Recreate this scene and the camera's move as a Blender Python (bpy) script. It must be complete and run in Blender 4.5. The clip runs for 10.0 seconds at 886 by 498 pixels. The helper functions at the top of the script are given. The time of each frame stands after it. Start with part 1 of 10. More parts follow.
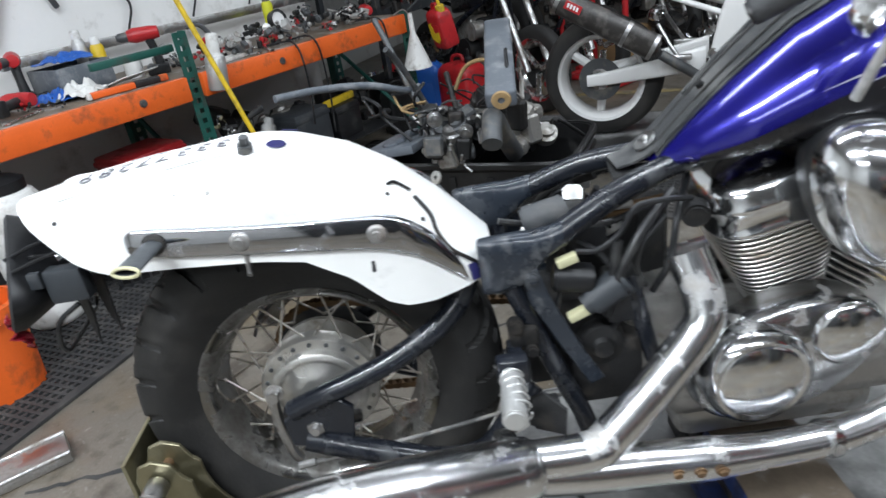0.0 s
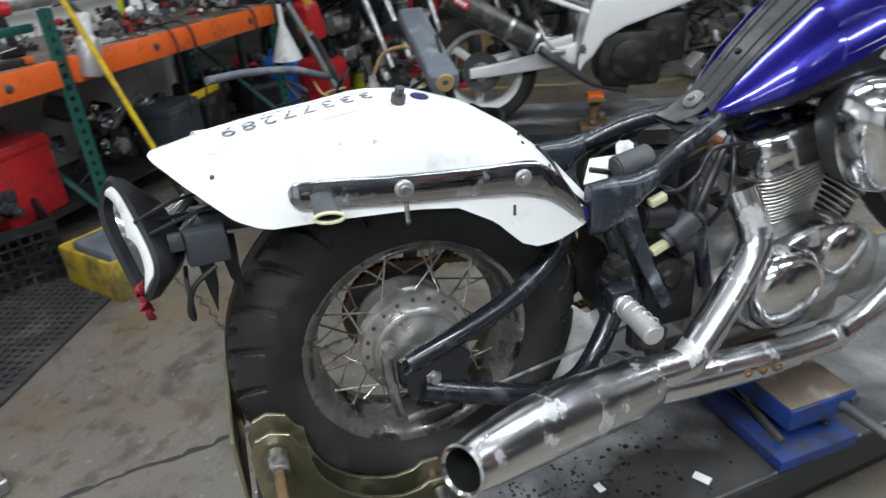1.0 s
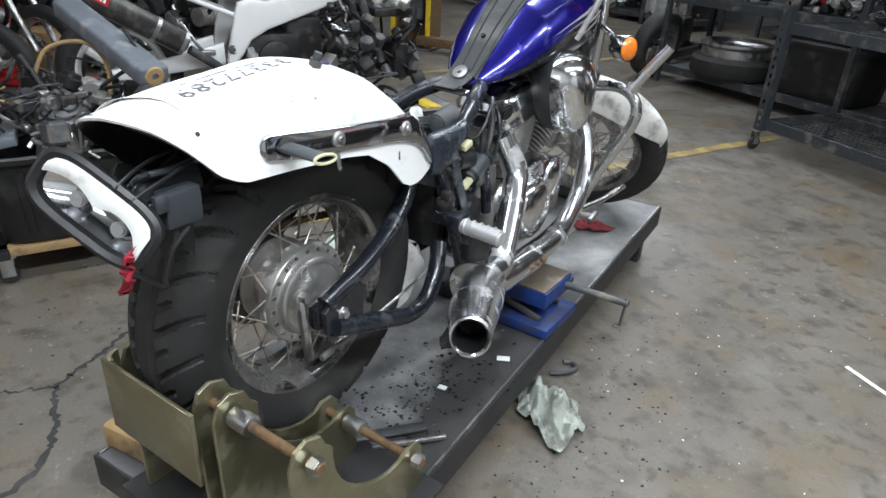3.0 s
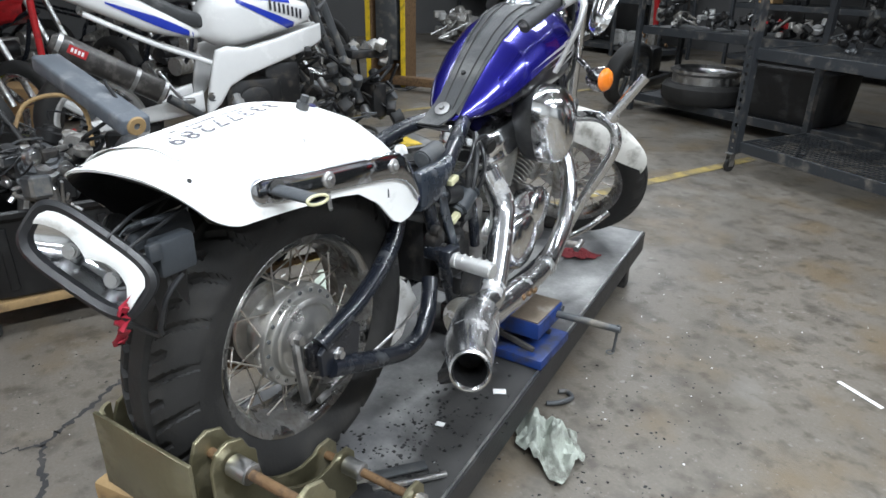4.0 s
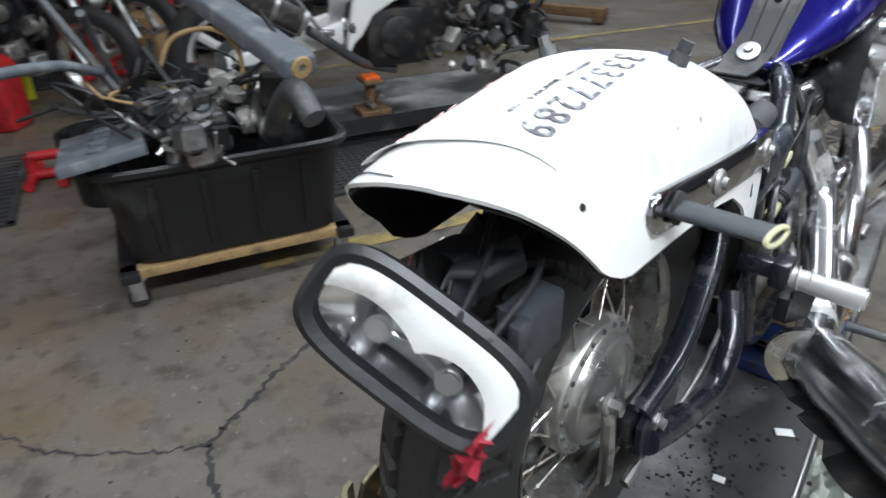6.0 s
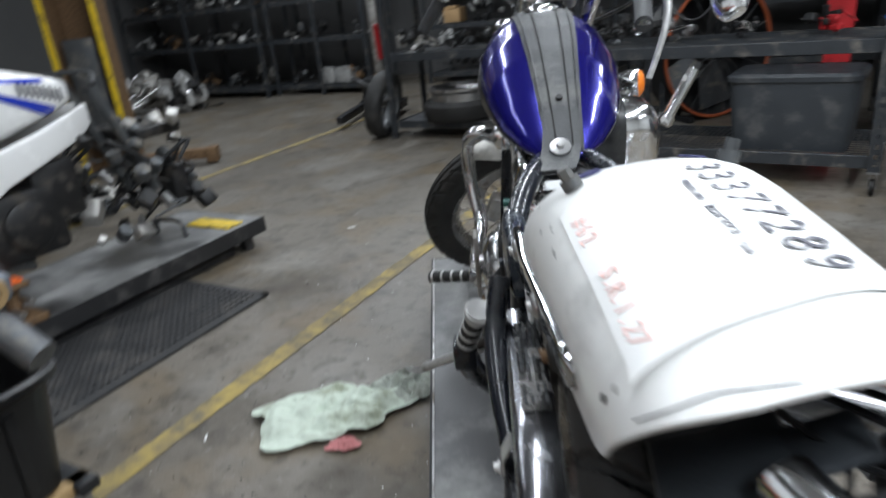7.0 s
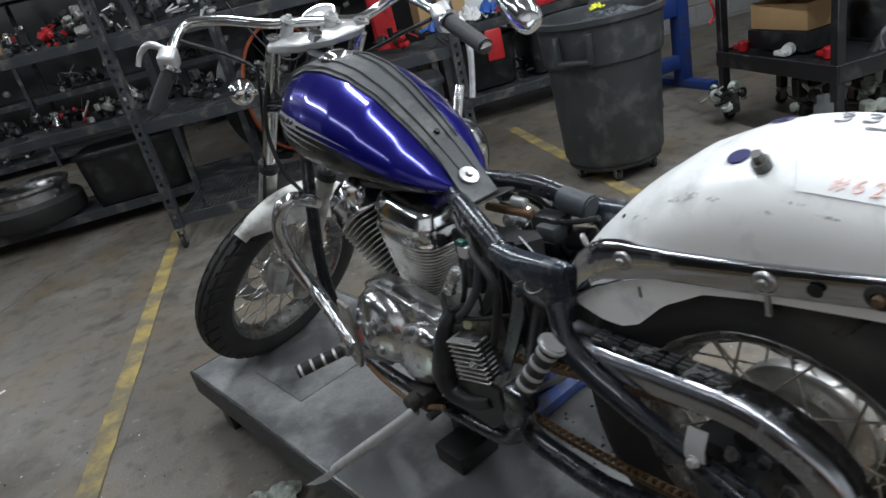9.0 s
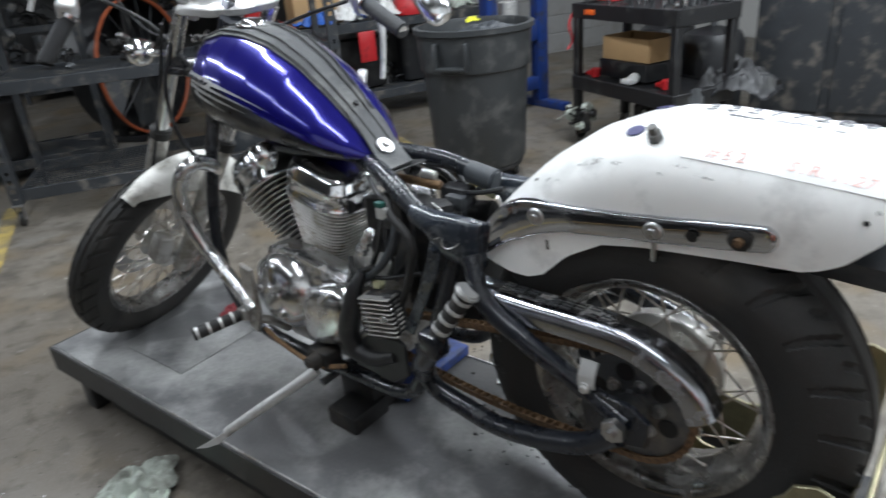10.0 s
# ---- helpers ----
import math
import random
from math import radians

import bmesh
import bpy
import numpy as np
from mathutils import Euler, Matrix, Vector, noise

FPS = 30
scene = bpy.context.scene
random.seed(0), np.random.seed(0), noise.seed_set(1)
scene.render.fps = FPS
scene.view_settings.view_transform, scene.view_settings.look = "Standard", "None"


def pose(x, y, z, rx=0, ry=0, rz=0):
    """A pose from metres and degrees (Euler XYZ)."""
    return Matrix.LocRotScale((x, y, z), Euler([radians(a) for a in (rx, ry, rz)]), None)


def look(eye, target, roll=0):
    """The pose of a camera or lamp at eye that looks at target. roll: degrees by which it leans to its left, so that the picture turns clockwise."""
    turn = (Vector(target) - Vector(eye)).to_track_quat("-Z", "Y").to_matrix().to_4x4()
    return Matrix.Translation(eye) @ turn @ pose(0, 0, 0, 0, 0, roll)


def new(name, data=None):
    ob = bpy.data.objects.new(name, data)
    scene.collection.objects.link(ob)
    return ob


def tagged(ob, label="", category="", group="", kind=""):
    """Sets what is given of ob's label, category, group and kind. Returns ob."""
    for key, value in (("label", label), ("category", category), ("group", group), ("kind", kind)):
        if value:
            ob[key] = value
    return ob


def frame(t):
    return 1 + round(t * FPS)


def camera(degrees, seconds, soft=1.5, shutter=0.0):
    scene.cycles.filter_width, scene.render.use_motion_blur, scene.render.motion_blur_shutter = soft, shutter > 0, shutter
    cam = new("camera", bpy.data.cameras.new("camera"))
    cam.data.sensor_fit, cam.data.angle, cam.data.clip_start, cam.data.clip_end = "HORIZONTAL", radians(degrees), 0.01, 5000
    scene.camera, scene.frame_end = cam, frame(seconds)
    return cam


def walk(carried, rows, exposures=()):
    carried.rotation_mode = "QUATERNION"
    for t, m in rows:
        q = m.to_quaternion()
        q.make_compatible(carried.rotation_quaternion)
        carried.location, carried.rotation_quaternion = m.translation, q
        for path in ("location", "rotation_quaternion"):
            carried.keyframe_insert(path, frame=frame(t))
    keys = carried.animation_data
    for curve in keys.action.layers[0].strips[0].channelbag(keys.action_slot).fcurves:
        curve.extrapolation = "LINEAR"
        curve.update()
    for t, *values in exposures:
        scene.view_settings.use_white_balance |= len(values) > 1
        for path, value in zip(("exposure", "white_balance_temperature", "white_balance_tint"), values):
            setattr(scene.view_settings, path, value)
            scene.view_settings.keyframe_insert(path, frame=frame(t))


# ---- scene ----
cam = camera(67.6, 10.0, soft=1.5, shutter=0.4)
PATH = [
    (0, (1.019, 0.281, 1.309), (-0.785, 0.234, 0.447), -9.4),
    (0.5, (0.975, 0.058, 1.302), (-0.829, 0.16, 0.443), -7.8),
    (1, (1.026, -0.238, 1.314), (-0.674, 0.287, 0.4), -4.7),
    (1.5, (0.891, -0.398, 1.277), (-0.738, 0.432, 0.467), -6.9),
    (2, (0.812, -0.571, 1.272), (-0.599, 0.548, 0.402), -3.0),
    (2.5, (0.873, -0.781, 1.3), (-0.236, 0.64, 0.434), 1.4),
    (3, (0.906, -0.812, 1.3), (-0.082, 0.679, 0.404), 3.0),
    (4.5, (0.864, -0.828, 1.298), (-0.107, 0.743, 0.531), 0.2),
    (5, (0.716, -0.778, 1.256), (-0.27, 0.745, 0.415), 1.3),
    (5.5, (0.51, -0.677, 1.248), (-0.767, 0.608, 0.4), -1.1),
    (5.7, (0.456, -0.676, 1.231), (-0.804, 0.562, 0.295), -2.3),
    (6.8, (-0.055, -0.737, 1.269), (-0.347, 1.062, 0.445), -0.4),
    (7, (-0.149, -0.668, 1.253), (-0.308, 1.193, 0.535), -6.1),
    (7.5, (-0.31, -0.57, 1.266), (0.13, 1.269, 0.614), -2.6),
    (8, (-0.525, -0.597, 1.317), (0.427, 1.03, 0.647), -2.9),
    (8.5, (-0.674, -0.564, 1.35), (0.417, 0.935, 0.599), -5.2),
    (9, (-0.77, -0.363, 1.354), (0.261, 1.152, 0.551), -13.8),
    (9.5, (-0.885, -0.327, 1.354), (0.235, 1.09, 0.493), -10.4),
    (10, (-0.961, -0.366, 1.335), (0.399, 0.832, 0.491), -5.2),
]
EXPOSURES = ((0.0, 0.0), (1.0, -0.22), (2.0, -0.15), (2.5, -0.05), (3.2, 0.05), (4.5, 0.18), (5.0, 0.1), (5.5, -0.1), (7.0, -0.15), (7.5, -0.28), (8.0, -0.42), (8.5, -0.5), (9.0, -0.4), (9.5, -0.15), (10.0, 0.05))
walk(cam, [(t, look(e, g, r)) for t, e, g, r in PATH], [(t, stops, 6300, 11) for t, stops in EXPOSURES])

# ---- light ----
world = bpy.data.worlds.new("world")
scene.world = world
world.use_nodes = True
world.node_tree.nodes["Background"].inputs[0].default_value = (0.75, 0.85, 1.0, 1)
world.node_tree.nodes["Background"].inputs[1].default_value = 0.008

TURN = -25.0  # the shop's grid against the motorcycle's axis


def shop(u, v, z=0.0, turn=0.0):
    """The pose at a place of the shop's own grid."""
    c, s = math.cos(radians(TURN)), math.sin(radians(TURN))
    return pose(c * u - s * v, s * u + c * v, z, 0, 0, TURN + turn)


# u 4.4 is an unseen fixture, added to brighten the chrome and east wall
LAMPS = ((-0.6, -0.6, 34), (-0.6, 2.2, 76), (-3.2, -0.2, 18), (-3.2, 2.8, 50), (1.9, -0.4, 168), (1.9, 2.6, 72), (4.4, 0.0, 60), (-4.5, 6.2, 75), (-7.0, 5.0, 60))
for u, v, watts in LAMPS:
    tube_light = bpy.data.lights.new("tube_light", "AREA")
    tube_light.shape, tube_light.size, tube_light.size_y = "RECTANGLE", 0.16, 2.3
    tube_light.energy, tube_light.color = watts, (0.90, 0.96, 1.0)
    new("tube_light", tube_light).matrix_world = shop(u, v, 3.37)

# ---- materials ----


def mat(name, base, rough=0.5, metal=0.0, var=0.18, scale=6.0, bump=0.15, fine=90.0, dirt=None, coat=0.0, rvar=0.12, spread=0.0):
    """A surface with two scales of variation; dirt: (colour, amount 0..1, scale) of blotches; spread: variation from piece to piece."""
    m = bpy.data.materials.new(name)
    m.use_nodes = True
    nt = m.node_tree
    b = nt.nodes["Principled BSDF"]
    co = nt.nodes.new("ShaderNodeTexCoord")

    def noise_at(s, detail=6.0):
        n = nt.nodes.new("ShaderNodeTexNoise")
        n.inputs["Scale"].default_value, n.inputs["Detail"].default_value, n.inputs["Roughness"].default_value = s, detail, 0.62
        nt.links.new(co.outputs["Object"], n.inputs["Vector"])
        return n.outputs["Fac"]

    def maths(op, a, c, d=None):
        n = nt.nodes.new("ShaderNodeMath")
        n.operation = op
        for i, x in enumerate((a, c, d)):
            if x is None:
                continue
            if isinstance(x, (int, float)):
                n.inputs[i].default_value = x
            else:
                nt.links.new(x, n.inputs[i])
        return n.outputs[0]

    def mix(fac, a, c, kind="MIX"):
        n = nt.nodes.new("ShaderNodeMix")
        n.data_type, n.blend_type = "RGBA", kind
        for i, x in ((0, fac), (6, a), (7, c)):
            if isinstance(x, (int, float)):
                n.inputs[i].default_value = x
            elif isinstance(x, tuple):
                n.inputs[i].default_value = (*x, 1) if len(x) == 3 else x
            else:
                nt.links.new(x, n.inputs[i])
        return n.outputs[2]

    big, small = noise_at(scale), noise_at(fine, 3.0)
    shade = maths("MULTIPLY_ADD", big, 2 * var, 1 - var)
    shade = maths("MULTIPLY", shade, maths("MULTIPLY_ADD", small, var, 1 - var / 2))
    if spread:
        info = nt.nodes.new("ShaderNodeObjectInfo")
        shade = maths("MULTIPLY", shade, maths("MULTIPLY_ADD", info.outputs["Random"], 2 * spread, 1 - spread))
    grey = nt.nodes.new("ShaderNodeCombineColor")
    for i in range(3):
        nt.links.new(shade, grey.inputs[i])
    colour = mix(1.0, base, grey.outputs[0], "MULTIPLY")
    rough_out = maths("MULTIPLY_ADD", big, rvar * 2, rough - rvar)
    if dirt:
        dcol, amount, dscale = dirt
        spots = noise_at(dscale, 8.0)
        ramp = nt.nodes.new("ShaderNodeMapRange")
        ramp.inputs[1].default_value, ramp.inputs[2].default_value = 0.62 - 0.3 * amount, 0.74 - 0.2 * amount
        nt.links.new(spots, ramp.inputs[0])
        mask = maths("MULTIPLY", ramp.outputs[0], maths("MULTIPLY_ADD", small, 0.8, 0.45))
        mask = maths("MINIMUM", mask, 1.0)
        colour = mix(mask, colour, dcol)
        rough_out = maths("MULTIPLY_ADD", mask, 0.3, rough_out)
        if metal:
            nt.links.new(maths("MULTIPLY_ADD", mask, -metal * 0.8, metal), b.inputs["Metallic"])
    nt.links.new(colour, b.inputs["Base Color"])
    nt.links.new(maths("MAXIMUM", rough_out, 0.02), b.inputs["Roughness"])
    if not (dirt and metal):
        b.inputs["Metallic"].default_value = metal
    b.inputs["Coat Weight"].default_value = coat
    b.inputs["Coat Roughness"].default_value = 0.05
    if bump:
        bn = nt.nodes.new("ShaderNodeBump")
        bn.inputs["Strength"].default_value, bn.inputs["Distance"].default_value = bump, 0.004
        nt.links.new(small, bn.inputs["Height"])
        nt.links.new(bn.outputs[0], b.inputs["Normal"])
    return m


def glow(name, colour, strength):
    m = bpy.data.materials.new(name)
    m.use_nodes = True
    b = m.node_tree.nodes["Principled BSDF"]
    b.inputs["Base Color"].default_value = (*colour, 1)
    b.inputs["Emission Color"].default_value = (*colour, 1)
    b.inputs["Emission Strength"].default_value = strength
    return m


def glass(name, colour, rough=0.05, weight=1.0):
    m = bpy.data.materials.new(name)
    m.use_nodes = True
    b = m.node_tree.nodes["Principled BSDF"]
    b.inputs["Base Color"].default_value = (*colour, 1)
    b.inputs["Roughness"].default_value = rough
    b.inputs["Transmission Weight"].default_value = weight
    return m


M = dict(
    chrome=mat("chrome", (0.84, 0.855, 0.875), 0.13, 1.0, 0.05, 9, 0.015, 60, ((0.34, 0.32, 0.30), 0.08, 14), rvar=0.04),
    # darkened chrome: the dark surroundings it mirrors are put into the colour
    strut_chrome=mat("strut_chrome", (0.50, 0.51, 0.535), 0.07, 1.0, 0.06, 9, 0.01, 60, ((0.20, 0.19, 0.18), 0.10, 20), rvar=0.03),
    guard_chrome=mat("guard_chrome", (0.40, 0.41, 0.44), 0.20, 1.0, 0.12, 12, 0.02, 60, ((0.16, 0.15, 0.14), 0.25, 22)),
    pipe_chrome=mat("pipe_chrome", (0.86, 0.87, 0.885), 0.21, 1.0, 0.06, 9, 0.03, 60, ((0.45, 0.43, 0.40), 0.14, 16), rvar=0.08),
    chrome_worn=mat("chrome_worn", (0.66, 0.665, 0.67), 0.20, 1.0, 0.12, 12, 0.05, 80, ((0.22, 0.19, 0.16), 0.26, 22)),
    white_paint=mat("white_paint", (0.83, 0.83, 0.81), 0.34, 0.0, 0.04, 9, 0.05, 50, ((0.52, 0.52, 0.505), 0.30, 8), coat=0.2),
    primer=mat("primer", (0.66, 0.65, 0.61), 0.6, 0.0, 0.10, 9, 0.1, 60, ((0.24, 0.23, 0.20), 0.58, 13)),
    blue_paint=mat("blue_paint", (0.010, 0.008, 0.20), 0.22, 0.55, 0.10, 3, 0.0, 300, coat=1.0, rvar=0.03),
    black_paint=mat("black_paint", (0.010, 0.010, 0.012), 0.28, 0.0, 0.2, 8, 0.05, 70, ((0.06, 0.057, 0.05), 0.24, 16), coat=0.35),
    frame_paint=mat("frame_paint", (0.009, 0.011, 0.016), 0.27, 0.0, 0.25, 10, 0.10, 60, ((0.055, 0.058, 0.062), 0.24, 18), coat=0.25),
    slate=mat("slate", (0.022, 0.028, 0.038), 0.27, 0.1, 0.35, 14, 0.2, 70, ((0.12, 0.125, 0.13), 0.26, 26), coat=0.3),
    leather=mat("leather", (0.040, 0.042, 0.044), 0.5, 0.0, 0.3, 9, 0.5, 260, ((0.16, 0.16, 0.155), 0.4, 7)),
    rubber=mat("rubber", (0.015, 0.0145, 0.014), 0.66, 0.0, 0.25, 7, 0.25, 120, ((0.042, 0.039, 0.035), 0.32, 6)),
    grip=mat("grip", (0.035, 0.036, 0.038), 0.65, 0.0, 0.2, 12, 0.4, 200),
    hub=mat("hub", (0.62, 0.61, 0.58), 0.30, 0.9, 0.10, 9, 0.1, 120, ((0.28, 0.25, 0.20), 0.34, 13)),
    rim=mat("rim", (0.30, 0.295, 0.285), 0.20, 1.0, 0.2, 9, 0.06, 90, ((0.07, 0.062, 0.052), 0.55, 15)),
    spoke=mat("spoke", (0.55, 0.53, 0.49), 0.32, 1.0, 0.2, 20, 0.05, 90, ((0.18, 0.12, 0.07), 0.5, 40)),
    cast=mat("cast", (0.46, 0.45, 0.43), 0.40, 0.85, 0.12, 10, 0.2, 150, ((0.17, 0.15, 0.12), 0.5, 14)),
    fin=mat("fin", (0.60, 0.59, 0.56), 0.36, 0.85, 0.10, 10, 0.15, 150, ((0.26, 0.22, 0.16), 0.34, 18)),
    engine_dark=mat("engine_dark", (0.012, 0.012, 0.0125), 0.5, 0.2, 0.3, 9, 0.3, 90, ((0.055, 0.046, 0.037), 0.32, 13)),
    plastic=mat("plastic", (0.012, 0.0125, 0.014), 0.42, 0.0, 0.25, 8, 0.15, 120, ((0.05, 0.05, 0.047), 0.24, 10)),
    tote=mat("tote", (0.007, 0.007, 0.0075), 0.42, 0.0, 0.25, 5, 0.1, 90, ((0.035, 0.035, 0.034), 0.26, 6)),
    grey_plastic=mat("grey_plastic", (0.11, 0.125, 0.145), 0.5, 0.0, 0.2, 8, 0.2, 120, ((0.25, 0.26, 0.27), 0.35, 12)),
    bin_plastic=mat("bin_plastic", (0.030, 0.033, 0.035), 0.5, 0.0, 0.2, 4, 0.2, 120, ((0.085, 0.085, 0.082), 0.36, 9)),
    tub=mat("tub", (0.035, 0.040, 0.046), 0.5, 0.0, 0.2, 6, 0.2, 120, ((0.09, 0.09, 0.09), 0.3, 8)),
    zinc=mat("zinc", (0.30, 0.275, 0.175), 0.34, 0.85, 0.2, 10, 0.1, 120, ((0.15, 0.13, 0.09), 0.45, 9)),
    steel=mat("steel", (0.48, 0.48, 0.48), 0.32, 1.0, 0.15, 12, 0.1, 120, ((0.20, 0.17, 0.14), 0.4, 16)),
    dark_steel=mat("dark_steel", (0.10, 0.105, 0.11), 0.5, 0.6, 0.25, 8, 0.2, 100, ((0.21, 0.19, 0.16), 0.35, 10)),
    rust=mat("rust", (0.20, 0.12, 0.06), 0.65, 0.4, 0.3, 30, 0.4, 150, ((0.08, 0.05, 0.03), 0.5, 40)),
    shelf=mat("shelf", (0.036, 0.040, 0.045), 0.45, 0.2, 0.25, 6, 0.15, 100, ((0.15, 0.135, 0.115), 0.32, 9)),
    blue_jack=mat("blue_jack", (0.008, 0.032, 0.16), 0.40, 0.0, 0.25, 10, 0.1, 80, ((0.03, 0.03, 0.034), 0.42, 14)),
    worn_top=mat("worn_top", (0.20, 0.16, 0.12), 0.5, 0.5, 0.35, 12, 0.2, 90, ((0.35, 0.34, 0.33), 0.45, 10)),
    red=mat("red", (0.45, 0.018, 0.022), 0.38, 0.0, 0.15, 8, 0.1, 90, ((0.16, 0.01, 0.012), 0.3, 12)),
    tag_red=mat("tag_red", (0.30, 0.014, 0.030), 0.4, 0.0, 0.2, 30, 0.2, 120),
    red_clear=mat("red_clear", (0.38, 0.006, 0.02), 0.2, 0.0, 0.15, 8, 0.0, 90, coat=0.6),
    orange=mat("orange", (0.78, 0.13, 0.018), 0.42, 0.0, 0.15, 6, 0.1, 90, ((0.30, 0.07, 0.02), 0.28, 12)),
    amber=mat("amber", (0.85, 0.22, 0.02), 0.25, 0.0, 0.1, 9, 0.0, 90, coat=0.5),
    rust_orange=mat("rust_orange", (0.36, 0.085, 0.03), 0.55, 0.0, 0.2, 12, 0.1, 90, ((0.12, 0.04, 0.02), 0.35, 14)),
    green=mat("green", (0.012, 0.085, 0.068), 0.45, 0.0, 0.2, 8, 0.1, 90, ((0.05, 0.06, 0.05), 0.3, 12)),
    dirty_yellow=mat("dirty_yellow", (0.46, 0.33, 0.025), 0.5, 0.0, 0.3, 7, 0.2, 90, ((0.09, 0.07, 0.03), 0.6, 9)),
    yellow=mat("yellow", (0.72, 0.50, 0.02), 0.45, 0.0, 0.15, 8, 0.1, 90, ((0.25, 0.18, 0.03), 0.4, 10)),
    lime=mat("lime", (0.62, 0.62, 0.02), 0.6, 0.0, 0.2, 20, 0.3, 90),
    blue_plastic=mat("blue_plastic", (0.015, 0.10, 0.42), 0.4, 0.0, 0.15, 8, 0.1, 90),
    white_plastic=mat("white_plastic", (0.72, 0.72, 0.70), 0.42, 0.0, 0.08, 8, 0.1, 90, ((0.35, 0.33, 0.30), 0.3, 14)),
    silver=mat("silver", (0.58, 0.58, 0.57), 0.36, 0.6, 0.08, 8, 0.1, 120, ((0.3, 0.3, 0.29), 0.3, 16)),
    gasket=mat("gasket", (0.55, 0.53, 0.33), 0.6, 0.0, 0.1, 20, 0.1, 90),
    cloth=mat("cloth", (0.40, 0.43, 0.38), 0.9, 0.0, 0.18, 9, 0.5, 220, ((0.14, 0.14, 0.12), 0.42, 12)),
    cloth_green=mat("cloth_green", (0.56, 0.63, 0.54), 0.9, 0.0, 0.15, 9, 0.5, 220, ((0.26, 0.28, 0.20), 0.36, 9)),
    cloth_pink=mat("cloth_pink", (0.55, 0.22, 0.22), 0.9, 0.0, 0.2, 9, 0.5, 220),
    cloth_red=mat("cloth_red", (0.16, 0.022, 0.026), 0.9, 0.0, 0.25, 14, 0.4, 160),
    paper=mat("paper", (0.84, 0.84, 0.83), 0.7, 0.0, 0.02, 9, 0.05, 60),
    card=mat("card", (0.42, 0.27, 0.13), 0.8, 0.0, 0.15, 9, 0.2, 120),
    wood=mat("wood", (0.36, 0.24, 0.11), 0.7, 0.0, 0.3, 14, 0.3, 80, ((0.10, 0.07, 0.05), 0.4, 9)),
    ink=mat("ink", (0.02, 0.02, 0.028), 0.6, 0.0, 0.1, 9, 0.0, 90),
    # both inks are paled in colour to imitate the glare that washes them out
    glare_ink=mat("glare_ink", (0.10, 0.10, 0.12), 0.6, 0.0, 0.3, 60, 0.0, 200, ((0.75, 0.75, 0.74), 0.45, 70)),
    red_ink=mat("red_ink", (0.84, 0.56, 0.51), 0.6, 0.0, 0.1, 9, 0.0, 90),
    tape_blue=mat("tape_blue", (0.02, 0.02, 0.10), 0.4, 0.0, 0.1, 9, 0.0, 90),
    mat_rubber=mat("mat_rubber", (0.030, 0.030, 0.031), 0.7, 0.0, 0.25, 9, 0.3, 120, ((0.08, 0.075, 0.07), 0.4, 7)),
    wall=mat("wall", (0.62, 0.62, 0.60), 0.7, 0.0, 0.08, 2, 0.2, 40, ((0.38, 0.37, 0.35), 0.25, 3)),
    # white wall paint again: one copy dimmed, one brightened, in place of light
    wall_dim=mat("wall_dim", (0.25, 0.25, 0.245), 0.7, 0.0, 0.12, 2, 0.3, 40, ((0.22, 0.21, 0.20), 0.35, 4)),
    wall_lit=mat("wall_lit", (0.84, 0.84, 0.83), 0.6, 0.0, 0.04, 2, 0.2, 40, ((0.55, 0.54, 0.52), 0.2, 5)),
    dark_wall=mat("dark_wall", (0.10, 0.10, 0.10), 0.7, 0.0, 0.2, 2, 0.2, 40),
    ceiling=mat("ceiling", (0.34, 0.34, 0.335), 0.8, 0.0, 0.1, 2, 0.1, 40),
    tube=glow("tube", (0.93, 0.97, 1.0), 6.0),
    lens=glass("lens", (0.95, 0.96, 0.97), 0.08),
)


def floor_material():
    m = mat("concrete", (0.150, 0.134, 0.112), 0.40, 0.0, 0.46, 0.8, 0.35, 95, ((0.070, 0.058, 0.043), 0.38, 1.1), rvar=0.22)
    nt = m.node_tree
    b = nt.nodes["Principled BSDF"]
    src = b.inputs["Base Color"].links[0].from_socket
    co = nt.nodes.new("ShaderNodeTexCoord")
    for s, lo, hi, col, amt in ((7.0, 0.54, 0.70, (0.048, 0.041, 0.034), 0.72), (26.0, 0.64, 0.72, (0.29, 0.28, 0.26), 0.5), (2.6, 0.50, 0.66, (0.15, 0.112, 0.066), 0.7), (1.9, 0.55, 0.68, (0.235, 0.225, 0.205), 0.6), (15.0, 0.54, 0.68, (0.062, 0.052, 0.038), 0.65), (95.0, 0.66, 0.72, (0.27, 0.26, 0.24), 0.5), (60.0, 0.68, 0.73, (0.035, 0.030, 0.026), 0.6)):
        n = nt.nodes.new("ShaderNodeTexNoise")
        n.inputs["Scale"].default_value, n.inputs["Detail"].default_value = s, 5
        nt.links.new(co.outputs["Object"], n.inputs["Vector"])
        r = nt.nodes.new("ShaderNodeMapRange")
        r.inputs[1].default_value, r.inputs[2].default_value, r.inputs[4].default_value = lo, hi, amt
        nt.links.new(n.outputs[0], r.inputs[0])
        x = nt.nodes.new("ShaderNodeMix")
        x.data_type = "RGBA"
        nt.links.new(r.outputs[0], x.inputs[0])
        nt.links.new(src, x.inputs[6])
        x.inputs[7].default_value = (*col, 1)
        src = x.outputs[2]
    nt.links.new(src, b.inputs["Base Color"])
    return m


M["concrete"] = floor_material()


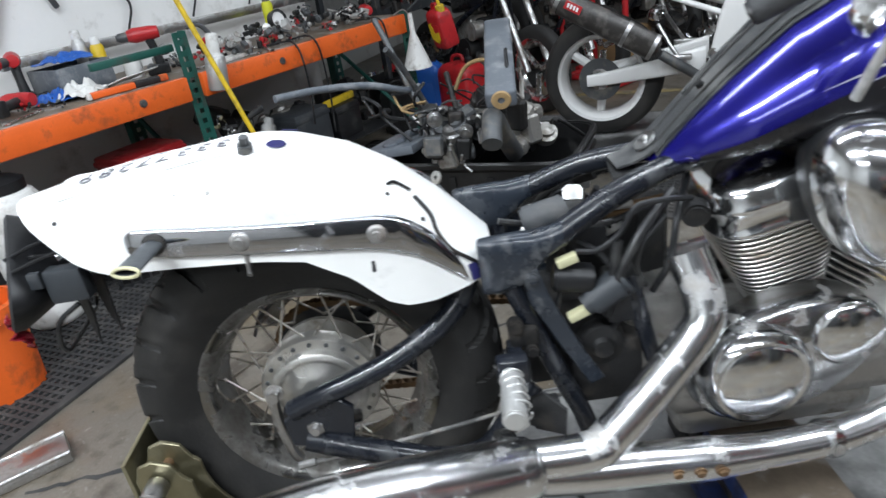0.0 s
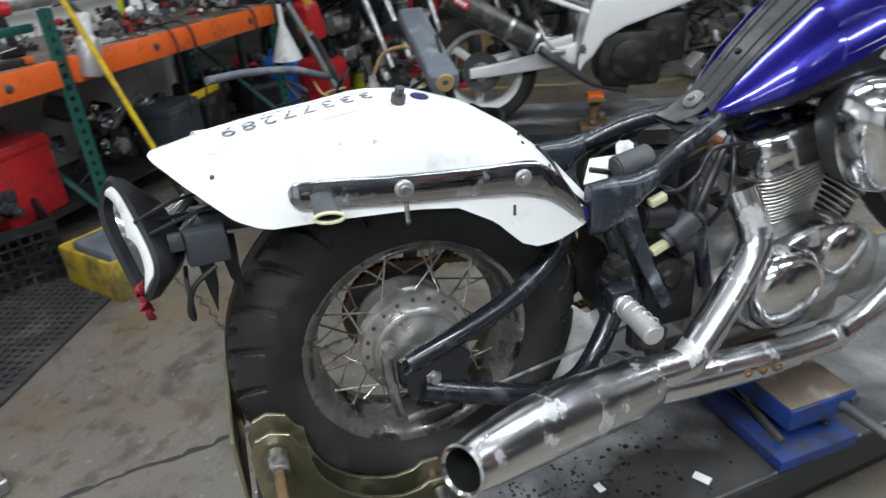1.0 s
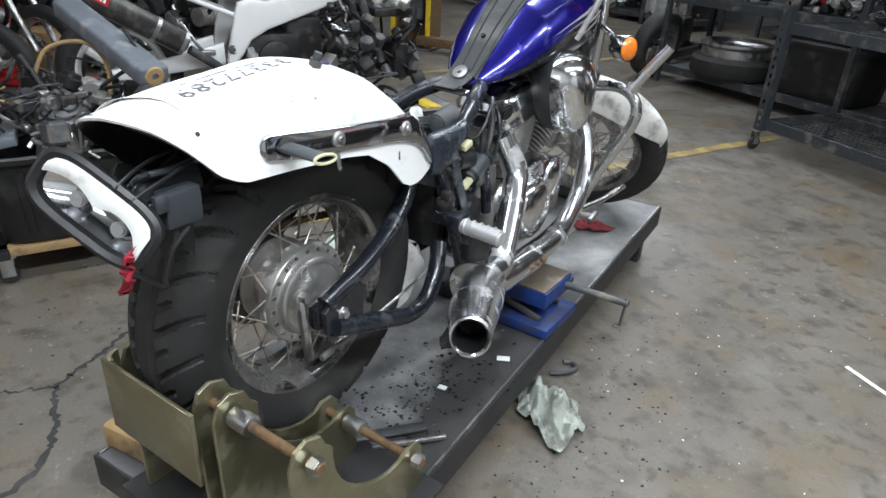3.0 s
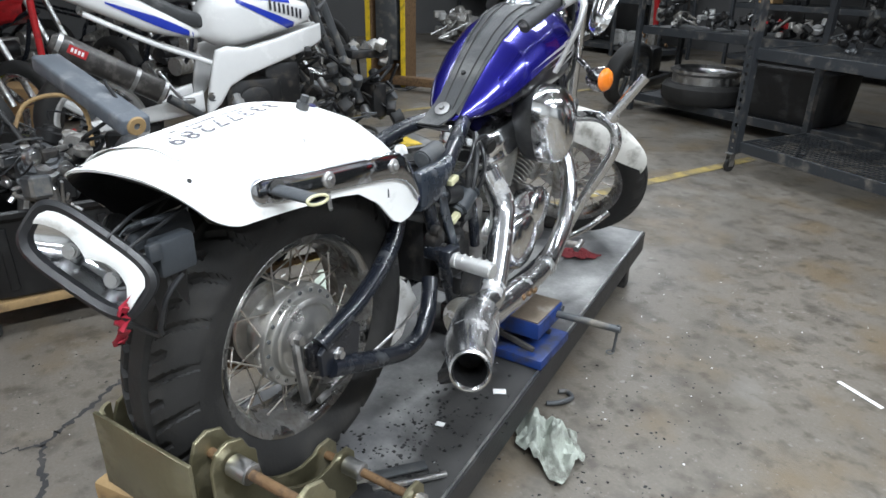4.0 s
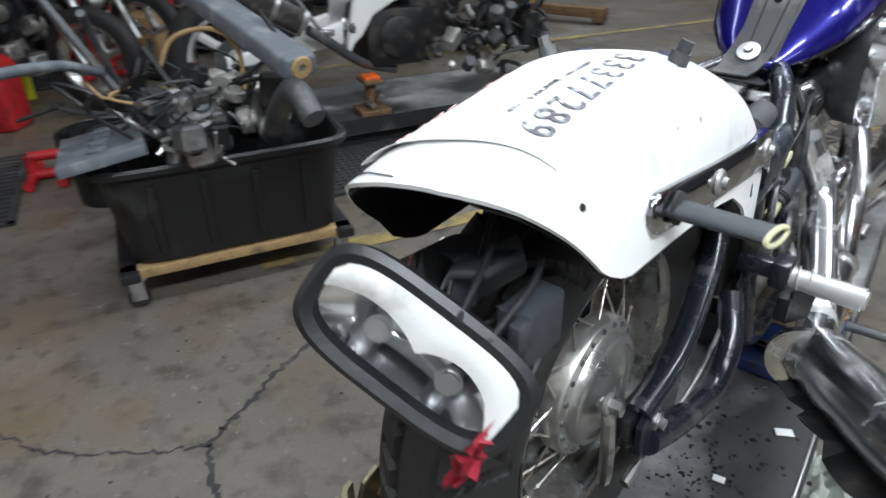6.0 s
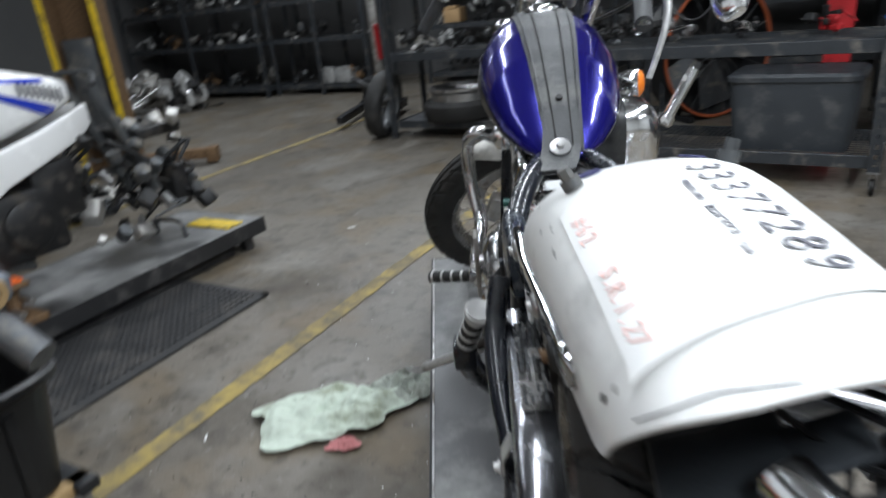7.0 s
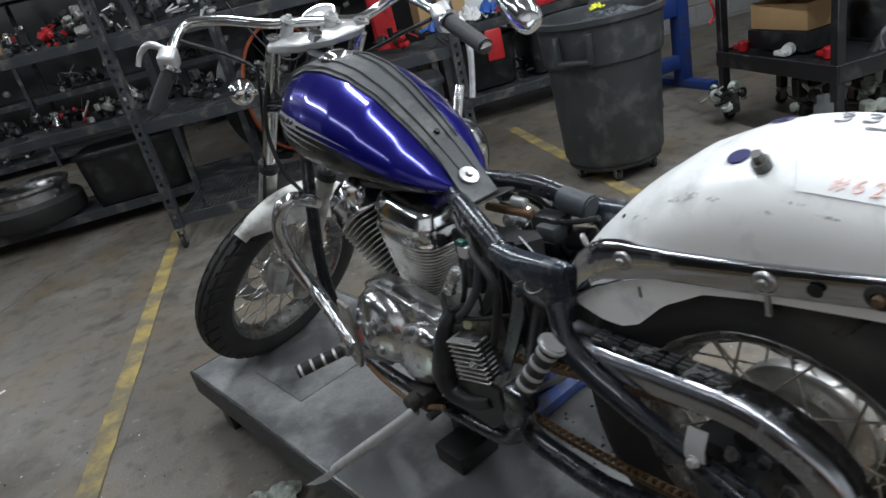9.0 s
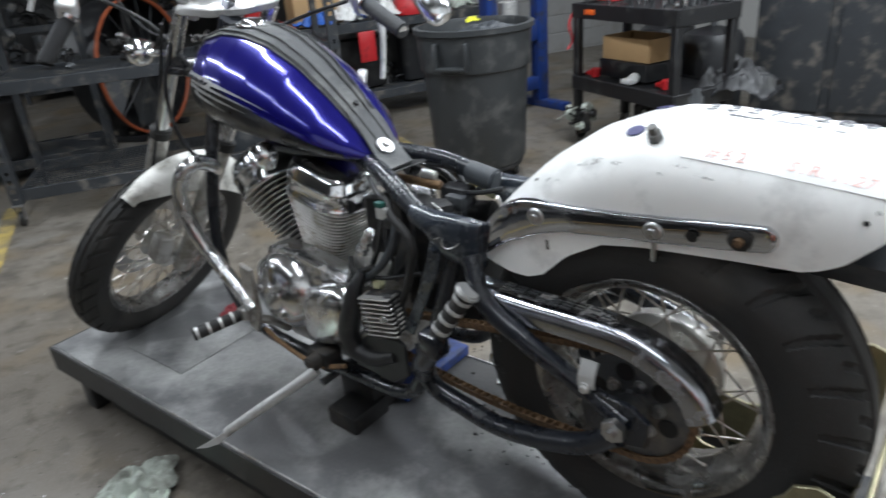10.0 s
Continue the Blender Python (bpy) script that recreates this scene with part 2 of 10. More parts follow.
def scuff_material():
    """A smear that breaks up into specks."""
    m = mat("scuff", (0.40, 0.40, 0.385), 0.7, 0.0, 0.2, 25, 0.1, 90)
    nt = m.node_tree
    co = nt.nodes.new("ShaderNodeTexCoord")
    n = nt.nodes.new("ShaderNodeTexNoise")
    n.inputs["Scale"].default_value, n.inputs["Detail"].default_value = 150.0, 7.0
    r = nt.nodes.new("ShaderNodeMapRange")
    r.inputs[1].default_value, r.inputs[2].default_value, r.inputs[4].default_value = 0.42, 0.64, 0.75
    nt.links.new(co.outputs["Object"], n.inputs["Vector"])
    nt.links.new(n.outputs["Fac"], r.inputs[0])
    nt.links.new(r.outputs[0], nt.nodes["Principled BSDF"].inputs["Alpha"])
    return m


M["scuff"] = scuff_material()
def deck_material():
    """Dusty steel with one oily patch where the exhaust drips."""
    m = mat("plat", (0.135, 0.135, 0.137), 0.38, 0.2, 0.25, 3.5, 0.2, 90, ((0.36, 0.36, 0.35), 0.55, 3.2), rvar=0.12)
    nt = m.node_tree
    b = nt.nodes["Principled BSDF"]
    co = nt.nodes.new("ShaderNodeTexCoord")
    at = nt.nodes.new("ShaderNodeMapping")
    at.inputs["Location"].default_value = (-2.20, 0.72, 0.0)
    at.inputs["Scale"].default_value = (8.5, 2.0, 0.0)
    ripple = nt.nodes.new("ShaderNodeTexNoise")
    ripple.inputs["Scale"].default_value, ripple.inputs["Detail"].default_value = 9.0, 7.0
    far = nt.nodes.new("ShaderNodeVectorMath")
    far.operation = "LENGTH"
    nt.links.new(co.outputs["Object"], at.inputs["Vector"])
    nt.links.new(co.outputs["Object"], ripple.inputs["Vector"])
    nt.links.new(at.outputs[0], far.inputs[0])
    mix = nt.nodes.new("ShaderNodeMath")
    mix.operation = "MULTIPLY_ADD"
    nt.links.new(ripple.outputs["Fac"], mix.inputs[0])
    mix.inputs[1].default_value = 1.5
    nt.links.new(far.outputs["Value"], mix.inputs[2])
    ramp = nt.nodes.new("ShaderNodeMapRange")
    ramp.inputs[1].default_value, ramp.inputs[2].default_value, ramp.inputs[3].default_value, ramp.inputs[4].default_value = 1.55, 2.15, 0.90, 0.0
    nt.links.new(mix.outputs[0], ramp.inputs[0])
    blend = nt.nodes.new("ShaderNodeMix")
    blend.data_type = "RGBA"
    nt.links.new(ramp.outputs[0], blend.inputs[0])
    nt.links.new(b.inputs["Base Color"].links[0].from_socket, blend.inputs[6])
    blend.inputs[7].default_value = (0.022, 0.021, 0.020, 1)
    nt.links.new(blend.outputs[2], b.inputs["Base Color"])
    return m


M["plat"] = deck_material()
M["plat_side"] = mat("plat_side", (0.020, 0.020, 0.021), 0.5, 0.1, 0.25, 5, 0.2, 90, ((0.08, 0.075, 0.07), 0.35, 8))
M["line"] = mat("line", (0.37, 0.275, 0.078), 0.55, 0.0, 0.25, 5, 0.2, 80, ((0.13, 0.115, 0.092), 0.84, 6))
M["sport_white"] = mat("sport_white", (0.80, 0.80, 0.79), 0.25, 0.0, 0.04, 7, 0.0, 50, coat=0.6)
M["sport_blue"] = mat("sport_blue", (0.02, 0.045, 0.42), 0.25, 0.0, 0.05, 7, 0.0, 50, coat=0.6)
M["carbon"] = mat("carbon", (0.035, 0.032, 0.030), 0.35, 0.1, 0.35, 60, 0.1, 200, ((0.12, 0.11, 0.10), 0.4, 14), coat=0.3)

# ---- building helpers ----
ROOT = {}


def thing(name, m, label, category, group="", kind=""):
    e = new(name)
    e.matrix_basis = m if isinstance(m, Matrix) else pose(*m)
    e.empty_display_size = 0.1
    ROOT[e] = e.matrix_basis.copy()
    return tagged(e, label, category, group, kind)


def root_of(ob):
    while ob.parent:
        ob = ob.parent
    return ob


def part(name, bm, material, parent, label="", world=False, smooth=40, kind=""):
    """Links bm as one mesh under parent. world: bm is in world coordinates, else in the thing's own."""
    if world:
        bm.transform(ROOT[root_of(parent)].inverted())
    me = bpy.data.meshes.new(name)
    bmesh.ops.recalc_face_normals(bm, faces=bm.faces)
    bm.to_mesh(me)
    bm.free()
    me.materials.append(M[material])
    if smooth:
        me.shade_smooth()
        me.set_sharp_from_angle(angle=radians(smooth))
    ob = new(name, me)
    ob.parent = parent
    return tagged(ob, label, kind=kind)


def again(name, ob, m, parent):
    """One more piece on the mesh of ob, at m in the thing's own frame."""
    o = new(name, ob.data)
    o.parent = parent
    o.matrix_basis = m
    return o


def solid(name, bm, material, label, category, group="", kind="", smooth=40, m=None):
    """A top-level thing of one mesh."""
    me = bpy.data.meshes.new(name)
    bmesh.ops.recalc_face_normals(bm, faces=bm.faces)
    bm.to_mesh(me)
    bm.free()
    me.materials.append(M[material])
    if smooth:
        me.shade_smooth()
        me.set_sharp_from_angle(angle=radians(smooth))
    ob = new(name, me)
    if m is not None:
        ob.matrix_basis = m
    ROOT[ob] = ob.matrix_basis.copy()
    return tagged(ob, label, category, group, kind)


def B():
    return bmesh.new()


def join(bm, other, m=None):
    if m is not None:
        other.transform(m)
    me = bpy.data.meshes.new("tmp")
    other.to_mesh(me)
    other.free()
    bm.from_mesh(me)
    bpy.data.meshes.remove(me)
    return bm


def box(bm, size, at=(0, 0, 0), bevel=0.0, m=None, seg=2):
    t = bmesh.new()
    bmesh.ops.create_cube(t, size=1)
    bmesh.ops.scale(t, vec=size, verts=t.verts)
    if bevel:
        bmesh.ops.bevel(t, geom=t.edges[:], offset=bevel, segments=seg, affect="EDGES", profile=0.5)
    mm = Matrix.Translation(at)
    return join(bm, t, (m @ mm) if m is not None else mm)


def cyl(bm, p0, p1, r0, r1=None, n=16, bevel=0.0):
    p0, p1 = Vector(p0), Vector(p1)
    d = p1 - p0
    t = bmesh.new()
    bmesh.ops.create_cone(t, cap_ends=True, segments=n, radius1=r0, radius2=r0 if r1 is None else r1, depth=d.length)
    if bevel:
        bmesh.ops.bevel(t, geom=[e for e in t.edges if len(e.link_faces) == 2 and any(len(f.verts) > 4 for f in e.link_faces)], offset=bevel, segments=2, affect="EDGES")
    q = d.to_track_quat("Z", "Y").to_matrix().to_4x4()
    return join(bm, t, Matrix.Translation((p0 + p1) / 2) @ q)


def spline(pts, per=6):
    pts = [Vector(p) for p in pts]
    if len(pts) < 3:
        return pts
    out = []
    ext = [2 * pts[0] - pts[1], *pts, 2 * pts[-1] - pts[-2]]
    for i in range(1, len(ext) - 2):
        a, b, c, d = ext[i - 1:i + 3]
        for k in range(per):
            t = k / per
            out.append(0.5 * (2 * b + (c - a) * t + (2 * a - 5 * b + 4 * c - d) * t * t + (3 * b - a - 3 * c + d) * t ** 3))
    return out + [pts[-1]]


def tube(bm, pts, r, n=12, per=6, cap=True, hollow=False):
    """A swept round tube through pts; r: a radius, or one for each of pts."""
    src = len(pts)
    path = spline(pts, per)
    k = len(path)

    def radius(i):
        if isinstance(r, (int, float)):
            return r
        x = i / (k - 1) * (src - 1)
        j = min(int(x), src - 2)
        return r[j] + (r[j + 1] - r[j]) * (x - j)

    tang = [(path[min(i + 1, k - 1)] - path[max(i - 1, 0)]).normalized() for i in range(k)]
    side = tang[0].orthogonal().normalized()
    rings = []
    for i in range(k):
        side = (side - tang[i] * side.dot(tang[i])).normalized()
        up = tang[i].cross(side)
        rings.append([bm.verts.new(path[i] + radius(i) * (math.cos(a) * side + math.sin(a) * up)) for a in (2 * math.pi * j / n for j in range(n))])
    for a, b in zip(rings, rings[1:]):
        for j in range(n):
            bm.faces.new((a[j], a[(j + 1) % n], b[(j + 1) % n], b[j]))
    if cap:
        bm.faces.new(rings[0][::-1])
        if not hollow:
            bm.faces.new(rings[-1])
    return bm


def lathe(bm, prof, n=48, m=None, closed=False):
    """Turns prof, of (radius, height), about the local z axis."""
    t = bmesh.new()
    rings = []
    for r, h in prof:
        rings.append([t.verts.new((r * math.cos(a), r * math.sin(a), h)) for a in (2 * math.pi * j / n for j in range(n))] if r > 1e-6 else [t.verts.new((0, 0, h))])
    pairs = list(zip(rings, rings[1:])) + ([(rings[-1], rings[0])] if closed else [])
    for a, b in pairs:
        for j in range(n):
            k = (j + 1) % n
            if len(a) == 1 and len(b) == 1:
                continue
            if len(a) == 1:
                t.faces.new((a[0], b[k], b[j]))
            elif len(b) == 1:
                t.faces.new((a[j], a[k], b[0]))
            else:
                t.faces.new((a[j], a[k], b[k], b[j]))
    return join(bm, t, m)


def sheet(bm, rows, thick=0.0, closed=False):
    """A skin over rows of points; thick: its thickness."""
    t = bmesh.new()
    vs = [[t.verts.new(p) for p in row] for row in rows]
    for a, b in zip(vs, vs[1:]):
        for j in range(len(a) - (0 if closed else 1)):
            k = (j + 1) % len(a)
            t.faces.new((a[j], a[k], b[k], b[j]))
    if thick:
        bmesh.ops.recalc_face_normals(t, faces=t.faces)
        bmesh.ops.solidify(t, geom=t.faces[:], thickness=thick)
    return join(bm, t)


def plate(bm, outline, thick, m=None, bevel=0.0):
    """A flat plate: outline of (x, y), thick along z from 0."""
    t = bmesh.new()
    f = t.faces.new([t.verts.new((x, y, 0)) for x, y in outline])
    e = bmesh.ops.extrude_face_region(t, geom=[f])
    bmesh.ops.translate(t, vec=(0, 0, thick), verts=[v for v in e["geom"] if isinstance(v, bmesh.types.BMVert)])
    bmesh.ops.recalc_face_normals(t, faces=t.faces)
    if bevel:
        bmesh.ops.bevel(t, geom=[g for g in t.edges if abs(g.verts[0].co.z - g.verts[1].co.z) < 1e-6], offset=bevel, segments=1, affect="EDGES")
    return join(bm, t, m)


def lerp(table, x):
    """Linear look-up in ((x, y), ...)."""
    if x <= table[0][0]:
        return table[0][1]
    for (a, b), (c, d) in zip(table, table[1:]):
        if x <= c:
            return b + (d - b) * (x - a) / (c - a)
    return table[-1][1]


def hexbolt(bm, at, d, r=0.008, h=0.006):
    at, d = Vector(at), Vector(d).normalized()
    cyl(bm, at, at + d * h * 0.4, r * 1.45, n=14)
    cyl(bm, at + d * h * 0.3, at + d * h * 1.5, r, n=6)
    return bm


def writing(name, text, size, m, material, parent, label="", shear=0.0, thick=0.0004):
    cu = bpy.data.curves.new("tmp_text", "FONT")
    cu.body, cu.size, cu.extrude, cu.shear = text, size, thick, shear
    cu.align_x, cu.align_y = "CENTER", "CENTER"
    tmp = bpy.data.objects.new("tmp_text", cu)
    scene.collection.objects.link(tmp)
    bpy.context.view_layer.update()
    me = bpy.data.meshes.new_from_object(tmp)
    bpy.data.objects.remove(tmp)
    bpy.data.curves.remove(cu)
    me.materials.clear()
    me.materials.append(M[material])
    ob = new(name, me)
    ob.parent = parent
    ob.matrix_basis = m
    return tagged(ob, label)

# ---- the shop ----
U0, U1, V0, V1, TALL = -10.5, 6.0, -3.6, 9.5, 3.6


def slab(name, u0, u1, v0, v1, z0, z1, material, kind="structure"):
    bm = B()
    box(bm, (u1 - u0, v1 - v0, z1 - z0), ((u0 + u1) / 2, (v0 + v1) / 2, (z0 + z1) / 2))
    return solid(name, bm, material, "", "", kind=kind, smooth=0, m=shop(0, 0))


floor = slab("floor", U0 - 0.2, U1 + 0.2, V0 - 0.2, V1 + 0.2, -0.2, 0.0, "concrete")
tagged(floor, "stained grey concrete shop floor with cracks", "floor")
tagged(slab("ceiling", U0 - 0.2, U1 + 0.2, V0 - 0.2, V1 + 0.2, TALL, TALL + 0.2, "ceiling"), "dark grey shop ceiling", "ceiling")
# the unlit far end is put into this wall's dark colour
tagged(slab("wall_north", U0 - 0.2, U1 + 0.2, V1, V1 + 0.2, 0, TALL, "dark_wall"), "wall behind the parts shelves, coloured dark for the unlit back", "wall")
tagged(slab("wall_south", U0 - 0.2, U1 + 0.2, V0 - 0.2, V0, 0, TALL, "wall"), "white painted wall behind the workbench", "wall")
tagged(slab("wall_east", U1, U1 + 0.2, V0, V1, 0, TALL, "wall"), "white painted shop wall", "wall")
tagged(slab("wall_west", U0 - 0.2, U0, V0, V1, 0, TALL, "dark_wall"), "dark shop wall", "wall")
# the wall behind the benches and carts
tagged(slab("wall_inner", 0.9, U1, 6.1, 6.3, 0, TALL, "wall_dim"), "white painted wall behind the tool carts", "wall")


def ceiling_fixture(u, v):
    e = thing("ceiling_light", shop(u, v, 3.6), "long white fluorescent ceiling light", "ceiling light", "ceiling lights")
    bm = B()
    box(bm, (0.2, 2.4, 0.1), (0, 0, -0.05), 0.01)
    part("housing", bm, "white_plastic", e)
    for x in (-0.05, 0.05):
        bm = B()
        cyl(bm, (x, -1.15, -0.125), (x, 1.15, -0.125), 0.013, n=10)
        part("fluorescent_tube", bm, "tube", e, "glowing white tube")


# includes the added, unseen fixture at u 4.4
for u, v, watts in LAMPS:
    ceiling_fixture(u, v)


def floor_line(name, u, v0, v1, wide=0.085):
    """A worn painted line with a ragged edge."""
    random.seed(int(abs(u) * 100))
    bm = B()
    n = int((v1 - v0) / 0.03)
    rows = []
    for i in range(n + 1):
        v = v0 + (v1 - v0) * i / n
        a, b = random.uniform(-0.004, 0.004), random.uniform(-0.004, 0.004)
        rows.append([(u - wide / 2 + a, v, 0.004), (u + wide / 2 + b, v, 0.004)])
    t = bmesh.new()
    vs = [[t.verts.new(p) for p in row] for row in rows]
    for i in range(n):
        t.faces.new((vs[i][0], vs[i][1], vs[i + 1][1], vs[i + 1][0]))
    join(bm, t)
    return solid(name, bm, "line", "worn yellow painted line on the floor", "floor line", kind="structure", smooth=0, m=shop(0, 0))


floor_line("floor_line_1", -1.58, -0.2, 4.1)
floor_line("floor_line_2", -4.29, -0.5, 6.4)
floor_line("floor_line_3", 1.0, 2.0, 4.2)


def crack(name, pts, wide):
    """A crack in the concrete, its width changing along the way."""
    random.seed(len(pts))
    path = spline([(x, y, 0.0015) for x, y in pts], 14)
    t = bmesh.new()
    prev = None
    for i, p in enumerate(path):
        d = (path[min(i + 1, len(path) - 1)] - path[max(i - 1, 0)]).normalized()
        s = Vector((-d.y, d.x, 0))
        j = Vector((random.uniform(-1, 1), random.uniform(-1, 1), 0)) * 0.008
        w = wide * random.uniform(0.35, 1.2)
        cur = (t.verts.new(p + j + s * w), t.verts.new(p + j - s * w))
        if prev:
            t.faces.new((prev[0], prev[1], cur[1], cur[0]))
        prev = cur
    return solid(name, join(B(), t), "mat_rubber", "dark crack in the concrete floor", "crack", kind="structure", smooth=0)


crack("crack_1", ((-1.02, 0.42), (-1.0, 0.2), (-0.93, 0.0), (-0.885, -0.141), (-0.72, -0.24), (-0.6, -0.36), (-0.55, -0.7), (-0.5, -1.1)), 0.010)
crack("crack_2", ((-0.885, -0.141), (-1.0, -0.27), (-1.2, -0.42), (-1.5, -0.52), (-2.0, -0.75)), 0.005)
crack("crack_3", ((-0.5, 4.6), (-0.9, 4.2), (-1.25, 3.9), (-1.7, 3.7), (-2.2, 3.4)), 0.004)


def grate_mat(name, u0, u1, v0, v1, pitch, bar, label, across):
    """A rubber floor mat: bars both ways with open holes."""
    e = thing(name, shop((u0 + u1) / 2, (v0 + v1) / 2, 0.0), label, "floor mat", "floor mats")
    a, b = u1 - u0, v1 - v0
    bm = B()
    for s in (-1, 1):
        box(bm, (0.03, b, 0.012), (s * (a / 2 - 0.015), 0, 0.008))
        box(bm, (a, 0.03, 0.012), (0, s * (b / 2 - 0.015), 0.008))
    part("rim", bm, "mat_rubber", e, smooth=0)
    bm = B()
    n = int(a / pitch)
    for i in range(1, n):
        box(bm, (bar, b - 0.02, 0.012), (-a / 2 + a * i / n, 0, 0.0085))
    n = int(b / (pitch * across))
    for i in range(1, n):
        box(bm, (a - 0.02, bar, 0.010), (0, -b / 2 + b * i / n, 0.0075))
    part("grid", bm, "mat_rubber", e, smooth=0, kind="stuff")
    return e


grate_mat("floor_mat", -2.62, -2.03, 0.15, 1.42, 0.035, 0.014, "black rubber grid mat lying beside the low lift", 1.0)
grate_mat("floor_mat", -3.25, -2.36, -1.75, -1.05, 0.05, 0.024, "black ribbed rubber mat on the concrete", 6.0)
grate_mat("floor_mat", -1.4, 0.3, -2.3, -1.45, 0.035, 0.014, "black rubber grid mat along the workbench", 1.0)
grate_mat("floor_mat", -5.3, -4.6, -1.6, -0.9, 0.05, 0.024, "black ribbed rubber mat near the fuel cans", 6.0)


def lift_table(name, m, length, wide, height, label, top="plat", front_lip=True):
    """A low lift: a steel deck with skirts over a scissor base."""
    e = thing(name, m, label, "motorcycle lift", "motorcycle lifts")
    bm = B()
    box(bm, (wide, length, 0.012), (0, 0, height - 0.006), 0.002, seg=1)
    part("deck", bm, top, e, "dusty grey steel deck", smooth=30)
    for s in (-1, 1):
        bm = B()
        box(bm, (0.006, length, 0.085), (s * (wide / 2 + 0.003), 0, height - 0.0425), 0.001, seg=1)
        part("skirt", bm, "plat_side", e, smooth=0)
        bm = B()
        box(bm, (wide + 0.012, 0.006, 0.085), (0, s * (length / 2 + 0.003), height - 0.0425), 0.001, seg=1)
        part("end_skirt", bm, "plat_side", e, smooth=0)
    for s in (-1, 1):
        bm = B()
        box(bm, (0.05, length * 0.86, 0.05), (s * wide * 0.36, 0, 0.025), 0.004)
        part("base_rail", bm, "plat_side", e)
        bm = B()
        cyl(bm, (s * wide * 0.3, -length * 0.36, 0.05), (s * wide * 0.3, length * 0.3, height - 0.05), 0.02, n=8)
        part("scissor_arm", bm, "plat_side", e)
    for s in (-1, 1):
        for f in (-1, 1):
            bm = B()
            box(bm, (0.05, 0.06, height - 0.06), (s * wide * 0.42, f * length * 0.46, (height - 0.06) / 2), 0.004)
            part("foot", bm, "plat_side", e)
    return e


# the lift under the blue motorcycle; its deck lies slightly askew to the machine
lift = lift_table("motorcycle_lift", pose(-0.035, 0.79, 0, 0, 0, 3.4), 2.2, 0.625, 0.23, "low black steel motorcycle lift with a dusty worn deck")
bm = B()
for s in (-1, 1):
    box(bm, (0.006, 2.19, 0.004), (s * 0.309, 0, 0.2321), 0.001, seg=1)
part("bright_edge", bm, "steel", lift, "edge rubbed bright", smooth=0)

# ---- the blue motorcycle ----
bike = thing("motorcycle", (0, 0.6, 0.23), "stripped blue cruiser motorcycle with a bare white rear fender", "motorcycle")
RW = Vector((-0.005, 0.0, 0.608))   # rear wheel
FW = Vector((-0.068, 1.615, 0.521))   # front wheel, flopped over to full lock
FN = Vector((0.191, -0.854, -0.483)).normalized()


def W(name, bm, material, label="", parent=None, smooth=40):
    return part(name, bm, material, parent or bike, label, world=True, smooth=smooth)


def axle_frame(c, n):
    """A frame whose z runs along the axle n at c."""
    return Matrix.Translation(c) @ n.to_track_quat("Z", "X").to_matrix().to_4x4()


def tyre(name, c, n, big, bead, half, groove, steps, label):
    """A tyre with a grooved tread."""
    prof = []
    for i in range(61):
        a = math.pi * (i / 60) - math.pi / 2
        w = half * math.copysign(abs(math.sin(a)) ** 0.75, math.sin(a))
        up = abs(math.cos(a)) ** 0.62
        r = bead + (big - bead) * up
        w *= 1 - 0.30 * max(0.0, 1 - up / 0.55) ** 1.5  # the sidewall draws in to the bead
        prof.append((r, w))
    t = bmesh.new()
    rings = []
    for j in range(steps):
        th = 2 * math.pi * j / steps
        row = []
        for r, w in prof:
            if r > big - 0.055:
                r -= groove(th, w / half)
            row.append(t.verts.new((r * math.cos(th), r * math.sin(th), w)))
        rings.append(row)
    for j in range(steps):
        a, b = rings[j], rings[(j + 1) % steps]
        for i in range(60):
            t.faces.new((a[i], b[i], b[i + 1], a[i + 1]))
        t.faces.new((a[60], b[60], b[0], a[0]))
    return W(name, join(B(), t, axle_frame(c, n)), "rubber", label, smooth=30)


def rear_groove(th, w):
    k = th / (2 * math.pi) * 24
    s = abs(w)
    x = (k + 0.8 * s + (0.5 if w > 0 else 0.0)) % 1.0
    if s > 0.30 and s < 0.96 and x < 0.17:
        return 0.010
    if s < 0.62 and s > 0.34 and 0.5 < x < 0.66:
        return 0.008
    return 0.008 if abs(s - 0.26) < 0.05 else 0.0


def front_groove(th, w):
    k = th / (2 * math.pi) * 36
    s = abs(w)
    x = (k + 1.3 * s) % 1.0
    if s > 0.25 and s < 0.9 and x < 0.2:
        return 0.007
    return 0.006 if s < 0.07 or 0.45 < s < 0.52 else 0.0


tyre("rear_tyre", RW, Vector((1, 0, 0)), 0.334, 0.209, 0.090, rear_groove, 600, "wide dusty black tyre with block tread")
tyre("front_tyre", FW, FN, 0.330, 0.240, 0.052, front_groove, 430, "narrow worn black front tyre")


def rim(name, c, n, r, half, label):
    bm = B()
    lathe(bm, ((r + 0.006, -half), (r + 0.010, -half + 0.004), (r + 0.002, -half + 0.010), (r - 0.010, -half + 0.016), (r - 0.016, -half * 0.4), (r - 0.026, 0),
               (r - 0.016, half * 0.4), (r - 0.010, half - 0.016), (r + 0.002, half - 0.010), (r + 0.010, half - 0.004), (r + 0.006, half),
               (r - 0.004, half - 0.003), (r - 0.014, half - 0.012), (r - 0.022, half * 0.4), (r - 0.032, 0), (r - 0.022, -half * 0.4), (r - 0.014, -half + 0.012), (r - 0.004, -half + 0.003)),
          72, axle_frame(c, n), closed=True)
    return W(name, bm, "rim", label)


rear_rim = rim("rear_rim", RW, Vector((1, 0, 0)), 0.205, 0.066, "dull spoked chrome rim")
front_rim = rim("front_rim", FW, FN, 0.236, 0.037, "dull spoked chrome rim")


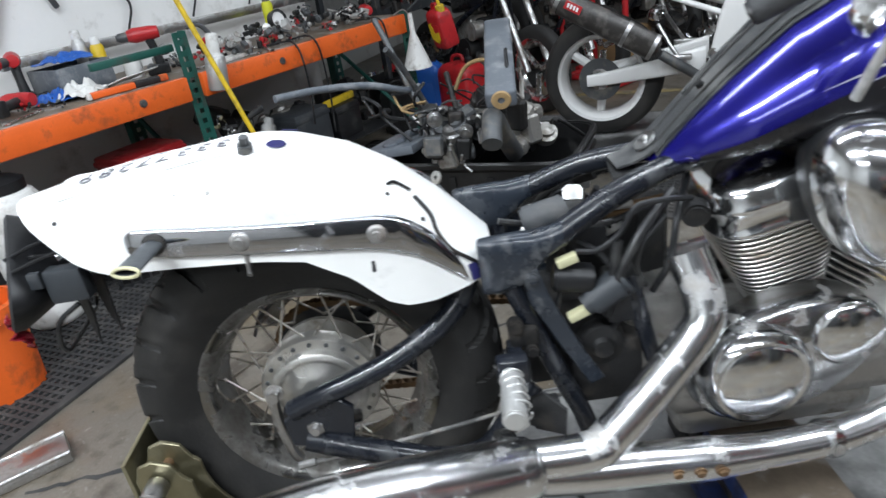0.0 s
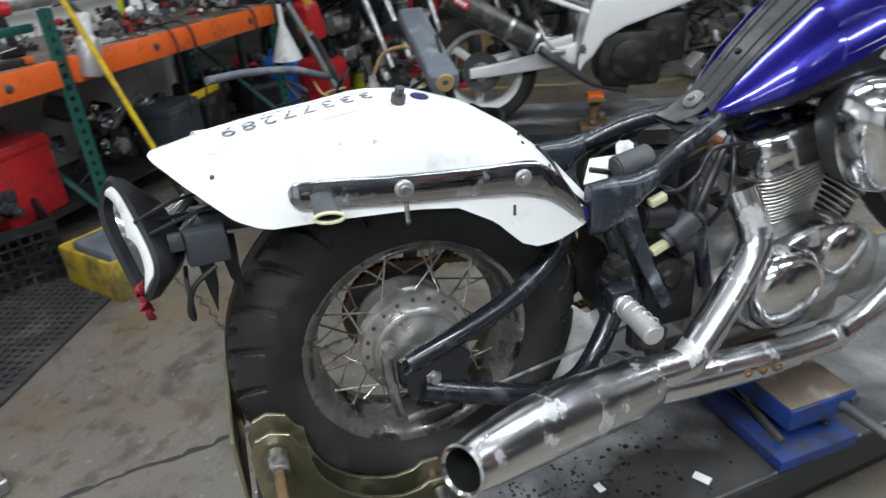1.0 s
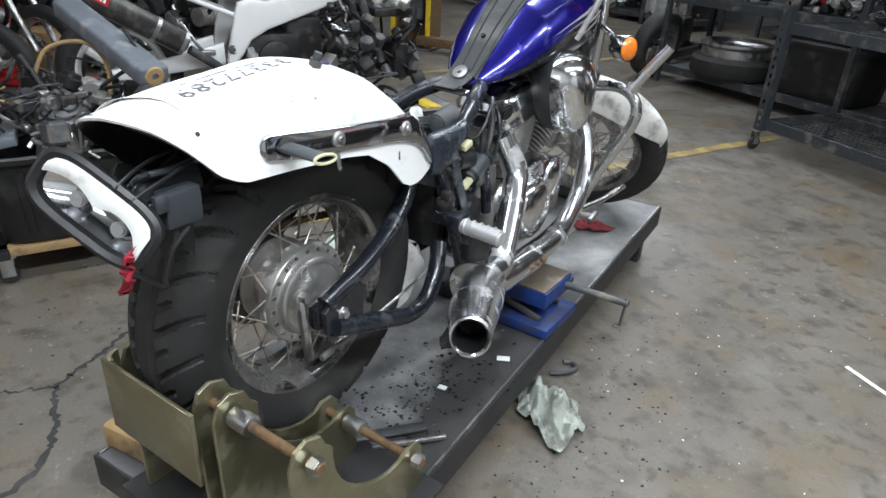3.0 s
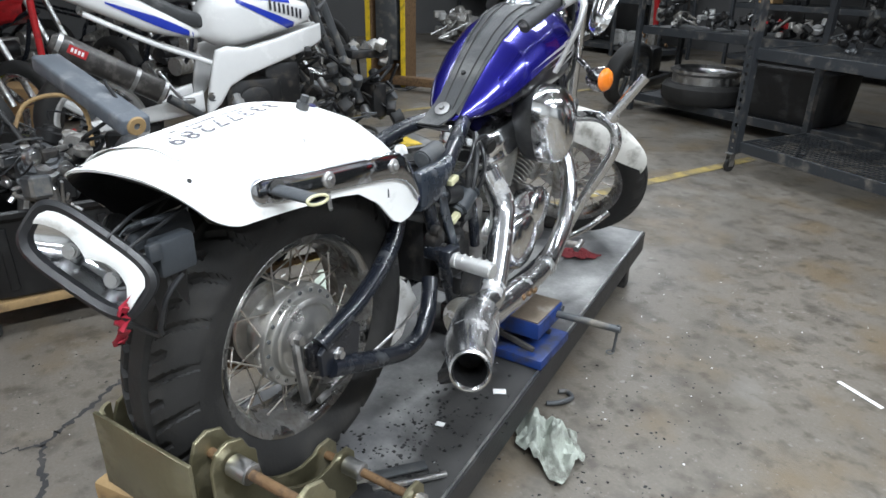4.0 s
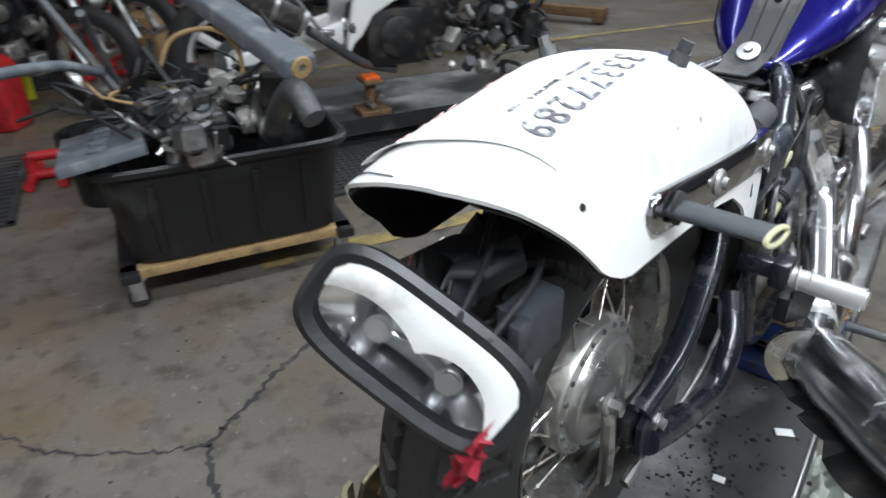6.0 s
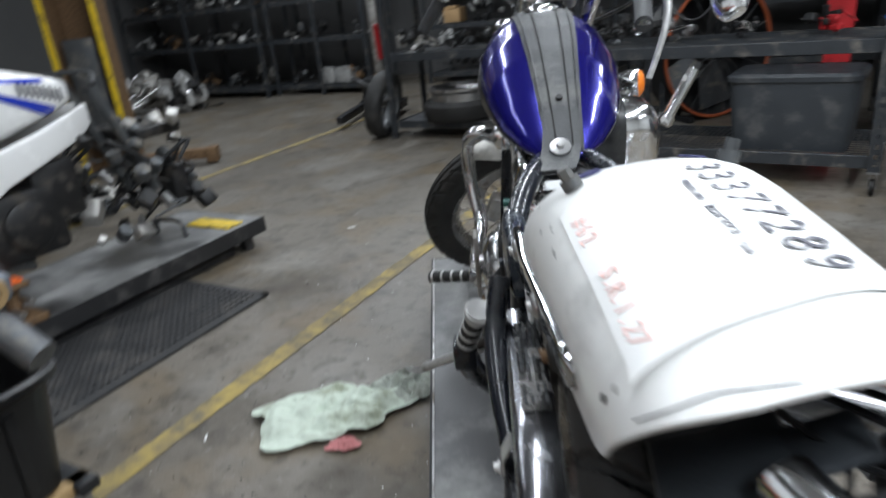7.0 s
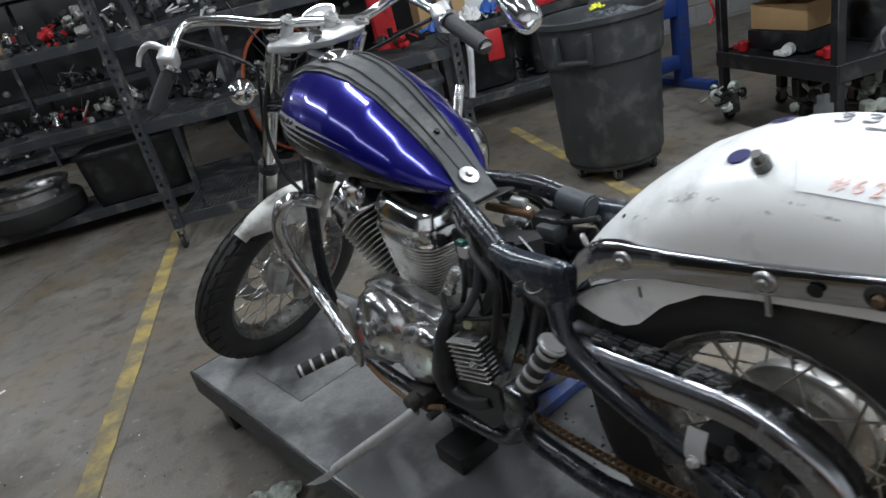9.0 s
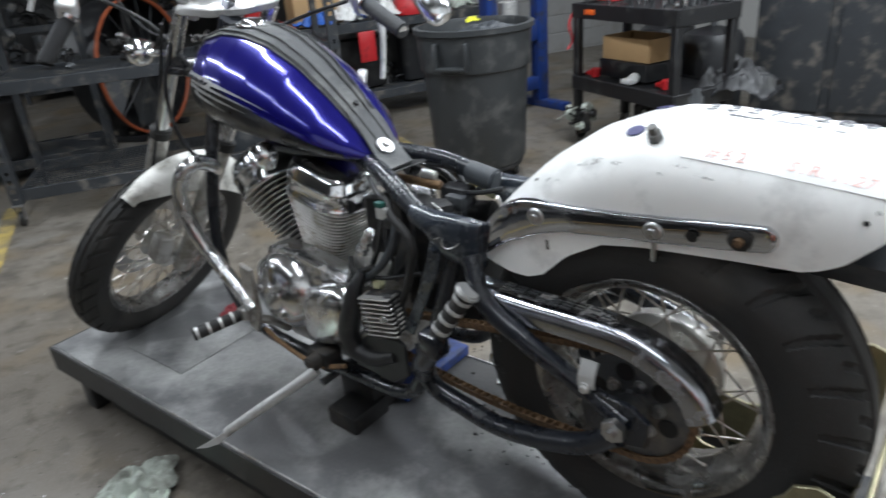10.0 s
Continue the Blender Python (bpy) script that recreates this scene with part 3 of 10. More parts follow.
def hub(name, c, n, prof, label):
    bm = B()
    lathe(bm, prof, 56, axle_frame(c, n))
    return W(name, bm, "hub", label)


rear_hub = hub("rear_hub", RW, Vector((1, 0, 0)), ((0, -0.05), (0.088, -0.05), (0.092, -0.045), (0.092, -0.036), (0.070, -0.030), (0.066, 0.0), (0.070, 0.016), (0.100, 0.020), (0.106, 0.025), (0.106, 0.048), (0.103, 0.053),
               (0.086, 0.055), (0.084, 0.058), (0.083, 0.068), (0.079, 0.071), (0.072, 0.072), (0.070, 0.068), (0.066, 0.068), (0.050, 0.078), (0.030, 0.084), (0.0, 0.086)), "cast drum brake hub with a domed plate")
for k in range(20):
    a = 2 * math.pi * k / 20
    p = RW + Vector((0, 0.0945 * math.cos(a), 0.0945 * math.sin(a)))
    bm = B()
    cyl(bm, p + Vector((0.052, 0, 0)), p + Vector((0.0572, 0, 0)), 0.0042, n=8, bevel=0.001)
    W("spoke_head", bm, "dark_steel", parent=rear_hub)
front_hub = hub("front_hub", FW, FN, ((0, -0.06), (0.030, -0.06), (0.034, -0.045), (0.060, -0.042), (0.062, -0.034), (0.040, -0.028), (0.036, 0.0), (0.040, 0.028), (0.058, 0.034), (0.058, 0.042), (0.030, 0.048), (0, 0.05)), "cast front hub")
bm = B()
lathe(bm, ((0.10, -0.060), (0.148, -0.060), (0.148, -0.056), (0.10, -0.056)), 48, axle_frame(FW, FN), closed=True)
W("brake_disc", bm, "steel", "worn steel brake disc")


def spokes(parent, c, n, r_hub, r_rim, w_hub, w_rim, count):
    f = axle_frame(c, n)
    for k in range(count):
        s = 1 if k % 2 else -1
        lean = 0.5 if (k // 2) % 2 else -0.5
        a = 2 * math.pi * k / count
        p0 = f @ Vector((r_hub * math.cos(a - lean), r_hub * math.sin(a - lean), s * w_hub if s < 0 else w_hub))
        p1 = f @ Vector((r_rim * math.cos(a), r_rim * math.sin(a), s * w_rim))
        bm = B()
        cyl(bm, p0, p1, 0.0021, n=6)
        cyl(bm, p1 + (p0 - p1) * 0.09, p1, 0.0036, n=6)
        W("spoke", bm, "spoke", parent=parent)


spokes(rear_rim, RW, Vector((1, 0, 0)), 0.096, 0.186, 0.045, 0.014, 40)
spokes(front_rim, FW, FN, 0.052, 0.213, 0.036, 0.008, 40)
# axle, brake plate lever and rod on the right
bm = B()
cyl(bm, (-0.19, 0, 0.597), (0.152, 0, 0.597), 0.008, n=12)
cyl(bm, (0.126, 0, 0.597), (0.130, 0, 0.597), 0.020, n=18)
cyl(bm, (0.130, 0, 0.597), (0.144, 0, 0.597), 0.015, n=6, bevel=0.001)
cyl(bm, (-0.178, 0, 0.597), (-0.164, 0, 0.597), 0.021, n=6)
W("rear_axle", bm, "steel", "steel axle with hexagon nuts")
bm = B()
tube(bm, ((0.085, -0.065, 0.648), (0.098, -0.068, 0.640), (0.104, -0.070, 0.60), (0.104, -0.062, 0.53), (0.10, -0.055, 0.505)), 0.010, 8)
hexbolt(bm, (0.095, -0.066, 0.648), (1, 0, 0.1), 0.011, 0.014)
W("brake_arm", bm, "steel", "brake lever arm with its pinch bolt")
bm = B()
tube(bm, ((0.128, -0.045, 0.512), (0.13, 0.2, 0.545), (0.10, 0.45, 0.565)), 0.0035, 8)
cyl(bm, (0.128, -0.05, 0.511), (0.128, -0.02, 0.515), 0.007, n=8)
W("brake_rod", bm, "steel", "thin bright brake rod")

bm = B()
box(bm, (0.030, 0.095, 0.056), (0.112, -0.008, 0.600), 0.010)
box(bm, (0.016, 0.05, 0.020), (0.112, 0.050, 0.588), 0.004)
W("axle_adjuster", bm, "black_paint", "black axle adjuster block")
# swingarm
for s in (1, -1):
    x = 0.135 if s > 0 else -0.148
    bm = B()
    if s > 0:
        tube(bm, ((0.126, -0.035, 0.628), (0.130, 0.03, 0.655), (0.126, 0.09, 0.674), (0.115, 0.16, 0.698), (0.100, 0.235, 0.738), (0.084, 0.28, 0.785), (0.075, 0.295, 0.85)), 0.0185, 14)
    else:
        tube(bm, ((-0.148, -0.01, 0.60), (-0.145, 0.075, 0.642), (-0.158, 0.17, 0.70), (-0.16, 0.255, 0.755), (-0.145, 0.29, 0.83)), 0.0175, 12)
    W("swingarm_upper_tube", bm, "frame_paint", "black tube")
    bm = B()
    if s > 0:
        tube(bm, ((0.136, -0.02, 0.574), (0.143, 0.06, 0.545), (0.145, 0.13, 0.520), (0.145, 0.21, 0.494), (0.144, 0.275, 0.502), (0.138, 0.318, 0.545), (0.11, 0.37, 0.60)), 0.0205, 14)
    else:
        tube(bm, ((-0.152, 0.0, 0.575), (-0.15, 0.08, 0.515), (-0.14, 0.23, 0.468), (-0.14, 0.33, 0.475), (-0.145, 0.42, 0.51), (-0.12, 0.45, 0.58)), 0.0205, 12)
    W("swingarm_lower_tube", bm, "frame_paint", "black tube")
    bm = B()
    plate(bm, ((-0.045, -0.03), (-0.05, 0.02), (-0.02, 0.04), (0.05, 0.05), (0.07, 0.03), (0.06, -0.03), (0.02, -0.045)), 0.012, Matrix.Translation((x - 0.006, 0, 0.597)) @ pose(0, 0, 0, 90, 0, 90), 0.002)
    W("axle_plate", bm, "frame_paint")

# rear fender: a bare white blade, cut at the rear
TOP = ((-0.356, 1.037), (-0.28, 1.051), (-0.16, 1.063), (-0.05, 1.071), (0.0, 1.070), (0.05, 1.061), (0.13, 1.030), (0.20, 0.984), (0.27, 0.919), (0.335, 0.845))
LOW = ((-0.356, 1.035), (-0.335, 1.018), (-0.30, 0.982), (-0.26, 0.939), (-0.235, 0.925), (-0.215, 0.918), (-0.12, 0.915), (0.0, 0.908), (0.06, 0.899), (0.12, 0.864), (0.165, 0.817), (0.195, 0.804), (0.24, 0.804), (0.28, 0.812), (0.335, 0.826))
HALF = ((-0.37, 0.1165), (0.1, 0.1345), (0.22, 0.130), (0.335, 0.108))
ARCH = 0.100


def place(p):
    """From the fender's own axes to the machine's: it sits askew, twisted up to the right towards its tail."""
    x, y, z = p
    turn = 0.098 - 0.245 * y
    c, s = math.cos(turn), math.sin(turn)
    return Vector((x * c - (z - 0.95) * s + 0.0240 - 0.047 * y, y, 0.95 + x * s + (z - 0.95) * c))


def fender_point(y, a):
    return place(fender_skin(y, a))


def fender_skin(y, a):
    """A point of the fender's skin in its own axes: y along the machine, a from -1 to 1 across."""
    top, low, half = lerp(TOP, y), lerp(LOW, y), lerp(HALF, y)
    s, q = math.copysign(1, a), abs(a)
    deep = max(0.002, top - low)
    cut = 0.72
    if deep >= ARCH and q > cut:
        return Vector((s * half, y, top - ARCH - (deep - ARCH) * (q - cut) / (1 - cut)))
    reach = math.pi / 2 if deep >= ARCH else math.acos((1 - deep / ARCH) ** (1 / 0.77))
    t = min(1.0, q / cut) * reach if deep >= ARCH else q * reach
    return Vector((s * half * math.sin(t) ** 0.77, y, top - ARCH * (1 - max(0.0, math.cos(t)) ** 0.77)))


def WP(name, bm, material, label="", parent=None, smooth=40):
    """A part of the fender, given in the fender's own axes."""
    for v in bm.verts:
        v.co = place(v.co)
    return W(name, bm, material, label, parent, smooth)


rows = []
for i in range(61):
    y = -0.3555 + (0.335 + 0.3555) * (i / 60) ** 1.25
    rows.append([fender_point(y, -1 + 2 * j / 44) for j in range(45)])
fender = W("rear_fender", sheet(B(), rows, 0.004), "white_paint", "bare white scuffed rear fender cut off short", smooth=50)

# a thin black sheet just inside the skin
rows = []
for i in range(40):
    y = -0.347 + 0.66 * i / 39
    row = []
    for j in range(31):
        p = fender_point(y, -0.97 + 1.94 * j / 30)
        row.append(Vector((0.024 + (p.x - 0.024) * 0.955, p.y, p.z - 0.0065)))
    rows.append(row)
W("fender_lining", sheet(B(), rows, 0.001), "engine_dark", "black inner side", parent=fender, smooth=60)


def on_fender(y, x, lift=0.0):
    """The place on the fender's crown at (x, y), and its normal."""
    lo, hi = 0.0, 1.0
    for _ in range(30):
        mid = (lo + hi) / 2
        if fender_skin(y, mid).x < abs(x):
            lo = mid
        else:
            hi = mid
    s = math.copysign(1, x) if x else 1.0
    p = fender_point(y, s * lo)
    dx = fender_point(y, s * min(1, lo + 0.01)) - p
    dy = fender_point(y + 0.004, s * lo) - p
    n = dx.cross(dy)
    n = n if n.z > 0 else -n
    n.normalize()
    return p + n * lift, n


for s in (1, -1):
    bm = B()
    p, n = on_fender(0.0, s * 0.077)
    cyl(bm, p, p + n * 0.012, 0.011, n=12)
    cyl(bm, p + n * 0.010, p + n * 0.024, 0.0075, n=6)
    W("grab_rail_stud", bm, "dark_steel", "steel stud with a nut", parent=fender)
    bm = B()
    p, n = on_fender(0.040, s * 0.055, 0.001)
    lathe(bm, ((0, 0.0012), (0.0135, 0.0012), (0.0145, 0.0)), 20, Matrix.Translation(p) @ n.to_track_quat("Z", "Y").to_matrix().to_4x4())
    W("plugged_hole", bm, "tape_blue", "dark blue plugged hole", parent=fender)
    for y, x in ((0.19, 0.095), (0.235, 0.10), (-0.276, 0.112)):
        bm = B()
        p, n = on_fender(y, s * x, 0.0008)
        lathe(bm, ((0, 0.001), (0.0032, 0.001), (0.0036, 0.0)), 14, Matrix.Translation(p) @ n.to_track_quat("Z", "Y").to_matrix().to_4x4())
        W("bolt_hole", bm, "engine_dark", parent=fender)

# a sheet of paper taped over the crown, with a number and writing
PAPER = ((-0.045, -0.099), (-0.303, -0.092), (-0.276, 0.092), (0.017, 0.080))
rows = []
for i in range(25):
    u = i / 24
    a, b = [Vector(PAPER[k]).lerp(Vector(PAPER[m]), u) for k, m in ((0, 1), (3, 2))]
    row = []
    for j in range(25):
        q = a.lerp(b, j / 24)
        curl = 0.006 * max(0.0, u - 0.93) / 0.07 * (1 - j / 24)
        row.append(on_fender(q.x, q.y, 0.0014 + 0.0006 * math.sin(9 * u + 5 * j / 24) + curl)[0])
    rows.append(row)
sheet_paper = W("paper_sheet", sheet(B(), rows, 0.0006), "paper", "white paper sheet taped on the fender", parent=fender, smooth=60)


def mark(y, x, wide, tall, material, name):
    """A ragged oval stain lying on the fender."""
    t = bmesh.new()
    ring = []
    for k in range(18):
        a = 2 * math.pi * k / 18
        q = random.uniform(0.6, 1.05)
        ring.append(t.verts.new(on_fender(y + wide / 2 * q * math.cos(a), x + tall / 2 * q * math.sin(a), 0.0016)[0]))
    mid = t.verts.new(on_fender(y, x, 0.0016)[0])
    for k in range(18):
        t.faces.new((ring[k], ring[(k + 1) % 18], mid))
    return W(name, join(B(), t), material, parent=fender, smooth=60)


def bar(y, x, wide, tall, material, name):
    rws = [[on_fender(y + wide * (i / 6 - 0.5), x + tall * (j / 2 - 0.5), 0.0024)[0] for j in range(3)] for i in range(7)]
    return W(name, sheet(B(), rws), material, parent=fender, smooth=60)


def on_crown(y, x, turn):
    p, n = on_fender(y, x, 0.0022)
    fwd = Vector((0, -1, 0))
    fwd = (fwd - n * fwd.dot(n)).normalized()
    up = n.cross(fwd)
    m = Matrix((fwd, up, n)).transposed().to_4x4()
    m.translation = p
    return ROOT[bike].inverted() @ m @ pose(0, 0, 0, 0, 0, turn)


for k, ch in enumerate("33377289"):
    writing("number_digit", ch, 0.046, on_crown(-0.040 - 0.0290 * k, 0.040 + 0.0020 * k, 4), "glare_ink", fender, "black stencilled digit")
writing("writing_line", "Insurance", 0.015, on_crown(-0.162, 0.016, 4), "glare_ink", fender, "small black printed word")
for y, w in ((-0.095, 0.050), (-0.212, 0.018)):
    bar(y, 0.014, w, 0.005, "glare_ink", "writing_bar")
for k, ch in enumerate("S.R.1.27"):
    writing("handwriting", ch, 0.023, on_crown(-0.181 - 0.0125 * k, -0.081, -8 + 5 * (k % 3)), "red_ink", fender, "faint red marker handwriting", shear=0.25)
for k, ch in enumerate("#62"):
    writing("handwriting", ch, 0.025, on_crown(-0.083 - 0.018 * k, -0.085, -6 + 6 * k), "red_ink", fender, "faint red marker handwriting", shear=0.2)
random.seed(3)
for y, x, w, t in ((-0.100, 0.118, 0.009, 0.0035), (-0.053, 0.122, 0.010, 0.003), (0.085, -0.105, 0.050, 0.009), (0.045, -0.112, 0.020, 0.004), (-0.046, -0.109, 0.026, 0.003), (-0.083, -0.113, 0.030, 0.002), (0.16, -0.108, 0.012, 0.005), (0.135, -0.116, 0.016, 0.003), (-0.02, -0.118, 0.020, 0.003), (-0.285, -0.104, 0.010, 0.004)):
    mark(y, x, w, t, "scuff", "scuff_mark")
# cracked and creased paint at the left of the tail and at the front edge
bm = B()
tube(bm, [on_fender(y, x, 0.0012)[0] for y, x in ((-0.318, -0.100), (-0.332, -0.080), (-0.338, -0.055), (-0.344, -0.035), (-0.348, -0.012))], 0.0007, 6, 3)
W("paint_crack", bm, "ink", parent=fender)
bm = B()
tube(bm, [on_fender(y, x, 0.0025)[0] for y, x in ((0.225, 0.070), (0.245, 0.085), (0.252, 0.104), (0.268, 0.110), (0.29, 0.104), (0.31, 0.098))], 0.0032, 8, 4)
tube(bm, [on_fender(y, x, 0.0025)[0] for y, x in ((0.22, 0.060), (0.20, 0.065), (0.19, 0.078))], 0.0024, 8, 4)
W("torn_front_edge", bm, "engine_dark", "ragged dark tear in the sheet metal", parent=fender)
bm = B()
p, n = on_fender(0.300, 0.108)
box(bm, (0.004, 0.016, 0.026), (0, 0, 0), 0.001, m=Matrix.Translation(p + n * 0.001) @ n.to_track_quat("X", "Z").to_matrix().to_4x4())
W("blue_smear", bm, "tape_blue", parent=fender)

# chrome strut along each side of the fender
STRUT = ((-0.166, 0.9595, 0.0200), (-0.120, 0.9545, 0.0210), (-0.02, 0.9445, 0.0215), (0.08, 0.9365, 0.0225), (0.14, 0.931, 0.0240), (0.185, 0.924, 0.0270), (0.22, 0.909, 0.0300), (0.252, 0.883, 0.0290), (0.276, 0.855, 0.0220), (0.288, 0.838, 0.0100))
def SIDE(y):
    return lerp(HALF, y) - 0.002


for s in (1, -1):
    prof = [(-0.004, 1.0), (0.006, 0.985), (0.0085, 0.93), (0.0093, 0.84), (0.0093, -0.84), (0.0085, -0.93), (0.006, -0.985), (-0.004, -1.0)]
    rows = []
    ys = spline([(y, z, h) for y, z, h in STRUT], 5)
    y0, z0, h0 = ys[0]
    for k in range(1, 6):
        a = math.pi / 2 * k / 6
        rows.append([(s * (SIDE(y0) + d * math.sin(a)), y0 - h0 * math.cos(a) * 0.95, z0 + hh * h0 * math.sin(a)) for d, hh in prof])
    for y, z, h in ys:
        e = 0.0 if s > 0 else min(1.0, max(0.0, (y - 0.12) / 0.10))
        rows.append([(s * (SIDE(y) + d), y + (-0.25 * hh * h if y > 0.2 else 0) + 0.012 * e * e, z + hh * h * (1.0 + (0.75 * e if hh < 0 else 0.0))) for d, hh in prof])
    strut = WP("fender_strut", sheet(B(), rows), "strut_chrome", "long chrome fender strut", smooth=50)
    for y, z in ((-0.022, 0.9445), (0.169, 0.928)):
        bm = B()
        lathe(bm, ((0, 0.010), (0.006, 0.010), (0.007, 0.005), (0.011, 0.005), (0.014, 0.003), (0.015, 0)), 20, Matrix.Translation((s * (SIDE(y) + 0.0093), y, z)) @ pose(0, 0, 0, 0, 90 * s, 0))
        WP("strut_bolt", bm, "steel", "bright dome bolt", parent=strut)
    bm = B()
    tube(bm, ((s * 0.130, -0.02, 0.922), (s * 0.131, -0.021, 0.896), (s * 0.134, -0.021, 0.892)), 0.004, 8)
    WP("threaded_pin", bm, "steel", parent=strut)
    bm = B()
    cyl(bm, (s * 0.130, 0.155, 0.885), (s * 0.131, 0.154, 0.868), 0.0035, n=8)
    WP("threaded_pin", bm, "dark_steel", parent=strut)
    # turn signal stub and its grommet
    bm = B()
    lathe(bm, ((0.006, 0), (0.016, 0.0), (0.016, 0.003), (0.011, 0.005), (0.009, 0.006)), 20, Matrix.Translation((s * 0.135, -0.140, 0.957)) @ pose(0, 0, 0, 0, 90 * s, 0))
    WP("signal_grommet", bm, "rubber", parent=strut)
    if s > 0:
        rows = []
        for k in range(9):
            q = k / 8
            w, h = 0.0150 + 0.0030 * q, 0.0085 - 0.0015 * q
            c = Vector((0.132 + 0.088 * q, -0.141 - 0.004 * q, 0.957 - 0.010 * q))
            rows.append([c + Vector((0.004 * math.cos(a) * q, w * math.cos(a), h * math.sin(a))) for a in (2 * math.pi * j / 20 for j in range(20))])
        WP("signal_stalk", sheet(B(), rows, 0.003, closed=True), "tub", "empty grey turn signal stalk", parent=strut)
        bm = B()
        tube(bm, [(0.221 + 0.004 * math.cos(a), -0.145 + 0.0185 * math.cos(a), 0.947 + 0.0066 * math.sin(a)) for a in (2 * math.pi * j / 16 for j in range(17))], 0.0026, 6, 2)
        WP("signal_gasket", bm, "gasket", "pale yellowed gasket", parent=strut)
    else:
        bm = B()
        lathe(bm, ((0, 0.009), (0.006, 0.009), (0.007, 0.0)), 12, Matrix.Translation((-0.138, -0.140, 0.957)) @ pose(0, 0, 0, 0, -90, 0))
        WP("signal_wire_stub", bm, "rust", "bare copper stub", parent=strut)
        bm = B()
        lathe(bm, ((0.004, 0.0), (0.008, 0.0), (0.009, 0.002), (0.0, 0.001)), 14, Matrix.Translation((-0.1385, -0.078, 0.950)) @ pose(0, 0, 0, 0, -90, 0))
        WP("strut_hole", bm, "engine_dark", parent=strut)

# tail lamp hanging off its bracket
LONG = Vector((0.80, 0.27, -0.53)).normalized()  # along the lens
FACE = Vector((0.44, -0.845, 0.30))  # where it looks
FACE = (FACE - LONG * FACE.dot(LONG)).normalized()
TL = Matrix((-LONG, FACE.cross(LONG), -FACE)).transposed().to_4x4()
TL.translation = (0.074, -0.391, 0.929)


def oval(w, h, p, z, n=40):
    return [Vector((w * math.copysign(abs(math.cos(a)) ** p, math.cos(a)), h * math.copysign(abs(math.sin(a)) ** p, math.sin(a)), z)) for a in (2 * math.pi * j / n for j in range(n))]


def lamp_mesh(rings, closed_back=False):
    return sheet(B(), [[TL @ p for p in r] for r in rings], 0, closed=True)


tail = W("tail_lamp", lamp_mesh([oval(0.030, 0.020, 0.6, 0.045), oval(0.060, 0.030, 0.6, 0.035), oval(0.094, 0.047, 0.55, -0.005), oval(0.097, 0.050, 0.55, -0.020), oval(0.091, 0.044, 0.55, -0.024), oval(0.083, 0.036, 0.55, -0.020), oval(0.084, 0.036, 0.55, -0.004)]), "plastic", "black plastic tail lamp shell hanging loose without its lens")
W("reflector", lamp_mesh([oval(0.084, 0.036, 0.55, -0.006), oval(0.060, 0.026, 0.7, 0.014), oval(0.020, 0.010, 0.9, 0.024), oval(0.002, 0.001, 1, 0.024)]), "chrome", "silvered reflector bowl", parent=tail)
rows = []
for j in range(25):
    x = -0.083 + 0.166 * j / 24
    u = -x / 0.083
    if u < 0:
        edge = 0.001 + 0.013 * math.sin(math.pi * (u + 1)) ** 0.8
    elif u < 0.78:
        edge = 0.001 + 0.013 * math.sin(math.pi * u / 0.78) ** 0.8
    else:
        edge = 0.001 - 0.030 * (u - 0.78) / 0.22
    topy = 0.0365 * (1 - abs(x / 0.0845) ** 4) ** 0.3
    rows.append([TL @ Vector((x, topy + (edge - topy) * k / 6, -0.0215 - 0.002 * math.sin(k / 6 * math.pi))) for k in range(7)])
W("broken_lens", sheet(B(), rows, 0.003), "white_plastic", "broken white remnant of the lens", parent=tail)
for x in (-0.035, 0.032):
    bm = B()
    cyl(bm, TL @ Vector((x, -0.010, 0.010)), TL @ Vector((x, -0.010, -0.006)), 0.009, 0.012, n=14, bevel=0.003)
    W("bulb", bm, "steel", "small bulb in its socket", parent=tail)
bm = B()
cyl(bm, TL @ Vector((0.01, 0.0, 0.04)), TL @ Vector((0.03, 0.03, 0.085)), 0.022, n=20, bevel=0.004)
W("lamp_neck", bm, "chrome", "chrome neck", parent=tail)
bm = B()
box(bm, (0.10, 0.12, 0.045), (0, 0.066, 0.004), 0.010, pose(0.0, -0.338, 0.905, 0, -22, -6))
box(bm, (0.06, 0.05, 0.010), (0.065, 0.05, 0.020), 0.004, pose(0.0, -0.338, 0.905, 0, -22, -6))
box(bm, (0.030, 0.060, 0.055), (0.118, -0.305, 0.918), 0.006)
box(bm, (0.012, 0.020, 0.026), (0.132, -0.342, 0.935), 0.003)
W("tail_bracket", bm, "tub", "black plastic tail bracket")
bm = B()
for dy, tall, lean in ((0.0, 0.125, 0.0), (0.035, 0.105, 0.02)):
    plate(bm, ((-0.018, 0.0), (0.016, 0.0), (0.012, -0.6 * tall), (lean * 0.5, -tall), (-0.006, -0.7 * tall)), 0.004, Matrix.Translation((0.085, -0.315 + dy, 0.915)) @ pose(0, 0, 0, 90, 0, 62), 0.001)
W("mud_flap", bm, "plastic", "thin black hanging flaps")
bm = B()
tube(bm, ((0.126, -0.30, 0.885), (0.132, -0.335, 0.862), (0.130, -0.350, 0.825), (0.122, -0.348, 0.806), (0.07, -0.352, 0.806), (0.0, -0.358, 0.812), (-0.012, -0.355, 0.83)), 0.004, 8)
W("plate_hoop", bm, "plastic", "black wire hoop")
bm = B()
REFL = pose(-0.013, -0.338, 0.905, 0, -22, -6)
box(bm, (0.058, 0.012, 0.028), (0, 0, 0), 0.004, REFL)
W("reflector_strip", bm, "red_clear", "red reflector")
bm = B()
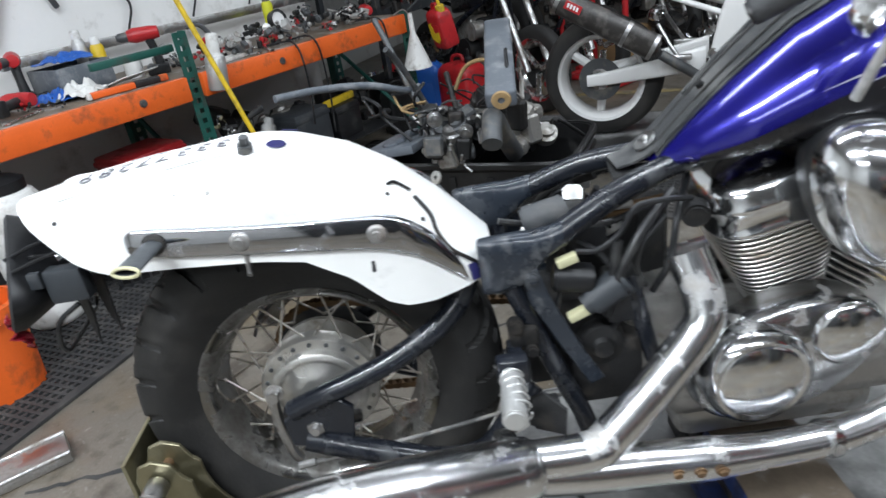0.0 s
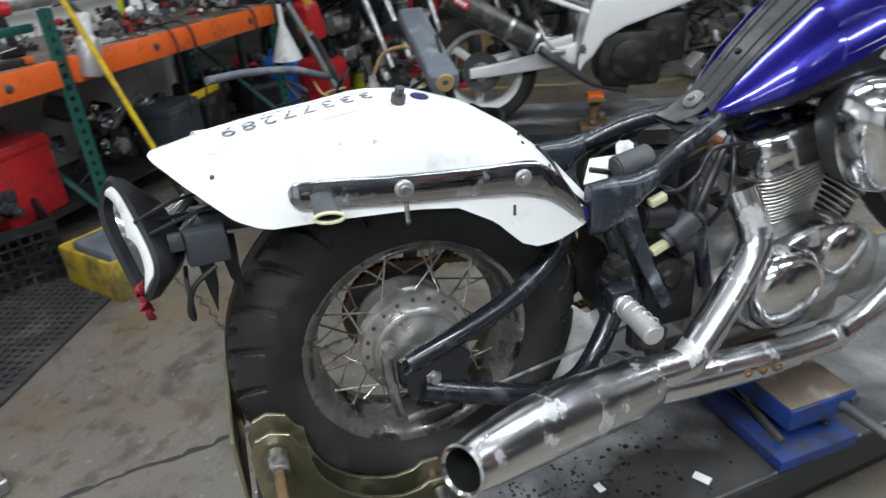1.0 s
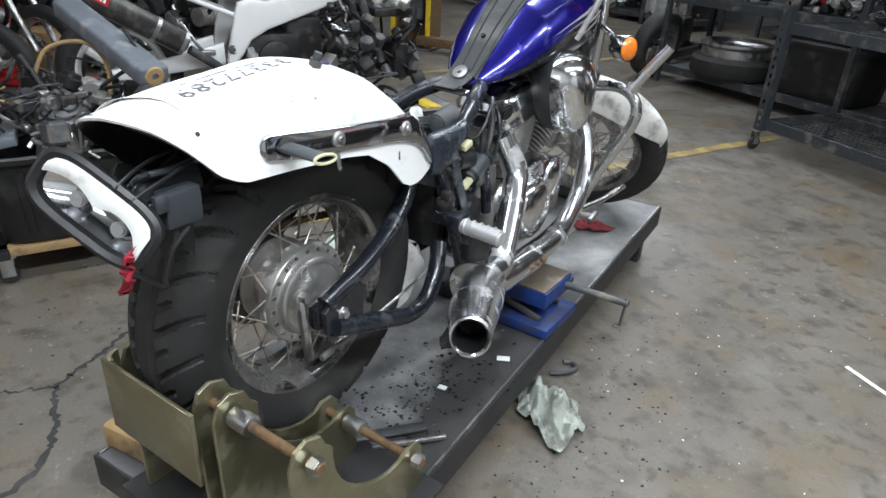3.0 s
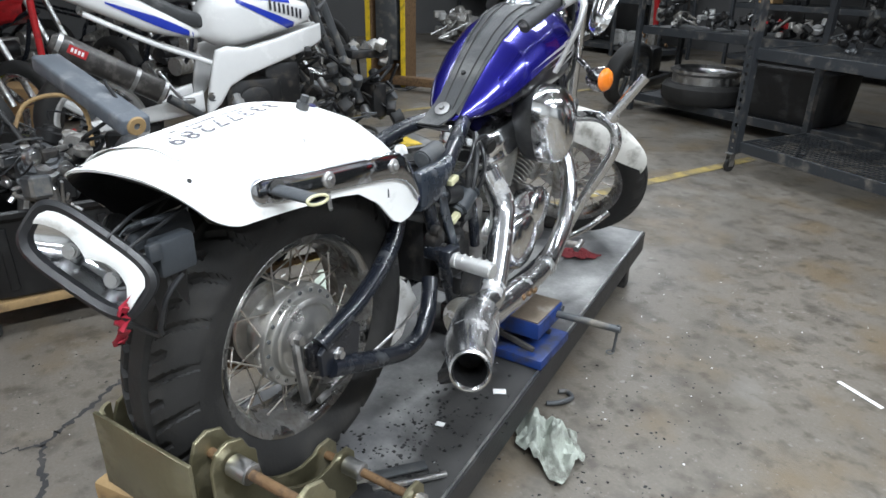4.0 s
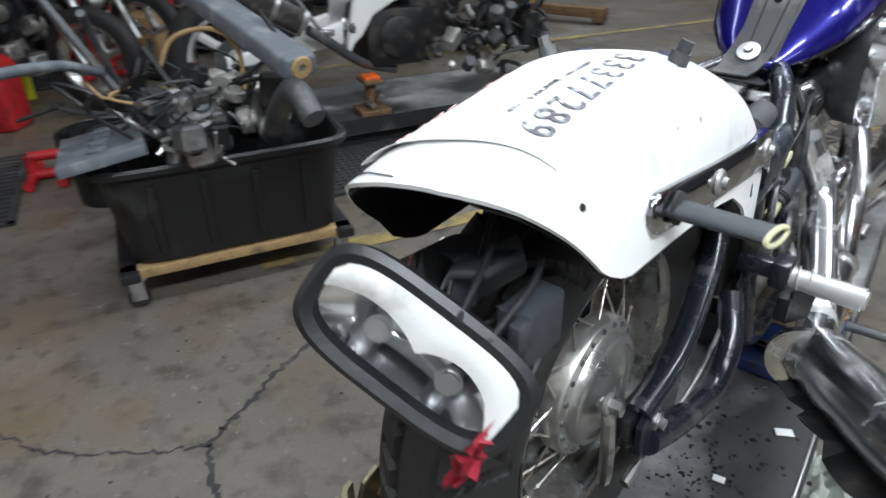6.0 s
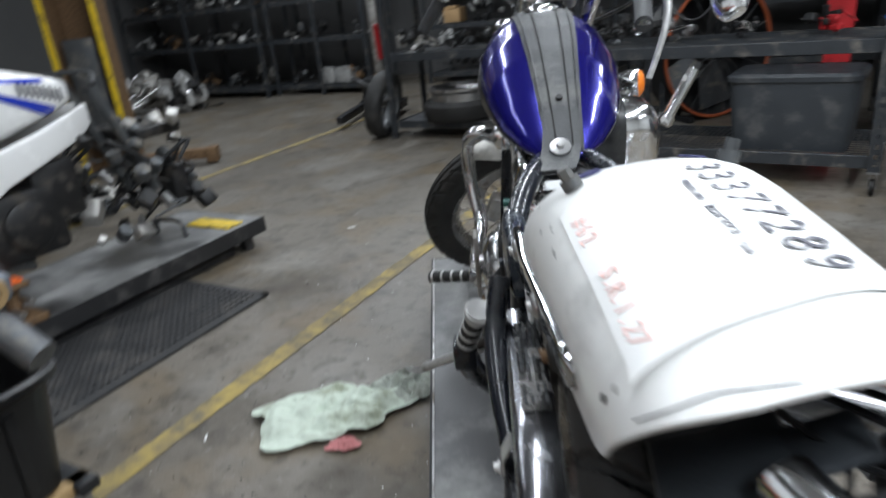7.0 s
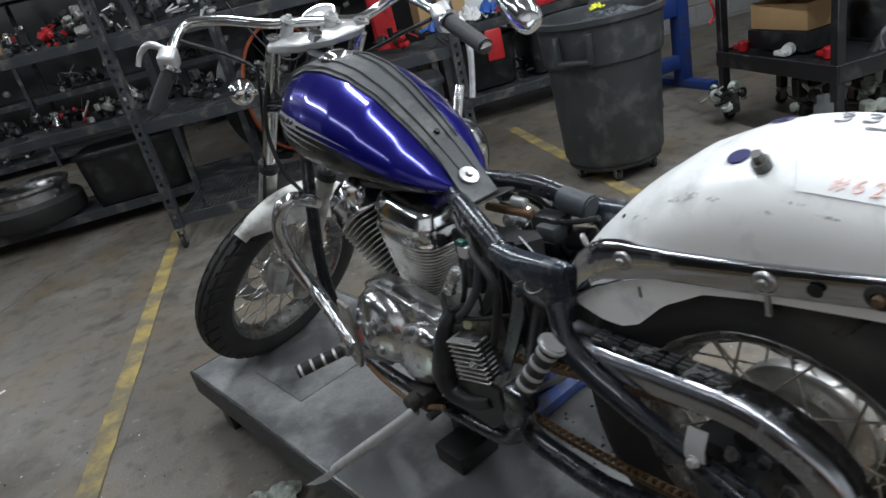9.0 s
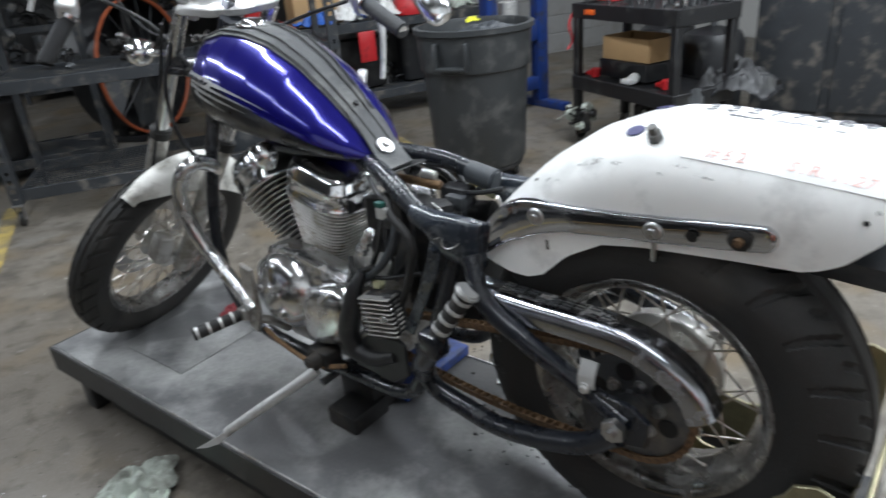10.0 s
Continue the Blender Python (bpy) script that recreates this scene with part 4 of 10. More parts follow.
box(bm, (0.060, 0.014, 0.006), (0, 0, 0.0165), 0.002, REFL)
W("reflector_trim", bm, "chrome")
random.seed(5)
rows = []
for k in range(11):
    q = k / 10
    rows.append([(0.143 - 0.028 * q + 0.026 * (i / 4 - 0.5) * (0.4 + 0.6 * math.sin(3 * q) ** 2) + random.uniform(-0.003, 0.003), -0.403 + random.uniform(-0.007, 0.007), 0.884 - 0.068 * q) for i in range(5)])
W("red_tag", sheet(B(), rows, 0.002), "tag_red", "crumpled red tape tag", smooth=20)
for pts, mt in ((((0.03, -0.22, 0.97), (0.09, -0.33, 0.98), (0.11, -0.39, 0.965)), "plastic"), (((0.05, -0.2, 0.96), (0.12, -0.30, 0.97), (0.13, -0.38, 0.95)), "plastic"), (((0.01, -0.2, 0.97), (0.06, -0.30, 0.95), (0.10, -0.36, 0.96)), "plastic")):
    bm = B()
    tube(bm, pts, 0.0028, 6)
    W("tail_wire", bm, mt)

def rounded(hx, hy, r=0.5, n=28):
    return [(hx * math.copysign(abs(math.cos(a)) ** r, math.cos(a)), hy * math.copysign(abs(math.sin(a)) ** r, math.sin(a))) for a in (2 * math.pi * j / n for j in range(n))]


# frame rails
for s in (1, -1):
    bm = B()
    tube(bm, ((s * 0.02, 0.68, 0.925), (s * 0.045, 0.62, 0.925), (s * 0.085, 0.52, 0.905), (s * 0.112, 0.43, 0.868), (s * 0.115, 0.40, 0.864), (s * 0.114, 0.37, 0.858)), (0.018, 0.019, 0.020, 0.020, 0.021, 0.022), 14)
    W("seat_rail", bm, "frame_paint", "black dusty frame tube")
    bm = B()
    rows = []
    back = 0.308 if s > 0 else 0.285
    for q, z, half, tall, sq in ((-0.25, 0.872, 0.019, 0.019, 1.0), (0.0, 0.862, 0.0225, 0.024, 0.9), (0.2, 0.850, 0.0235, 0.033, 0.75), (0.42, 0.841, 0.0225, 0.043, 0.6), (0.75, 0.836, 0.019, 0.047, 0.5), (0.97, 0.836, 0.016, 0.046, 0.5), (1.0, 0.836, 0.013, 0.043, 0.5), (1.0, 0.836, 0.001, 0.001, 0.5)):
        y = 0.412 + (back - 0.412) * q
        rows.append([Vector((s * 0.1145 + px, y, z + pz)) for px, pz in rounded(half, tall, sq, 32)])
    sheet(bm, rows, 0, closed=True)
    plate(bm, ((0.016, 0.0), (0.042, -0.002), (0.056, -0.05), (0.092, -0.135), (0.136, -0.222), (0.112, -0.232), (0.064, -0.14), (0.026, -0.06)), 0.006, Matrix.Translation((s * 0.1335 - 0.003, 0.352, 0.832)) @ pose(0, 0, 0, 90, 0, 90), 0.002)
    hexbolt(bm, (s * 0.136, 0.384, 0.815), (s, 0, 0), 0.007)
    W("frame_gusset", bm, "slate", "slate-grey welded gusset")
    bm = B()
    tube(bm, ((s * 0.10, 1.08, 1.02), (s * 0.095, 1.16, 0.86), (s * 0.11, 1.20, 0.64), (s * 0.12, 1.15, 0.49), (s * 0.13, 1.0, 0.425), (s * 0.13, 0.7, 0.42), (s * 0.13, 0.5, 0.44), (s * 0.12, 0.44, 0.56), (s * 0.115, 0.38, 0.72), (s * 0.11, 0.34, 0.84)), 0.017, 12)
    W("frame_cradle_tube", bm, "frame_paint", "black frame tube")
for loop in (((0.388, 0.842), (0.378, 0.858), (0.364, 0.866), (0.357, 0.862), (0.361, 0.850), (0.372, 0.842), (0.384, 0.838)), ((0.330, 0.862), (0.345, 0.858), (0.360, 0.843), (0.362, 0.830), (0.350, 0.826), (0.332, 0.834), (0.322, 0.843))):
    bm = B()
    tube(bm, [(-0.1366 + 0.9 * max(0.0, z - 0.846) ** 1.2, y, z) for y, z in loop], 0.0011, 5, 4)
    W("chalk_mark", bm, "silver", "pale marker scribble on the gusset")
bm = B()
tube(bm, ((0, 0.62, 0.935), (0, 0.85, 0.99), (0, 1.10, 1.10)), 0.028, 12)
cyl(bm, (0.01, 1.19, 1.05), (0.03, 1.12, 1.2), 0.034, n=18)
W("backbone", bm, "frame_paint", "black frame backbone")

# fuel tank
TANK = ((0.598, 0.934, 0.010, 0.927, 0.01), (0.616, 0.951, 0.045, 0.923, 0.03), (0.66, 0.997, 0.083, 0.924, 0.05), (0.72, 1.054, 0.118, 0.928, 0.08), (0.80, 1.119, 0.143, 0.938, 0.10), (0.88, 1.163, 0.157, 0.944, 0.12), (0.96, 1.186, 0.161, 0.952, 0.12), (1.03, 1.193, 0.156, 0.964, 0.12), (1.09, 1.186, 0.140, 0.982, 0.11), (1.14, 1.160, 0.110, 1.006, 0.09), (1.17, 1.12, 0.06, 1.04, 0.05), (1.178, 1.09, 0.01, 1.07, 0.01))


def tank_row(y):
    """The section of the tank at y: top, half width and bottom."""
    for a, b in zip(TANK, TANK[1:]):
        if y <= b[0]:
            t = (y - a[0]) / (b[0] - a[0])
            return [p + (q - p) * t for p, q in zip(a, b)]
    return TANK[-1]


def tank_point(y, a):
    """a: 0 at the crown, round to 1 at the belly, negative on the left."""
    _, top, half, low, _ = tank_row(y)
    s, q = (1 if a >= 0 else -1), abs(a)
    t = q * math.pi
    mid = low + (top - low) * 0.34
    x = half * math.sin(t) ** 0.92 if 0 < t < math.pi else 0.0
    z = mid + (top - mid) * math.cos(t) if t < math.pi / 2 else mid + (mid - low) * math.cos(t)
    return Vector((s * x, y, z))


rows = []
for i in range(70):
    y = 0.5985 + (1.1775 - 0.5985) * i / 69
    rows.append([tank_point(y, -1 + 2 * j / 56) for j in range(56)])
tank = W("fuel_tank", sheet(B(), rows, 0, closed=True), "blue_paint", "metallic blue teardrop tank with dark belly", smooth=60)


def tank_patch(name, y0, y1, fa0, fa1, lift, material, label="", n=26, k=14):
    rws = []
    for i in range(n):
        y = y0 + (y1 - y0) * i / (n - 1)
        lo, hi = fa0(y), fa1(y)
        row = []
        for j in range(k):
            a = lo + (hi - lo) * j / (k - 1)
            p = tank_point(y, a)
            nn = (tank_point(y, a + 0.004) - p).cross(tank_point(y + 0.004, a) - p)
            c = Vector((0, y, sum(tank_row(y)[1:4:2]) / 2))
            nn = nn if nn.dot(p - c) > 0 else -nn
            row.append(p + nn.normalized() * lift)
        rws.append(row)
    return W(name, sheet(B(), rws), material, label, parent=tank, smooth=60)


# the dark lower flank, the silver flash and the name on both sides
for s in (1, -1):
    tank_patch("dark_belly", 0.66, 1.13, lambda y: s * (0.345 + 0.34 * (1.13 - y)), lambda y: s * 0.93, 0.0012, "black_paint", "black lower flank")
    for k in range(4):
        y1 = 1.125 - 0.02 * k
        y0 = 0.80 + 0.035 * k if k < 3 else 0.93
        base = 0.372 + 0.028 * k
        tank_patch("silver_flash", y0, y1, lambda y: s * (base + 0.035 * ((y1 - y) / (y1 - y0)) - (0.011 if k else 0.016) * (y - y0) / (y1 - y0)), lambda y: s * (base + 0.035 * ((y1 - y) / (y1 - y0)) + (0.011 if k else 0.016) * (y - y0) / (y1 - y0)), 0.0022, "silver", "silver flash stripe", 18, 4)


def on_tank(y, a, lift=0.0):
    p = tank_point(y, a)
    nn = (tank_point(y, a + 0.004) - p).cross(tank_point(y + 0.004, a) - p)
    nn = nn if nn.dot(p - Vector((0, y, sum(tank_row(y)[1:4:2]) / 2))) > 0 else -nn
    nn.normalize()
    return p + nn * lift, nn


for s in (1, -1):
    tank_patch("emblem", 0.985, 1.125, lambda y: s * (0.362 + 0.08 * (1.125 - y)), lambda y: s * (0.412 + 0.03 * (1.125 - y)), 0.0024, "silver", "silver emblem field", 14, 5)
    bm = B()
    tube(bm, [on_tank(1.120 - 0.0068 * k, s * (0.387 + 0.06 * (0.0068 * k) + 0.011 * math.sin(2.4 * k)), 0.0042)[0] for k in range(19)], 0.0022, 6, 3)
    W("emblem_script", bm, "ink", "black curled emblem", parent=tank)

# the leather strap over the crown, cap and bolts
rows = []
for i in range(44):
    y = 0.613 + (1.155 - 0.613) * i / 43
    w = 0.034 + 0.024 * min(1, (y - 0.60) / 0.25) + 0.020 * max(0, (y - 0.85) / 0.30)
    _, top, half, low, _ = tank_row(y)
    row = []
    for j in range(15):
        x = w * (j / 7 - 1)
        t = math.asin(min(1, (abs(x) / half)) ** (1 / 0.92)) / math.pi if half > abs(x) else 0.4
        p, n = on_tank(y, math.copysign(t, x) if x else 0.0, 0.004)
        row.append(p)
    rows.append(row)
strap = W("tank_strap", sheet(B(), rows, 0.003), "leather", "worn grey-black leather strap along the tank crown", smooth=60)
for s in (1, -1):
    bm = B()
    pts = [Vector(r[1 if s < 0 else 13]) + Vector((0, 0, 0.0035)) for r in rows]
    tube(bm, pts[::3], 0.0024, 6, 2)
    W("strap_stitching", bm, "leather", parent=strap)
    bm = B()
    pts = [Vector(r[4 if s < 0 else 10]) + Vector((0, 0, 0.0032)) for r in rows]
    tube(bm, pts[::3], 0.0018, 6, 2)
    W("strap_seam", bm, "rubber", parent=strap)
rows = []
for y, z, w in ((0.672, 1.016, 0.040), (0.645, 0.989, 0.039), (0.618, 0.961, 0.038), (0.598, 0.944, 0.038), (0.575, 0.932, 0.036), (0.553, 0.924, 0.032)):
    rows.append([(w * (j / 4 - 1) - 0.25 * max(0.0, 0.64 - y), y, z) for j in range(9)])
W("strap_end", sheet(B(), rows, 0.004), "leather", "folded end of the strap", parent=strap)
bm = B()
lathe(bm, ((0, 0.010), (0.006, 0.010), (0.008, 0.004), (0.020, 0.003), (0.021, 0)), 24, Matrix.Translation((-0.010, 0.606, 0.9545)) @ pose(0, 0, 0, 40, 0, 0))
W("strap_washer", bm, "steel", "bright washer and bolt")
bm = B()
lathe(bm, ((0, 0.006), (0.006, 0.005), (0.007, 0)), 16, Matrix.Translation((0, 0.690, 1.0345)) @ pose(0, 0, 0, 38, 0, 0))
W("strap_rivet", bm, "engine_dark")
bm = B()
lathe(bm, ((0, 0.014), (0.018, 0.013), (0.026, 0.010), (0.030, 0.004), (0.040, 0.003), (0.041, 0)), 36, Matrix.Translation((0.0, 1.0, 1.194)) @ pose(0, 0, 0, 8, 0, 0))
W("tank_cap", bm, "chrome", "round chrome fuel cap")

# ---- engine ----


def cylinder(foot, top, hx, hy, fins, label):
    """A finned cylinder with its head cover; foot and top on its axis."""
    foot, top = Vector(foot), Vector(top)
    z = (top - foot).normalized()
    x = Vector((1, 0, 0))
    y = z.cross(x).normalized()
    f = Matrix((x, y, z)).transposed().to_4x4()
    f.translation = foot
    high = (top - foot).length
    body = W("cylinder", plate(B(), rounded(hx * 0.54, hy * 0.54, 0.6), high * 0.8, f), "engine_dark", label)
    for k in range(fins):
        q = k / (fins - 1)
        grow = 0.60 + 0.40 * q ** 0.9
        W("cooling_fin", plate(B(), rounded(hx * grow, hy * grow, 0.55), 0.0042, f @ Matrix.Translation((0, 0, 0.012 + (high * 0.645 - 0.012) * q)), 0.001), "fin", parent=body)
    bm = B()
    rows = []
    for q, w in ((0.650, 0.94), (0.655, 1.01), (0.672, 1.035), (0.690, 1.02), (0.700, 1.0), (0.800, 0.985), (0.815, 1.01), (0.835, 1.0), (0.850, 0.975), (0.900, 0.93), (0.945, 0.84), (0.975, 0.66), (0.992, 0.40), (1.0, 0.02)):
        rows.append([f @ Vector((px * w, py * w, high * q)) for px, py in rounded(hx, hy, 0.60, 40)])
    head = W("head_cover", sheet(bm, rows, 0, closed=True), "chrome", "polished domed head cover", smooth=50)
    for px in (-0.55, 0.0, 0.55):
        bm = B()
        hexbolt(bm, f @ Vector((hx * px, 0, high * (0.985 - 0.08 * abs(px)))), z, 0.007, 0.006)
        W("head_bolt", bm, "steel", parent=head)
    return f, high


rf, rh = cylinder((0, 0.842, 0.635), (0, 0.775, 0.912), 0.099, 0.103, 18, "finned rear cylinder")
ff, fh = cylinder((0, 0.905, 0.640), (0, 1.075, 0.895), 0.092, 0.090, 16, "finned front cylinder")

bm = B()
box(bm, (0.23, 0.46, 0.16), (0, 0.83, 0.545), 0.04, seg=3)
box(bm, (0.20, 0.36, 0.09), (0, 0.80, 0.455), 0.03, seg=2)
box(bm, (0.16, 0.16, 0.20), (0, 0.62, 0.62), 0.03, seg=2)
W("crankcase", bm, "cast", "dusty cast crankcase")
# right covers
bm = B()
rows = []
for d, w in ((0.095, 1.05), (0.125, 1.05), (0.150, 1.0), (0.158, 0.92)):
    rows.append([(d, 0.775 + 0.155 * w * math.cos(a) * (1.0 if math.cos(a) > 0 else 0.92), 0.600 + 0.105 * w * math.sin(a) + 0.032 * math.cos(a)) for a in (2 * math.pi * j / 48 for j in range(48))])
rows.append([(0.159, 0.775, 0.60)] * 48)
W("clutch_housing", sheet(bm, rows, 0, closed=True), "chrome_worn", "polished crankcase cover", smooth=50)
bm = B()
lathe(bm, ((0, 0.052), (0.062, 0.050), (0.068, 0.046), (0.074, 0.048), (0.084, 0.040), (0.088, 0.026), (0.089, 0.0)), 56, Matrix.Translation((0.145, 0.722, 0.598)) @ pose(0, 0, 0, 0, 90, 0))
cover = W("clutch_cover", bm, "chrome", "round chrome clutch cover", smooth=50)
for k in range(5):
    a = radians(118 - 9 * k)
    bm = B()
    box(bm, (0.0012, 0.009, 0.007), (0.1925, 0.722 + 0.073 * math.cos(a), 0.598 + 0.073 * math.sin(a)), 0)
    W("embossed_mark", bm, "cast", parent=cover)
bm = B()
lathe(bm, ((0, 0.022), (0.050, 0.020), (0.058, 0.012), (0.060, 0.0)), 40, Matrix.Translation((0.150, 0.872, 0.645)) @ pose(0, 0, 0, 0, 90, 0))
W("timing_cover", bm, "chrome", "polished round timing cover", smooth=50)
# left covers
bm = B()
lathe(bm, ((0, 0.072), (0.030, 0.072), (0.034, 0.066), (0.070, 0.060), (0.092, 0.040), (0.101, 0.016), (0.102, 0.0)), 56, Matrix.Translation((-0.118, 0.868, 0.598)) @ pose(0, 0, 0, 0, -90, 0))
stator = W("stator_cover", bm, "chrome_worn", "round polished stator cover", smooth=50)
for a, r in ((0.3, 0.045), (2.2, 0.04), (4.2, 0.045)):
    bm = B()
    hexbolt(bm, (-0.178, 0.868 + r * math.cos(a), 0.598 + r * math.sin(a)), (-1, 0, 0), 0.010, 0.009)
    W("cover_cap", bm, "steel", parent=stator)
bm = B()
rows = []
for d, w in ((0.10, 1.04), (0.138, 1.02), (0.158, 0.94), (0.171, 0.78), (0.178, 0.5)):
    rows.append([(-d, 0.712 + 0.092 * w * c, 0.578 + 0.080 * w * s2 - 0.025 * c) for c, s2 in rounded(1, 1, 0.75, 40)])
rows.append([(-0.179, 0.712, 0.578)] * 40)
W("sprocket_cover", sheet(bm, rows, 0, closed=True), "chrome_worn", "polished sprocket cover", smooth=45)
bm = B()
rows = []
for d, w in ((0.09, 1.0), (0.135, 0.96), (0.142, 0.86)):
    rows.append([(-d, 0.775 + 0.16 * w * c, 0.655 + 0.05 * w * s2 + 0.02 * c) for c, s2 in rounded(1, 1, 0.7, 36)])
rows.append([(-0.142, 0.775, 0.655)] * 36)
W("upper_cover", sheet(bm, rows, 0, closed=True), "chrome_worn", "polished upper cover", smooth=45)
# regulator with fins
bm = B()
REG = Matrix.Translation((-0.142, 0.528, 0.642)) @ pose(0, 0, 0, -9, 0, 6)
box(bm, (0.040, 0.080, 0.088), (0, 0, 0), 0.006, m=REG)
box(bm, (0.012, 0.022, 0.090), (-0.018, -0.030, 0), 0.003, m=REG)
reg = W("regulator", bm, "engine_dark", "finned voltage regulator")
for k in range(9):
    bm = B()
    box(bm, (0.038, 0.082, 0.0036), (-0.014, 0, -0.042 + 0.0105 * k), 0.001, m=REG, seg=1)
    W("regulator_fin", bm, "cast", parent=reg)
bm = B()
hexbolt(bm, REG @ Vector((-0.034, -0.022, 0.002)), (-1, 0, 0), 0.006)
W("regulator_bolt", bm, "steel", parent=reg)
# the black guard that runs down before the regulator and under it
bm = B()
tube(bm, ((-0.132, 0.598, 0.712), (-0.150, 0.610, 0.675), (-0.160, 0.622, 0.62), (-0.160, 0.640, 0.565), (-0.156, 0.628, 0.520), (-0.150, 0.575, 0.512), (-0.145, 0.515, 0.535)), (0.011, 0.017, 0.022, 0.025, 0.023, 0.019, 0.013), 12)
plate(bm, ((0.645, 0.520), (0.640, 0.470), (0.528, 0.462), (0.478, 0.500), (0.480, 0.575), (0.500, 0.585), (0.590, 0.568)), 0.010, Matrix.Translation((-0.150, 0, 0)) @ pose(0, 0, 0, 90, 0, 90), 0.003)
W("engine_guard", bm, "plastic", "black plastic guard around the regulator")
bm = B()
lathe(bm, ((0.004, 0.0), (0.012, 0.001), (0.014, 0.006), (0.010, 0.010), (0.0, 0.010)), 18, Matrix.Translation((-0.158, 0.648, 0.528)) @ pose(0, 0, 0, 0, -90, 0))
W("guard_grommet", bm, "rubber")
# horns, hoses, wires
bm = B()
rows = []
for q, w in ((0, 0.014), (0.3, 0.024), (0.6, 0.027), (0.85, 0.020), (1.0, 0.004)):
    rows.append([(-0.114 + w * math.cos(a), 0.885 + w * 0.8 * math.sin(a), 0.895 + 0.065 * q) for a in (2 * math.pi * j / 20 for j in range(20))])
W("plug_cover", sheet(bm, rows, 0.0, closed=True), "chrome", "chrome egg-shaped cover")
WIRES = (
    ((0.08, 0.62, 0.90), (0.12, 0.56, 0.86), (0.135, 0.52, 0.80), (0.12, 0.50, 0.72)),
    ((0.03, 0.66, 0.90), (0.10, 0.62, 0.87), (0.12, 0.60, 0.80), (0.10, 0.58, 0.74)), ((0.06, 0.44, 0.85), (0.11, 0.50, 0.82), (0.12, 0.53, 0.74), (0.10, 0.50, 0.66)),
    ((-0.06, 0.92, 0.95), (-0.10, 0.85, 0.945), (-0.09, 0.74, 0.945), (-0.05, 0.66, 0.93)),
    ((0.05, 0.60, 0.87), (0.062, 0.50, 0.850), (0.05, 0.42, 0.86), (0.05, 0.35, 0.88)),
)
for k, pts in enumerate(WIRES):
    bm = B()
    tube(bm, pts, 0.0055 if k % 3 else 0.008, 8)
    W("wiring_loom", bm, "plastic", "black cable")
for p, size, mt in (((0.065, 0.48, 0.84), (0.045, 0.07, 0.045), "plastic"), ((0.10, 0.53, 0.745), (0.05, 0.06, 0.085), "plastic"), ((0.06, 0.50, 0.60), (0.10, 0.12, 0.12), "engine_dark"), ((0.03, 0.43, 0.66), (0.12, 0.12, 0.16), "engine_dark"), ((0.0, 0.90, 0.97), (0.10, 0.16, 0.08), "engine_dark"), ((0.045, 0.465, 0.835), (0.040, 0.050, 0.034), "tub")):
    bm = B()
    box(bm, size, p, 0.008)
    W("electrical_box", bm, mt)
for p, q in (((0.125, 0.425, 0.827), (0.125, 0.457, 0.836)), ((0.125, 0.437, 0.727), (0.125, 0.473, 0.742))):
    p, q = Vector(p), Vector(q)
    bm = B()
    box(bm, (0.015, 0.017, (q - p).length), (0, 0, 0), 0.003, m=Matrix.Translation((p + q) / 2) @ (q - p).to_track_quat("Z", "X").to_matrix().to_4x4())
    W("connector", bm, "gasket", "yellowed white plug connector")
bm = B()
cyl(bm, (0.120, 0.474, 0.748), (0.122, 0.525, 0.780), 0.025, n=22, bevel=0.003)
cyl(bm, (0.120, 0.466, 0.743), (0.120, 0.474, 0.748), 0.018, n=18)
cyl(bm, (0.122, 0.525, 0.780), (0.122, 0.531, 0.784), 0.027, n=22, bevel=0.002)
W("starter_relay", bm, "tub", "grey round starter relay")
bm = B()
cyl(bm, (0.108, 0.420, 0.797), (0.112, 0.482, 0.787), 0.024, n=20, bevel=0.004)
W("ignition_box", bm, "plastic", "black round box with cables")
bm = B()
lathe(bm, ((0, 0.018), (0.016, 0.018), (0.020, 0.010), (0.036, 0.006), (0.042, -0.004), (0.042, -0.030), (0.03, -0.034)), 32, Matrix.Translation((0.105, 0.492, 0.655)) @ pose(0, 0, 0, 0, 90, 0))
W("starter_end", bm, "engine_dark", "round dirty black housing")
bm = B()
tube(bm, ((0.112, 0.538, 0.785), (0.115, 0.548, 0.74), (0.118, 0.560, 0.68), (0.115, 0.575, 0.62)), 0.014, 12)
W("breather_hose", bm, "frame_paint", "thick black hose")
bm = B()
box(bm, (0.030, 0.046, 0.036), (0.128, 0.362, 0.712), 0.007, m=None)
cyl(bm, (0.128, 0.350, 0.738), (0.150, 0.350, 0.738), 0.013, n=14, bevel=0.003)
cyl(bm, (0.128, 0.372, 0.690), (0.152, 0.372, 0.690), 0.011, n=14, bevel=0.003)
W("seat_lock", bm, "engine_dark", "greasy black lock block")
bm = B()
tube(bm, ((0.10, 0.640, 0.892), (0.115, 0.600, 0.902), (0.12, 0.551, 0.900), (0.122, 0.525, 0.862), (0.120, 0.49, 0.838), (0.118, 0.455, 0.840)), 0.0048, 8)
tube(bm, ((0.122, 0.520, 0.850), (0.126, 0.515, 0.815), (0.124, 0.512, 0.790)), 0.009, 10)
tube(bm, ((0.10, 0.60, 0.87), (0.12, 0.56, 0.84), (0.122, 0.548, 0.80), (0.112, 0.565, 0.76)), 0.005, 8)
tube(bm, ((0.11, 0.43, 0.77), (0.118, 0.42, 0.72), (0.112, 0.45, 0.68), (0.105, 0.47, 0.64)), 0.004, 8)
W("wiring_loom", bm, "plastic", "black cables")
bm = B()
